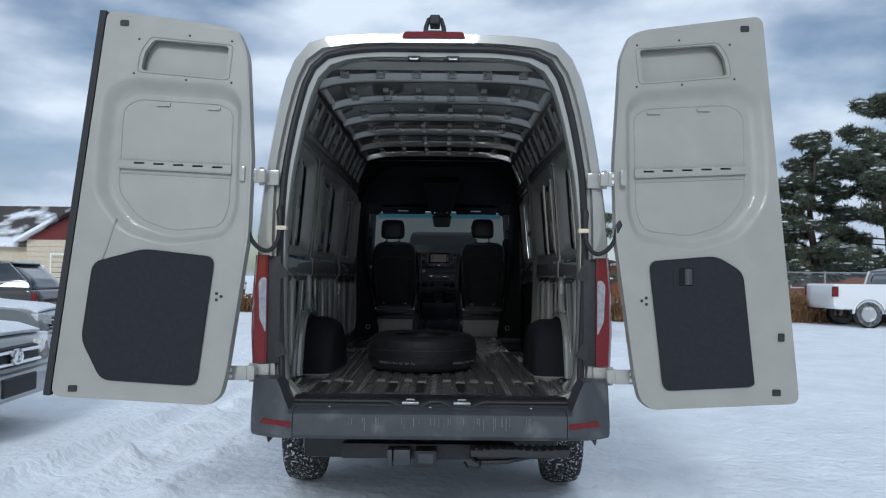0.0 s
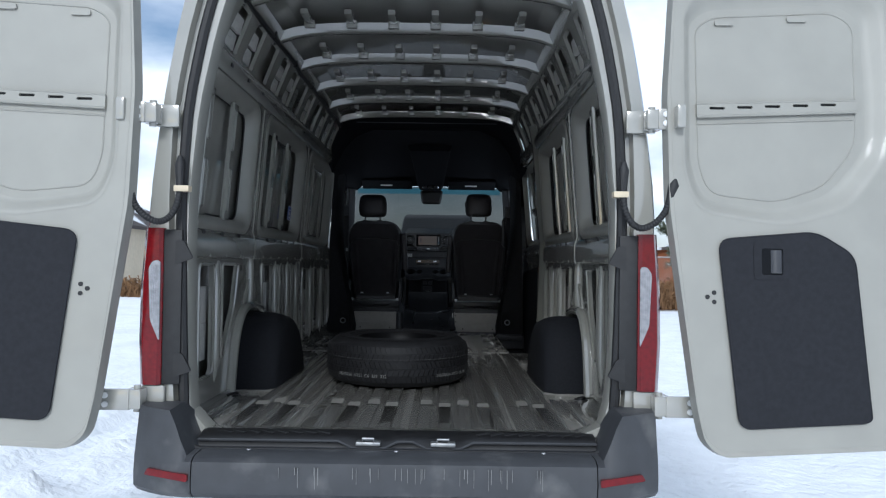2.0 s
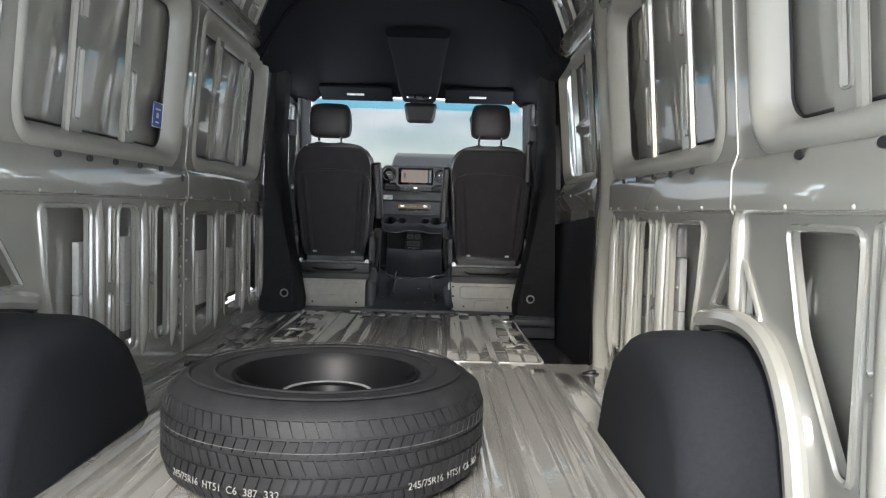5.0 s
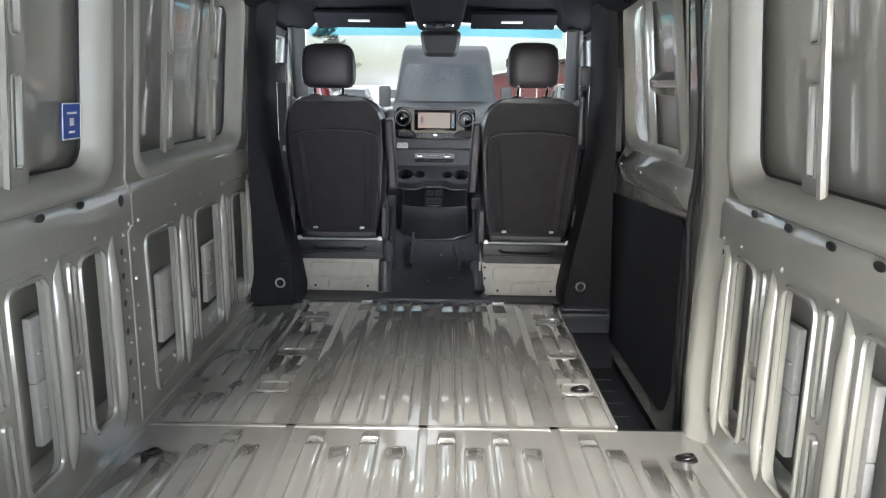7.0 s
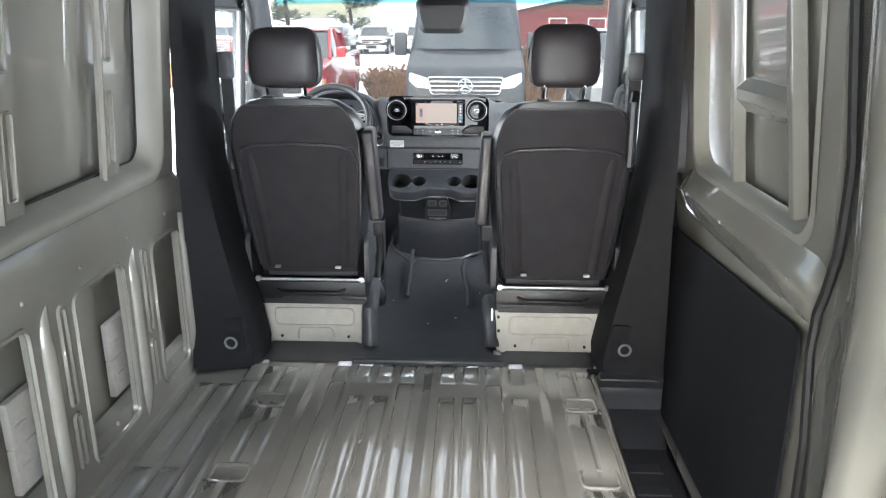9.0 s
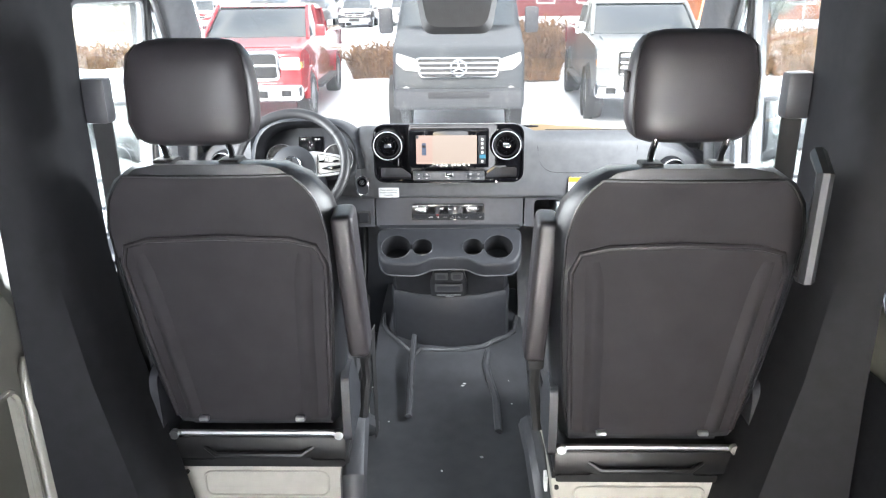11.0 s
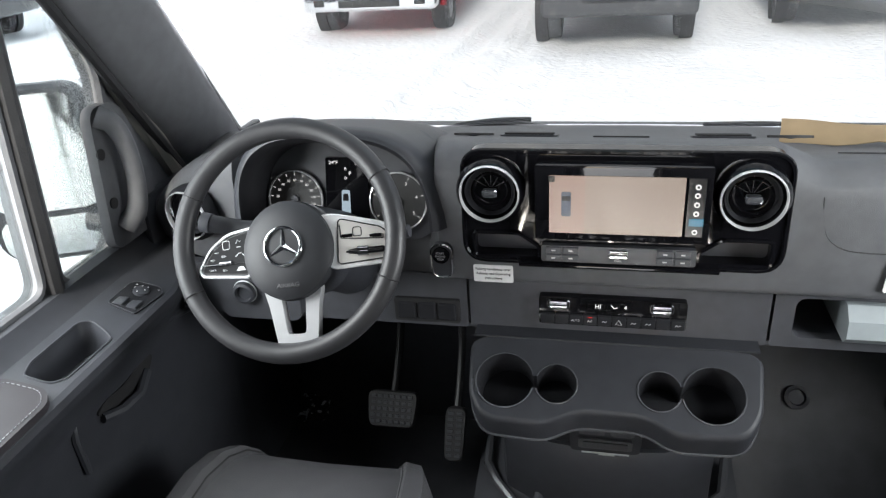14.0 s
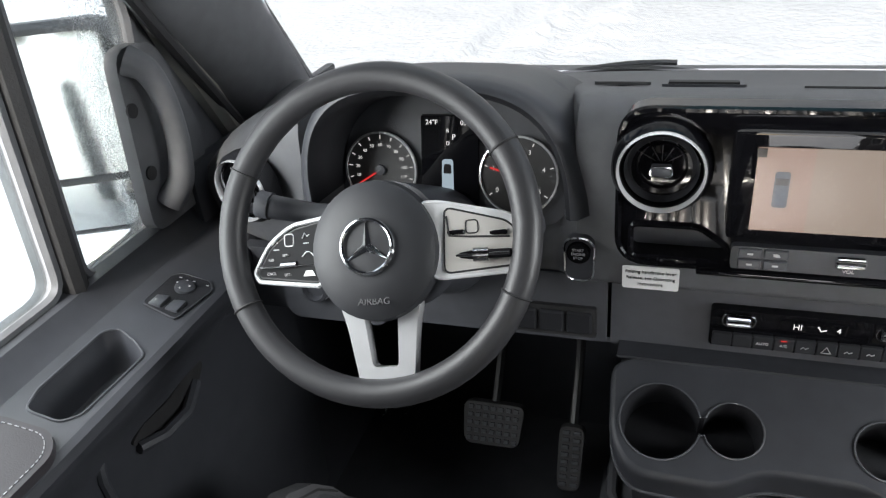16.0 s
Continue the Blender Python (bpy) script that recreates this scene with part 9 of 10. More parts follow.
BLACK_PAINT = mat("black_car_paint", (0.012, 0.012, 0.015), 0.2, vary=0.1, coat=1.0)
LAMP = mat("car_lamp", (0.6, 0.6, 0.58), 0.1, vary=0.2, grain=30, coat=1.0)
AMBER = mat("amber_lens", (0.6, 0.22, 0.03), 0.15, coat=1.0)


def slab(prof, w, m, r=0.07, lean=None):
    """A body from its side outline (length, height), rounded towards both flanks."""
    bm = B()
    cy, cz = sum(p[0] for p in prof) / len(prof), sum(p[1] for p in prof) / len(prof)
    loop = rpoly(prof, 0.10, 4)
    secs = []
    for x, d in ((-w, r), (-w + r * 0.35, r * 0.3), (-w + r, 0), (-w * 0.5, 0), (0, 0), (w * 0.5, 0), (w - r, 0), (w - r * 0.35, r * 0.3), (w, r)):
        sec = []
        for a, z in inset(loop, d):
            k = lean(z) if lean else 1.0
            sec.append(m @ Vector((x * k, a, z)))
        secs.append(sec)
    loft(bm, secs, close=True, caps=True)
    return bm


def car_wheel(parent_m, x, y, r, wd, group_parent, rim_mat):
    t = part("wheel", tyre_mesh(r, wd, r * 0.6), SNOWY_TYRE, group_parent, at=parent_m @ pose(x, y, r, 0, 90, 0))
    rim = part("rim", lathe(B(), [(r * 0.62, 0.0), (r * 0.58, wd * 0.40), (r * 0.52, wd * 0.36), (r * 0.25, wd * 0.30), (0.0001, wd * 0.36)], 24, Matrix.Diagonal((1, 1, 1 if x > 0 else -1, 1))), rim_mat, t)
    for i in range(6):
        bm = B()
        a = i * math.pi / 3
        box(bm, (0.05, -0.022, wd * 0.30), (r * 0.54, 0.022, wd * 0.40), 0.006, 1, Euler((0, 0, a)).to_matrix().to_4x4())
        if x < 0:
            bmesh.ops.scale(bm, vec=(1, 1, -1), verts=bm.verts)
        part("rim_spoke", bm, rim_mat, t)


def pickup(name, label, m, paint, face, group="parked vehicles"):
    """Nose at local y = 0, facing -y; the bed lies at y = 5.6."""
    t = thing(name, label, "pickup truck", group=group)
    body = [(0.05, 0.55), (0.0, 0.75), (0.02, 1.20), (0.15, 1.27), (1.25, 1.34), (1.35, 1.36), (3.55, 1.36), (5.6, 1.36), (5.65, 1.30), (5.65, 0.65), (5.55, 0.55)]
    part("body", slab(body, 0.98, m), paint, t)
    part("cabin_glass", slab([(1.30, 1.32), (2.05, 1.83), (2.3, 1.87), (3.2, 1.86), (3.60, 1.76), (3.69, 1.34)], 0.90, m, 0.05, lambda z: 1 - 0.22 * max(0, z - 1.34)), DARK_GLASS, t)
    part("cab_roof", slab([(2.02, 1.845), (2.3, 1.90), (3.2, 1.89), (3.6, 1.79), (3.5, 1.775), (2.2, 1.85)], 0.90, m, 0.03, lambda z: 1 - 0.20 * max(0, z - 1.34)), paint, t)
    for s in (-1, 1):
        for pts in (((1.28, 1.34), (2.08, 1.86)), ((2.62, 1.36), (2.66, 1.87)), ((3.70, 1.36), (3.60, 1.79))):
            bm = B()
            tube(bm, [m @ Vector((s * 0.905 * (1 - 0.22 * max(0, z - 1.34)), y, z)) for y, z in pts], 0.035, 8)
            part("pillar", bm, paint, t)
        bm = B()
        box(bm, (s * 1.09 - 0.09, 1.50, 1.36), (s * 1.09 + 0.09, 1.62, 1.56), 0.04, 2, m)
        part("mirror", bm, paint if face == "red" else CHROME, t)
        bm = B()
        box(bm, (s * 0.80 - 0.16, -0.03, 0.93), (s * 0.80 + 0.16, 0.20, 1.13), 0.04, 2, m)
        part("headlight", bm, LAMP, t, "clear headlight")
        bm = B()
        box(bm, (s * 0.93 - 0.04, 0.02, 0.95), (s * 0.93 + 0.06, 0.24, 1.06), 0.02, 2, m)
        part("turn_signal", bm, AMBER, t, "amber turn signal")
        bm = B()
        box(bm, (s * 0.96 - 0.06, 5.5, 0.95), (s * 0.96 + 0.03, 5.68, 1.28), 0.02, 2, m)
        part("tail_light", bm, RED_LENS, t, "red tail light")
        for y in (0.95, 4.55):
            bm = B()
            tube(bm, [m @ Vector((s * 0.965, y + 0.47 * math.cos(a), 0.42 + 0.47 * math.sin(a))) for a in [math.pi * i / 12 for i in range(13)]], 0.05, 8)
            part("wheel_arch", bm, paint if face != "chrome" else GREY_PLASTIC, t)
            bm = B()
            lathe(bm, [(0.45, -0.12), (0.45, 0.04), (0.0001, 0.04)], 28, m @ pose(s * 0.93, y, 0.42, 0, 90, 0))
            part("arch_well", bm, RUBBER, t)
            car_wheel(m, s * 0.88, y, 0.40, 0.27, t, SATIN)
        bm = B()
        box(bm, (s * 1.0 - 0.08, 1.5, 0.48), (s * 1.0 + 0.08, 3.8, 0.54), 0.02, 2, m)
        part("running_board", bm, GREY_PLASTIC, t)
    bm = B()
    box(bm, (-0.98, -0.16, 0.46), (0.98, 0.12, 0.72), 0.08, 3, m)
    bp = part("front_bumper", bm, CHROME if face != "white" else paint, t, "bright front bumper")
    bm = B()
    box(bm, (-0.45, -0.175, 0.52), (0.45, -0.14, 0.62), 0.01, 1, m)
    part("air_intake", bm, RUBBER, bp)
    for s in (-1, 1):
        bm = B()
        box(bm, (s * 0.74 - 0.08, -0.172, 0.54), (s * 0.74 + 0.08, -0.14, 0.64), 0.02, 2, m)
        part("fog_lamp", bm, RUBBER, bp)
    g = B()
    box(g, (-0.62, -0.04, 0.80), (0.62, 0.08, 1.20), 0.06, 3, m)
    gr = part("grille", g, RUBBER, t)
    if face == "red":
        bars = [((-0.62, 0.99), (0.62, 1.03), 0.05), ((-0.03, 0.80), (0.03, 1.2), 0.05)]
        for a, b, d in bars:
            bm = B()
            box(bm, (a[0], -0.07, a[1]), (b[0], 0.0, b[1]), 0.015, 2, m)
            part("grille_bar", bm, CHROME, gr)
        bm = B()
        tube(bm, [m @ Vector((u, -0.05, v)) for u, v in rrect(-0.62, 0.79, 0.62, 1.21, 0.08, 4)], 0.03, 8, closed=True)
        part("grille_frame", bm, CHROME, gr)
    else:
        for i in range(5):
            z = 0.82 + 0.09 * i
            bm = B()
            box(bm, (-0.60, -0.07, z), (0.60, 0.0, z + (0.05 if i in (1, 3) else 0.025)), 0.012, 2, m)
            part("grille_bar", bm, CHROME, gr)
    bm = B()
    lathe(bm, [(0.10, 0), (0.10, 0.03), (0.08, 0.035), (0.0001, 0.035)], 20, m @ Matrix.Translation((0, -0.07, 1.01)) @ FACE @ Matrix.Diagonal((1.4 if face != "red" else 0.6, 0.6, 1, 1)))
    part("badge", bm, CHROME if face == "red" else BLACK_PAINT, gr)
    bm = B()
    loft(bm, [[m @ Vector((x, y, z)) for x in (-0.80, -0.3, 0.0, 0.3, 0.80)] for y, z in ((0.18, 1.285), (0.7, 1.335), (1.2, 1.36))])
    thick(bm, 0.02)
    part("bonnet_bulge", bm, paint, t)
    return t


FIRST = Matrix.Translation((-3.45, 14.75, GZ)) @ Euler((0, 0, radians(2))).to_matrix().to_4x4()
pickup("pickup_truck", "red pickup truck with a chrome grille parked on snow", FIRST, RED_PAINT, "red")
pickup("pickup_truck", "silver pickup truck with a chrome slat grille on snow", Matrix.Translation((3.15, 14.75, GZ)) @ Euler((0, 0, radians(-3))).to_matrix().to_4x4(), SILVER_PAINT, "chrome")
pickup("pickup_truck", "white crew-cab pickup truck parked by the fence", Matrix.Translation((18.05, 20.5, GZ)) @ Euler((0, 0, radians(88))).to_matrix().to_4x4(), WHITE_PAINT, "white")


def other_van(m):
    t = thing("parked_van", "dark grey high-roof van with a chrome grille parked on snow", "van", group="parked vehicles")
    prof = [(0.06, 0.50), (0.0, 0.70), (0.05, 1.05), (0.25, 1.30), (0.95, 1.52), (1.02, 1.55), (1.75, 2.30), (2.1, 2.58), (2.5, 2.68), (6.6, 2.68), (6.7, 2.5), (6.75, 0.55)]
    part("body", slab(prof, 0.98, m, 0.09, lambda z: 1 - 0.10 * max(0, z - 1.5)), GREY_PAINT, t)
    bm = B()
    loft(bm, [[m @ Vector((x * (0.86 if z < 2 else 0.78), y - 0.02 + 0.10 * abs(x) ** 3, z + 0.012)) for x in (-1, -0.6, -0.2, 0.2, 0.6, 1)] for y, z in ((0.97, 1.57), (1.3, 1.92), (1.66, 2.27))])
    thick(bm, 0.02)
    part("windscreen", bm, DARK_GLASS, t)
    for s in (-1, 1):
        bm = B()
        plate(bm, rpoly([(1.35, 1.52), (2.4, 1.52), (2.4, 2.15), (1.9, 2.15)], 0.06, 3), [], lambda u, v, w: m @ Vector((s * (0.975 - 0.10 * max(0, v - 1.5) + 0.008 - w), u, v)), 0.01)
        part("door_glass", bm, DARK_GLASS, t)
        bm = B()
        box(bm, (s * 1.17 - 0.11, 1.22, 1.45), (s * 1.17 + 0.11, 1.38, 1.85), 0.05, 2, m)
        part("mirror", bm, TRIM, t)
        bm = B()
        plate(bm, rpoly([(0.56, 0.98), (0.80, 1.0), (0.93, 1.10), (0.92, 1.24), (0.60, 1.14)], 0.03, 3), [], lambda u, v, w: m @ Vector((s * u, -0.02 + 0.35 * max(0, u - 0.6) ** 1.5 + 0.32 * max(0, v - 0.98) + w, v)), 0.08)
        part("headlight", bm, LAMP, t, "clear swept headlight")
        bm = B()
        lathe(bm, [(0.07, 0), (0.06, 0.02), (0.0001, 0.02)], 18, m @ Matrix.Translation((s * 0.78, 0.02, 0.70)) @ FACE)
        part("fog_lamp", bm, LAMP, t)
        for y in (0.90, 5.2):
            bm = B()
            lathe(bm, [(0.44, -0.14), (0.44, 0.03), (0.0001, 0.03)], 28, m @ pose(s * 0.95, y, 0.40, 0, 90, 0))
            part("arch_well", bm, RUBBER, t)
            car_wheel(m, s * 0.87, y, 0.39, 0.25, t, BLACK_STEEL)
    bm = B()
    plate(bm, rpoly([(-0.56, 0.90), (0.56, 0.90), (0.62, 1.16), (-0.62, 1.16)], 0.05, 4), [], lambda u, v, w: m @ Vector((u, -0.03 + 0.30 * max(0, v - 0.9) + w, v)), 0.10)
    gr = part("grille", bm, RUBBER, t)
    bm = B()
    tube(bm, [m @ Vector((u, -0.035 + 0.30 * max(0, v - 0.9), v)) for u, v in rpoly([(-0.56, 0.90), (0.56, 0.90), (0.62, 1.16), (-0.62, 1.16)], 0.05, 4)], 0.016, 6, closed=True)
    part("grille_frame", bm, CHROME, gr)
    for z in (0.96, 1.03, 1.10):
        bm = B()
        box(bm, (-0.58, -0.055 + 0.3 * (z - 0.9), z - 0.014), (0.58, 0.0, z + 0.014), 0.008, 2, m)
        part("grille_bar", bm, CHROME, gr)
    bm = B()
    tube(bm, [m @ Vector((0.115 * math.cos(a), -0.05, 1.03 + 0.115 * math.sin(a))) for a in [2 * math.pi * i / 28 for i in range(28)]], 0.013, 6, closed=True)
    em = part("emblem", bm, CHROME, t, "round chrome emblem")
    for a in (90, 210, 330):
        bm = B()
        q = radians(a)
        tube(bm, [m @ Vector((0, -0.055, 1.03)), m @ Vector((0.108 * math.cos(q), -0.05, 1.03 + 0.108 * math.sin(q)))], lambda i: (0.02, 0.006)[i], 6)
        part("emblem_bar", bm, CHROME, em)
    bm = B()
    box(bm, (-0.97, -0.10, 0.42), (0.97, 0.25, 0.74), 0.10, 3, m)
    bp = part("front_bumper", bm, GREY_PLASTIC, t)
    bm = B()
    box(bm, (-0.45, -0.115, 0.60), (0.45, -0.08, 0.70), 0.015, 2, m)
    part("air_intake", bm, RUBBER, bp)
    for a, b in ((-0.6, -0.02), (0.05, 0.62)):
        bm = B()
        tube(bm, [m @ Vector((a, 0.98, 1.56)), m @ Vector((b, 1.0, 1.585))], 0.012, 6)
        part("wiper", bm, RUBBER, t)


other_van(Matrix.Translation((0.02, 13.95, GZ)))


def small_car(name, label, m, paint, h=1.62, snow=True, l=4.7, w=0.92):
    t = thing(name, label, "car", group="parked vehicles")
    hood = 1.02 if h > 1.5 else 0.92
    prof = [(0.08, 0.40), (0.0, 0.55), (0.04, 0.82), (0.2, 0.93), (1.15, hood), (l - 0.15, hood + 0.03), (l, 0.85), (l - 0.02, 0.45)]
    part("body", slab(prof, w, m, 0.10), paint, t)
    part("cabin_glass", slab([(1.0, hood - 0.02), (1.75, h - 0.06), (2.1, h), (l - 0.8, h - 0.02), (l - 0.25, hood + 0.25), (l - 0.12, hood)], w * 0.90, m, 0.06, lambda z: 1 - 0.24 * max(0, z - hood)), DARK_GLASS, t)
    part("roof", slab([(1.72, h - 0.05), (2.1, h + 0.03), (l - 0.8, h + 0.01), (l - 0.6, h - 0.06)], w * 0.90, m, 0.04, lambda z: 1 - 0.22 * max(0, z - hood)), SNOW if snow else paint, t)
    if snow:
        bm = B()
        loft(bm, [[m @ Vector((x * w, y, z + 0.02 * (1 - x * x))) for x in (-0.86, -0.5, 0, 0.5, 0.86)] for y, z in ((0.10, 0.90), (0.3, 0.965), (0.8, 1.01), (1.2, hood + 0.04))])
        thick(bm, 0.03)
        part("bonnet_snow", bm, SNOW, t, "layer of snow on the bonnet")
    bm = B()
    box(bm, (-0.50, -0.03, 0.62), (0.50, 0.08, 0.80), 0.04, 2, m)
    gr = part("grille", bm, RUBBER, t)
    for z in (0.66, 0.76):
        bm = B()
        box(bm, (-0.5, -0.05, z - 0.016), (0.5, 0.02, z + 0.016), 0.008, 1, m)
        part("grille_bar", bm, CHROME, gr)
    bm = B()
    lathe(bm, [(0.10, 0), (0.10, 0.02), (0.075, 0.025), (0.07, 0.005), (0.0001, 0.005)], 20, m @ Matrix.Translation((0, -0.05, 0.72)) @ FACE @ Matrix.Diagonal((1, 0.7, 1, 1)))
    part("badge", bm, CHROME, gr)
    bm = B()
    box(bm, (-0.88, -0.08, 0.34), (0.88, 0.2, 0.58), 0.09, 3, m)
    bp = part("front_bumper", bm, SATIN if snow else paint, t)
    bm = B()
    box(bm, (-0.30, -0.10, 0.40), (0.30, -0.07, 0.56), 0.01, 1, m)
    part("blank_plate", bm, RUBBER, bp)
    for s in (-1, 1):
        bm = B()
        plate(bm, rpoly([(0.52, 0.70), (0.90, 0.76), (0.90, 0.88), (0.54, 0.82)], 0.03, 3), [], lambda u, v, ww: m @ Vector((s * u, -0.02 + 0.5 * max(0, u - 0.55) ** 1.6 + ww, v)), 0.10)
        part("headlight", bm, LAMP, t, "clear headlight")
        bm = B()
        tube(bm, [m @ Vector((s * w * 0.90 * (1 - 0.24 * max(0, z - hood)), y, z)) for y, z in ((1.1, hood), (1.78, h - 0.05), (2.1, h), (l - 0.8, h - 0.02), (l - 0.3, hood + 0.22), (1.2, hood + 0.01))], 0.014, 6)
        part("window_trim", bm, CHROME, t, "bright window trim")
        bm = B()
        box(bm, (s * 1.02 - 0.09, 1.45, hood - 0.02), (s * 1.02 + 0.09, 1.58, hood + 0.13), 0.04, 2, m)
        part("mirror", bm, paint, t)
        bm = B()
        box(bm, (s * w - 0.08, l - 0.12, 0.72), (s * w + 0.01, l + 0.01, 0.95), 0.02, 2, m)
        part("tail_light", bm, RED_LENS, t, "red tail light")
        for y in (0.88, l - 0.95):
            bm = B()
            lathe(bm, [(0.39, -0.12), (0.39, 0.03), (0.0001, 0.03)], 24, m @ pose(s * (w - 0.05), y, 0.36, 0, 90, 0))
            part("arch_well", bm, RUBBER, t)
            car_wheel(m, s * (w - 0.12), y, 0.35, 0.22, t, SATIN)


small_car("suv", "silver sport utility vehicle with snow on its bonnet", Matrix.Translation((-3.66, 2.45, GZ)) @ Euler((0, 0, radians(95))).to_matrix().to_4x4(), SILVER_PAINT)
small_car("suv", "silver car with a snowy bonnet behind another car", Matrix.Translation((-5.75, 7.3, GZ)) @ Euler((0, 0, radians(106))).to_matrix().to_4x4(), SILVER_PAINT)
small_car("suv", "black sport utility vehicle with bright window trim", Matrix.Translation((-14.6, 15.0, GZ)) @ Euler((0, 0, radians(-88))).to_matrix().to_4x4(), BLACK_PAINT, 1.72, False)
for i, (x, y) in enumerate(((-11.5, 46), (-8.6, 46.5), (-5.8, 46), (-3.0, 47), (-14.5, 45.5))):
    small_car("far_car", "snow-dusted car parked far across the lot", Matrix.Translation((x, y, GZ)) @ Euler((0, 0, radians(4 * i - 8))).to_matrix().to_4x4(), (GREY_PAINT, SILVER_PAINT, BLACK_PAINT, SILVER_PAINT, RED_PAINT)[i], 1.6)

# ---- buildings ----
SIDING = mat("cream_siding", (0.55, 0.48, 0.36), 0.8, vary=0.06, grain=4)
RED_WALL = mat("dark_red_cladding", (0.13, 0.022, 0.022), 0.8, vary=0.12, grain=6)
ROOF_BROWN = mat("brown_roof", (0.055, 0.045, 0.042), 0.85, vary=0.15, grain=8, stain=(0.8, 0.82, 0.85), stain_at=(0.50, 0.58), stain_scale=0.35)
ORANGE_WALL = mat("orange_timber_wall", (0.24, 0.075, 0.022), 0.8, vary=0.15, grain=3)
BROWN_WALL = mat("brown_brick_wall", (0.10, 0.05, 0.035), 0.85, vary=0.15, grain=5)


def house(name, label, m, w, d, eave, ridge, wall, gable, roof_m, windows=(), planks=0):
    h = thing(name, label, "building", at=m)
    bm = B()
    box(bm, (-w / 2, 0, 0), (w / 2, d, eave), 0.0)
    part("wall", bm, wall, h)
    for y0, y1 in ((-0.02, 0.1), (d - 0.1, d + 0.02)):
        bm = B()
        plate(bm, [(-w / 2, eave), (w / 2, eave), (0, ridge)], [], lambda u, v, ww: (u, y0 + ww, v), y1 - y0)
        part("gable", bm, gable, h)
    for s in (-1, 1):
        bm = B()
        q = [(s * (w / 2 + 0.5), eave - 0.2), (0, ridge + 0.12), (0, ridge + 0.30), (s * (w / 2 + 0.5), eave)]
        loft(bm, [[(x, y, z) for x, z in q] for y in (-0.6, d + 0.6)], close=True, caps=True)
        part("roof", bm, roof_m, h)
    for x, z, ww, hh in windows:
        bm = B()
        plate(bm, rrect(x - ww / 2, z, x + ww / 2, z + hh, 0.02, 1), [rrect(x - ww / 2 + 0.08, z + 0.08, x + ww / 2 - 0.08, z + hh - 0.08, 0.01, 1)], lambda u, v, k: (u, -0.06 + k, v), 0.08)
        wi = part("window", bm, WHITE, h)
        bm = B()
        box(bm, (x - ww / 2 + 0.06, -0.015, z + 0.06), (x + ww / 2 - 0.06, 0.01, z + hh - 0.06), 0)
        part("pane", bm, DARK_GLASS, wi)
    for i in range(planks):
        bm = B()
        z = 0.3 + (eave - 0.4) * i / planks
        box(bm, (-w / 2 - 0.01, -0.03, z), (w / 2 + 0.01, 0.0, z + (eave - 0.4) / planks - 0.03), 0.0)
        part("plank", bm, wall, h)
    return h


house("house", "cream house under a brown roof patched with snow", Matrix.Translation((-24.0, 46, GZ)) @ Euler((0, 0, radians(90))).to_matrix().to_4x4(), 9, 18, 3.2, 5.6, SIDING, SIDING, ROOF_BROWN)
house("garage", "cream garage with a dark red gable", Matrix.Translation((-21.5, 40, GZ)), 6.0, 9, 3.4, 5.1, SIDING, RED_WALL, ROOF_BROWN, ((0.2, 0.2, 3.6, 2.4), (-2.2, 1.4, 0.5, 0.5)), 10)
house("long_building", "low brown and orange timber building behind the pines", Matrix.Translation((30, 52, GZ)), 34, 10, 2.6, 3.4, ORANGE_WALL, BROWN_WALL, ROOF_BROWN, ((-9, 0.9, 2.2, 1.2), (-3, 0.9, 2.2, 1.2), (3, 0.9, 2.2, 1.2)), 9)
house("roadside_building", "red-brown building beyond the parked vehicles", Matrix.Translation((9.5, 62, GZ)), 13, 10, 2.7, 3.8, RED_WALL, BROWN_WALL, ROOF_BROWN, ((-3, 0.9, 1.4, 1.2), (0, 0.9, 1.4, 1.2), (3, 0.9, 1.4, 1.2)), 10)

# ---- chain link fence ----
fence = thing("chain_link_fence", "galvanised chain link fence along the lot edge", "fence")
FY = 27.0
bm = B()
X0, X1, ZT = 8.0, 34.0, 1.75
n = int((X1 - X0) / 0.12)
for k in (-1, 1):
    for i in range(-15, n + 15):
        a = X0 + i * 0.12
        z0, z1 = 0.05, ZT
        b = a + k * (z1 - z0)
        if min(a, b) < X0 - 0.1 or max(a, b) > X1 + 0.1:
            continue
        tube(bm, [(a, FY, z0), (b, FY, z1)], 0.006, 3, caps=False)
mesh_part = part("wire_mesh", bm, STEEL, fence)
mesh_part["kind"] = "stuff"
for i in range(11):
    x = X0 + 2.6 * i
    bm = B()
    cyl(bm, (x, FY, -0.2), (x, FY, ZT + 0.06), 0.035, n=10)
    part("post", bm, STEEL, fence)
bm = B()
cyl(bm, (X0, FY, ZT), (X1, FY, ZT), 0.025, n=8)
part("top_rail", bm, STEEL, fence)
sign_post = thing("round_sign", "dark round sign seen from behind on the fence", "sign")
bm = B()
cyl(bm, (13.9, 26.9, 0), (13.9, 26.9, 2.3), 0.04, n=10)
part("post", bm, STEEL, sign_post)
bm = B()
lathe(bm, [(0.36, 0), (0.36, 0.02), (0.0001, 0.02)], 24, Matrix.Translation((13.9, 26.86, 1.95)) @ FACE)
part("disc", bm, GREY_PLASTIC, sign_post)

# ---- pines and brush ----
NEEDLE = mat("pine_needles", (0.105, 0.122, 0.082), 0.8, vary=0.45, grain=1.2, stain=(0.05, 0.055, 0.03), stain_scale=0.8)
BARK = mat("pine_bark", (0.07, 0.05, 0.038), 0.9, vary=0.3, grain=8)
SNOW_CLUMP = mat("branch_snow", (0.75, 0.78, 0.82), 0.7, vary=0.08)


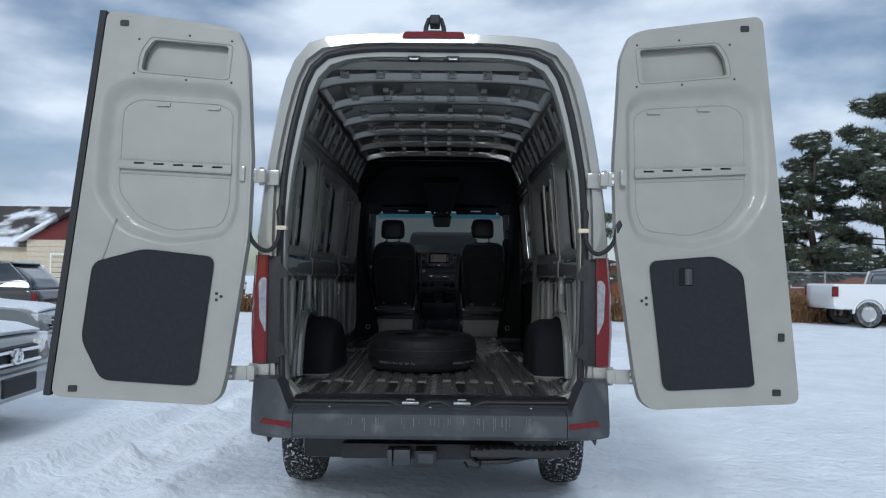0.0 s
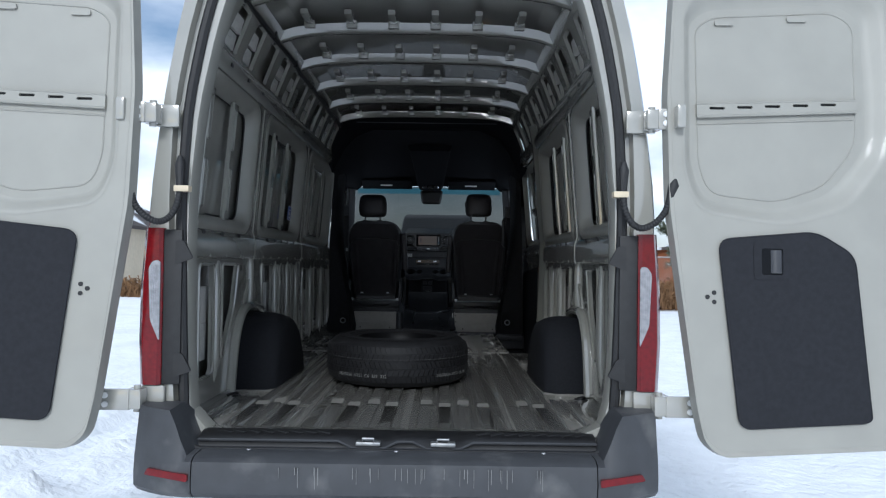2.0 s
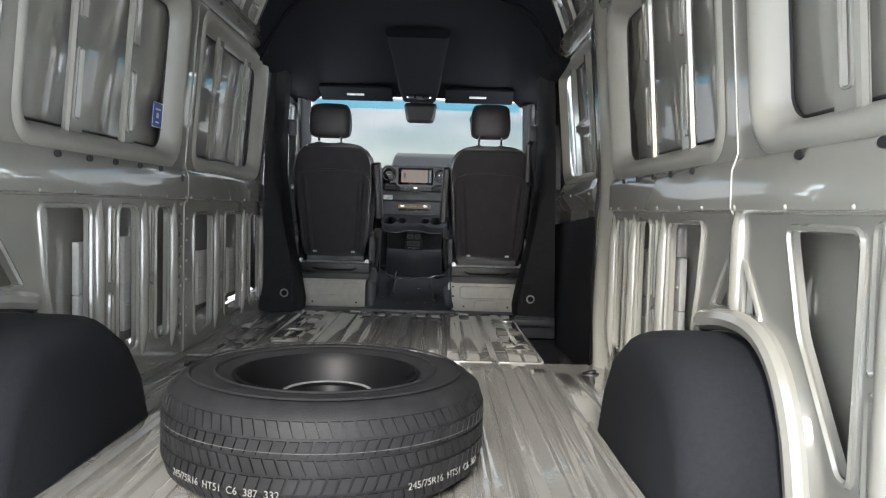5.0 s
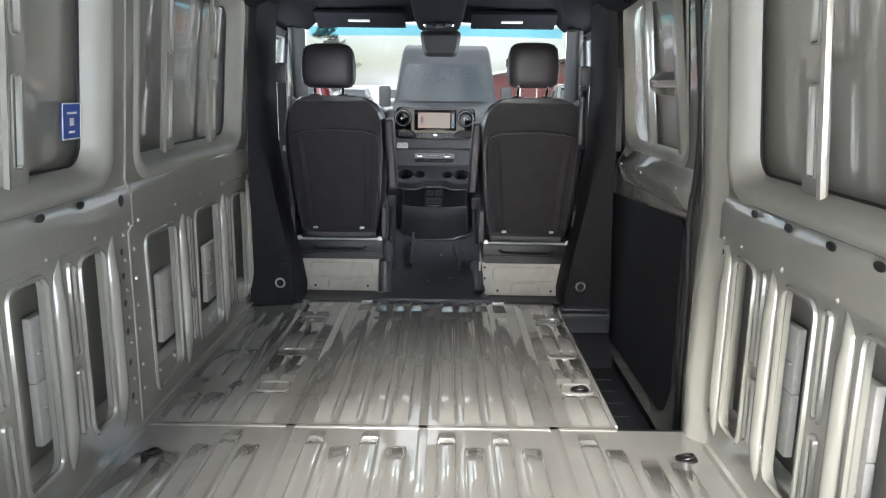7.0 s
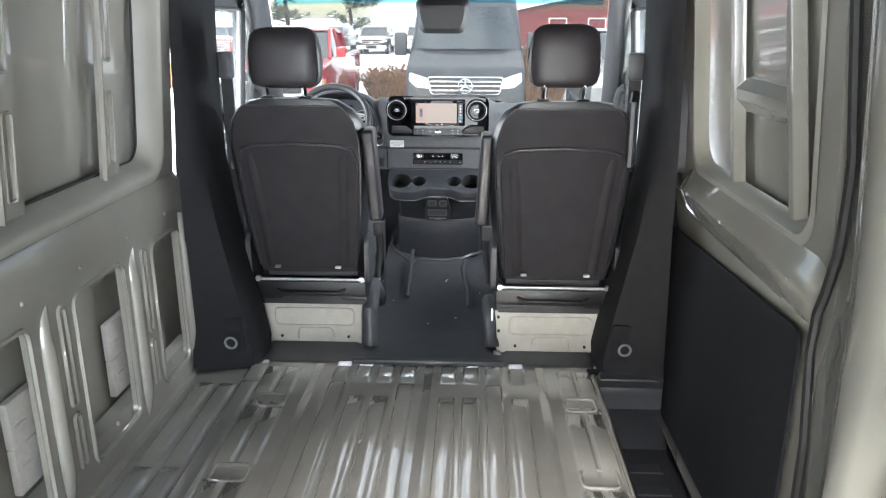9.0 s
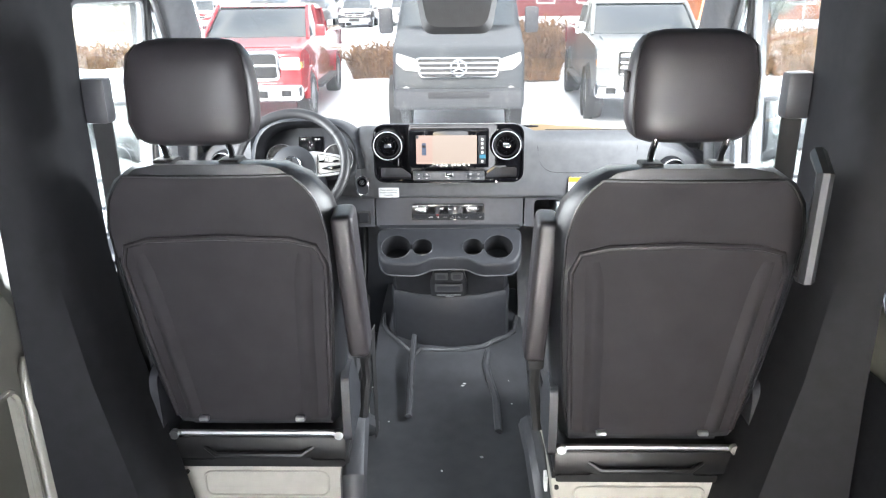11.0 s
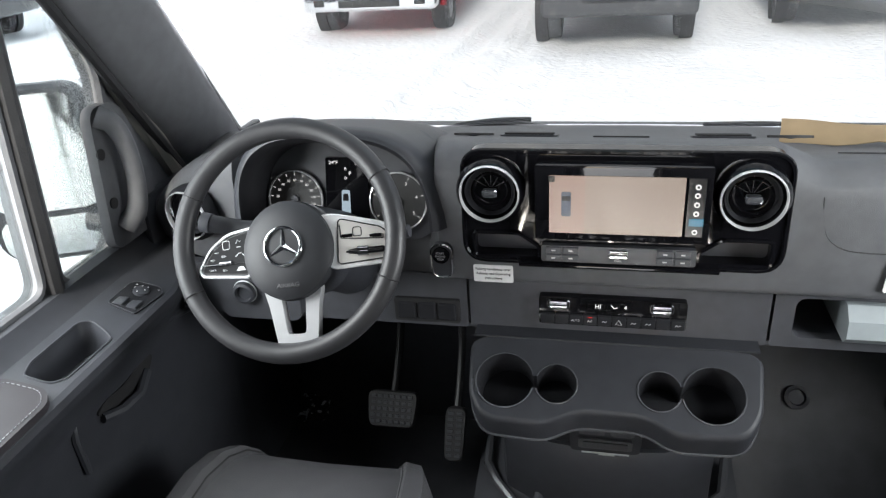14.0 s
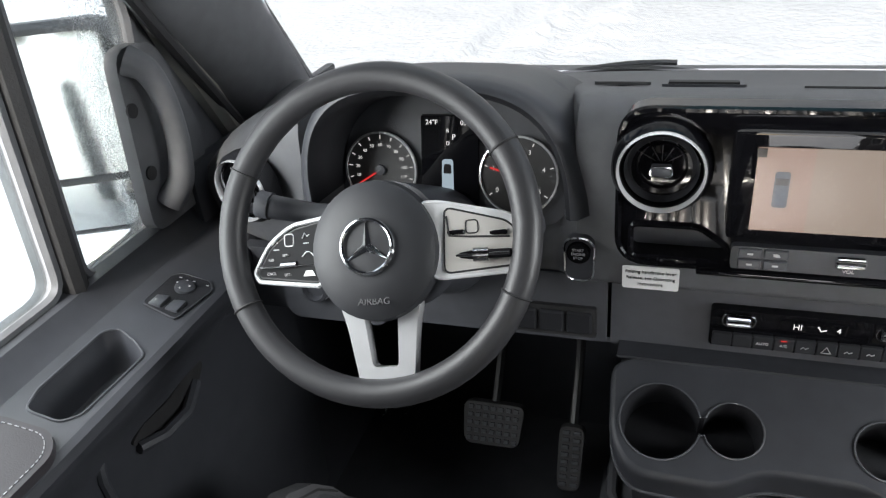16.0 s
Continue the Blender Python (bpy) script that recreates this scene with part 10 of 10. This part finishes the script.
def pine(x, y, h, spread, seed, clumps, snow=0.10):
    rng = random.Random(seed)
    t = thing("pine_tree", "dark green pine with snow on its branches", "tree", at=Matrix.Translation((x, y, GZ)), group="pines")
    bm = B()
    tube(bm, [(0.12 * math.sin(i), 0.1 * math.cos(i * 1.3), h * i / 9) for i in range(10)], lambda i: 0.03 + 0.026 * h * (1 - i / 9.5), 8)
    limbs = []
    for i in range(int(h * 5)):
        z = h * (0.13 + 0.84 * rng.random())
        a = rng.random() * 6.283
        r = spread * (1.0 - ((z / h - 0.30) / 0.75) ** 2 if z / h > 0.30 else 0.85) * rng.uniform(0.55, 1.05)
        r = max(0.35, r)
        tip = Vector((r * math.cos(a), r * math.sin(a), z + 0.22 * r))
        limbs.append((Vector((0, 0, z)), tip))
        tube(bm, [(0, 0, z), Vector((0, 0, z)).lerp(tip, 0.5) - Vector((0, 0, 0.06 * r)), tip], lambda k: (0.05, 0.03, 0.01)[k], 4, caps=False)
    part("trunk", bm, BARK, t)
    crown, white = B(), B()
    def tuft(b, c, r, blades):
        for _ in range(blades):
            d = Vector((rng.gauss(0, 1), rng.gauss(0, 1), rng.gauss(0.35, 0.8))).normalized()
            q = d.orthogonal().normalized() * r * 0.085
            q.rotate(Matrix.Rotation(rng.random() * 6.28, 3, d))
            e = c + d * r * rng.uniform(0.7, 1.15)
            m_ = c + d * r * 0.25
            b.faces.new([b.verts.new(v) for v in (m_ + q, e, m_ - q)])
    for i in range(clumps):
        a, b_ = rng.choice(limbs)
        c = a.lerp(b_, rng.uniform(0.35, 1.05)) + Vector((rng.gauss(0, 0.14), rng.gauss(0, 0.14), rng.gauss(0, 0.10)))
        tuft(crown, c, rng.uniform(0.17, 0.38), 22)
        if rng.random() < snow:
            bmesh.ops.create_icosphere(white, subdivisions=1, radius=rng.uniform(0.07, 0.17), matrix=Matrix.Translation(c + Vector((0, 0, 0.10))) @ Matrix.Diagonal((1.6, 1.6, 0.45, 1)))
    part("crown", crown, NEEDLE, t)
    sn = part("branch_snow", white, SNOW_CLUMP, t)
    sn["kind"] = "stuff"


pine(20.0, 36.5, 9.4, 2.9, 11, 11000)
pine(22.3, 33.5, 10.7, 4.8, 12, 14000)
pine(18.3, 37.5, 5.2, 2.4, 19, 5000)
pine(14.6, 39.5, 6.0, 2.6, 14, 1800)
pine(26.5, 38.0, 12.0, 4.4, 15, 2400)
pine(8.7, 40.0, 7.0, 2.0, 16, 700)
pine(-9.5, 62.0, 6.5, 2.4, 17, 700)
pine(-15.5, 66.0, 8.0, 2.6, 18, 500)

REED = mat("dry_brush", (0.20, 0.11, 0.05), 0.9, vary=0.4, grain=3)


def brush(name, x0, x1, y0, y1, n, h, seed):
    rng = random.Random(seed)
    bm = B()
    for _ in range(n):
        c = Vector((rng.uniform(x0, x1), rng.uniform(y0, y1), -0.03))
        for _ in range(3):
            d = Vector((rng.gauss(0, 0.35), rng.gauss(0, 0.35), 1)).normalized() * h * rng.uniform(0.4, 1.1)
            q = Vector((rng.uniform(-1, 1), rng.uniform(-1, 1), 0)).normalized() * 0.016
            bm.faces.new([bm.verts.new(v) for v in (c - q, c + q, c + d + q * 0.2, c + d - q * 0.2)])
            e = c + d * rng.uniform(0.5, 0.95)
            f = e + Vector((rng.gauss(0, 0.1), rng.gauss(0, 0.1), rng.uniform(0.05, 0.2)))
            bm.faces.new([bm.verts.new(v) for v in (e - q, e + q, f + q * 2, f - q * 2)])
    tagged(part(name, bm, REED), "dry rust-brown brush standing in the snow", "brush", kind="stuff")


brush("dry_brush", 8.5, 17.0, 26.0, 26.8, 1500, 0.8, 21)
brush("dry_brush", -2.6, -1.25, 21.2, 22.4, 700, 0.75, 22)
brush("dry_brush", 1.1, 2.4, 21.0, 22.0, 900, 1.35, 23)
brush("dry_brush", 4.6, 16.0, 21.5, 23.5, 2200, 0.95, 24)
brush("dry_brush", -16.0, -5.0, 24.0, 25.5, 1500, 0.7, 25)
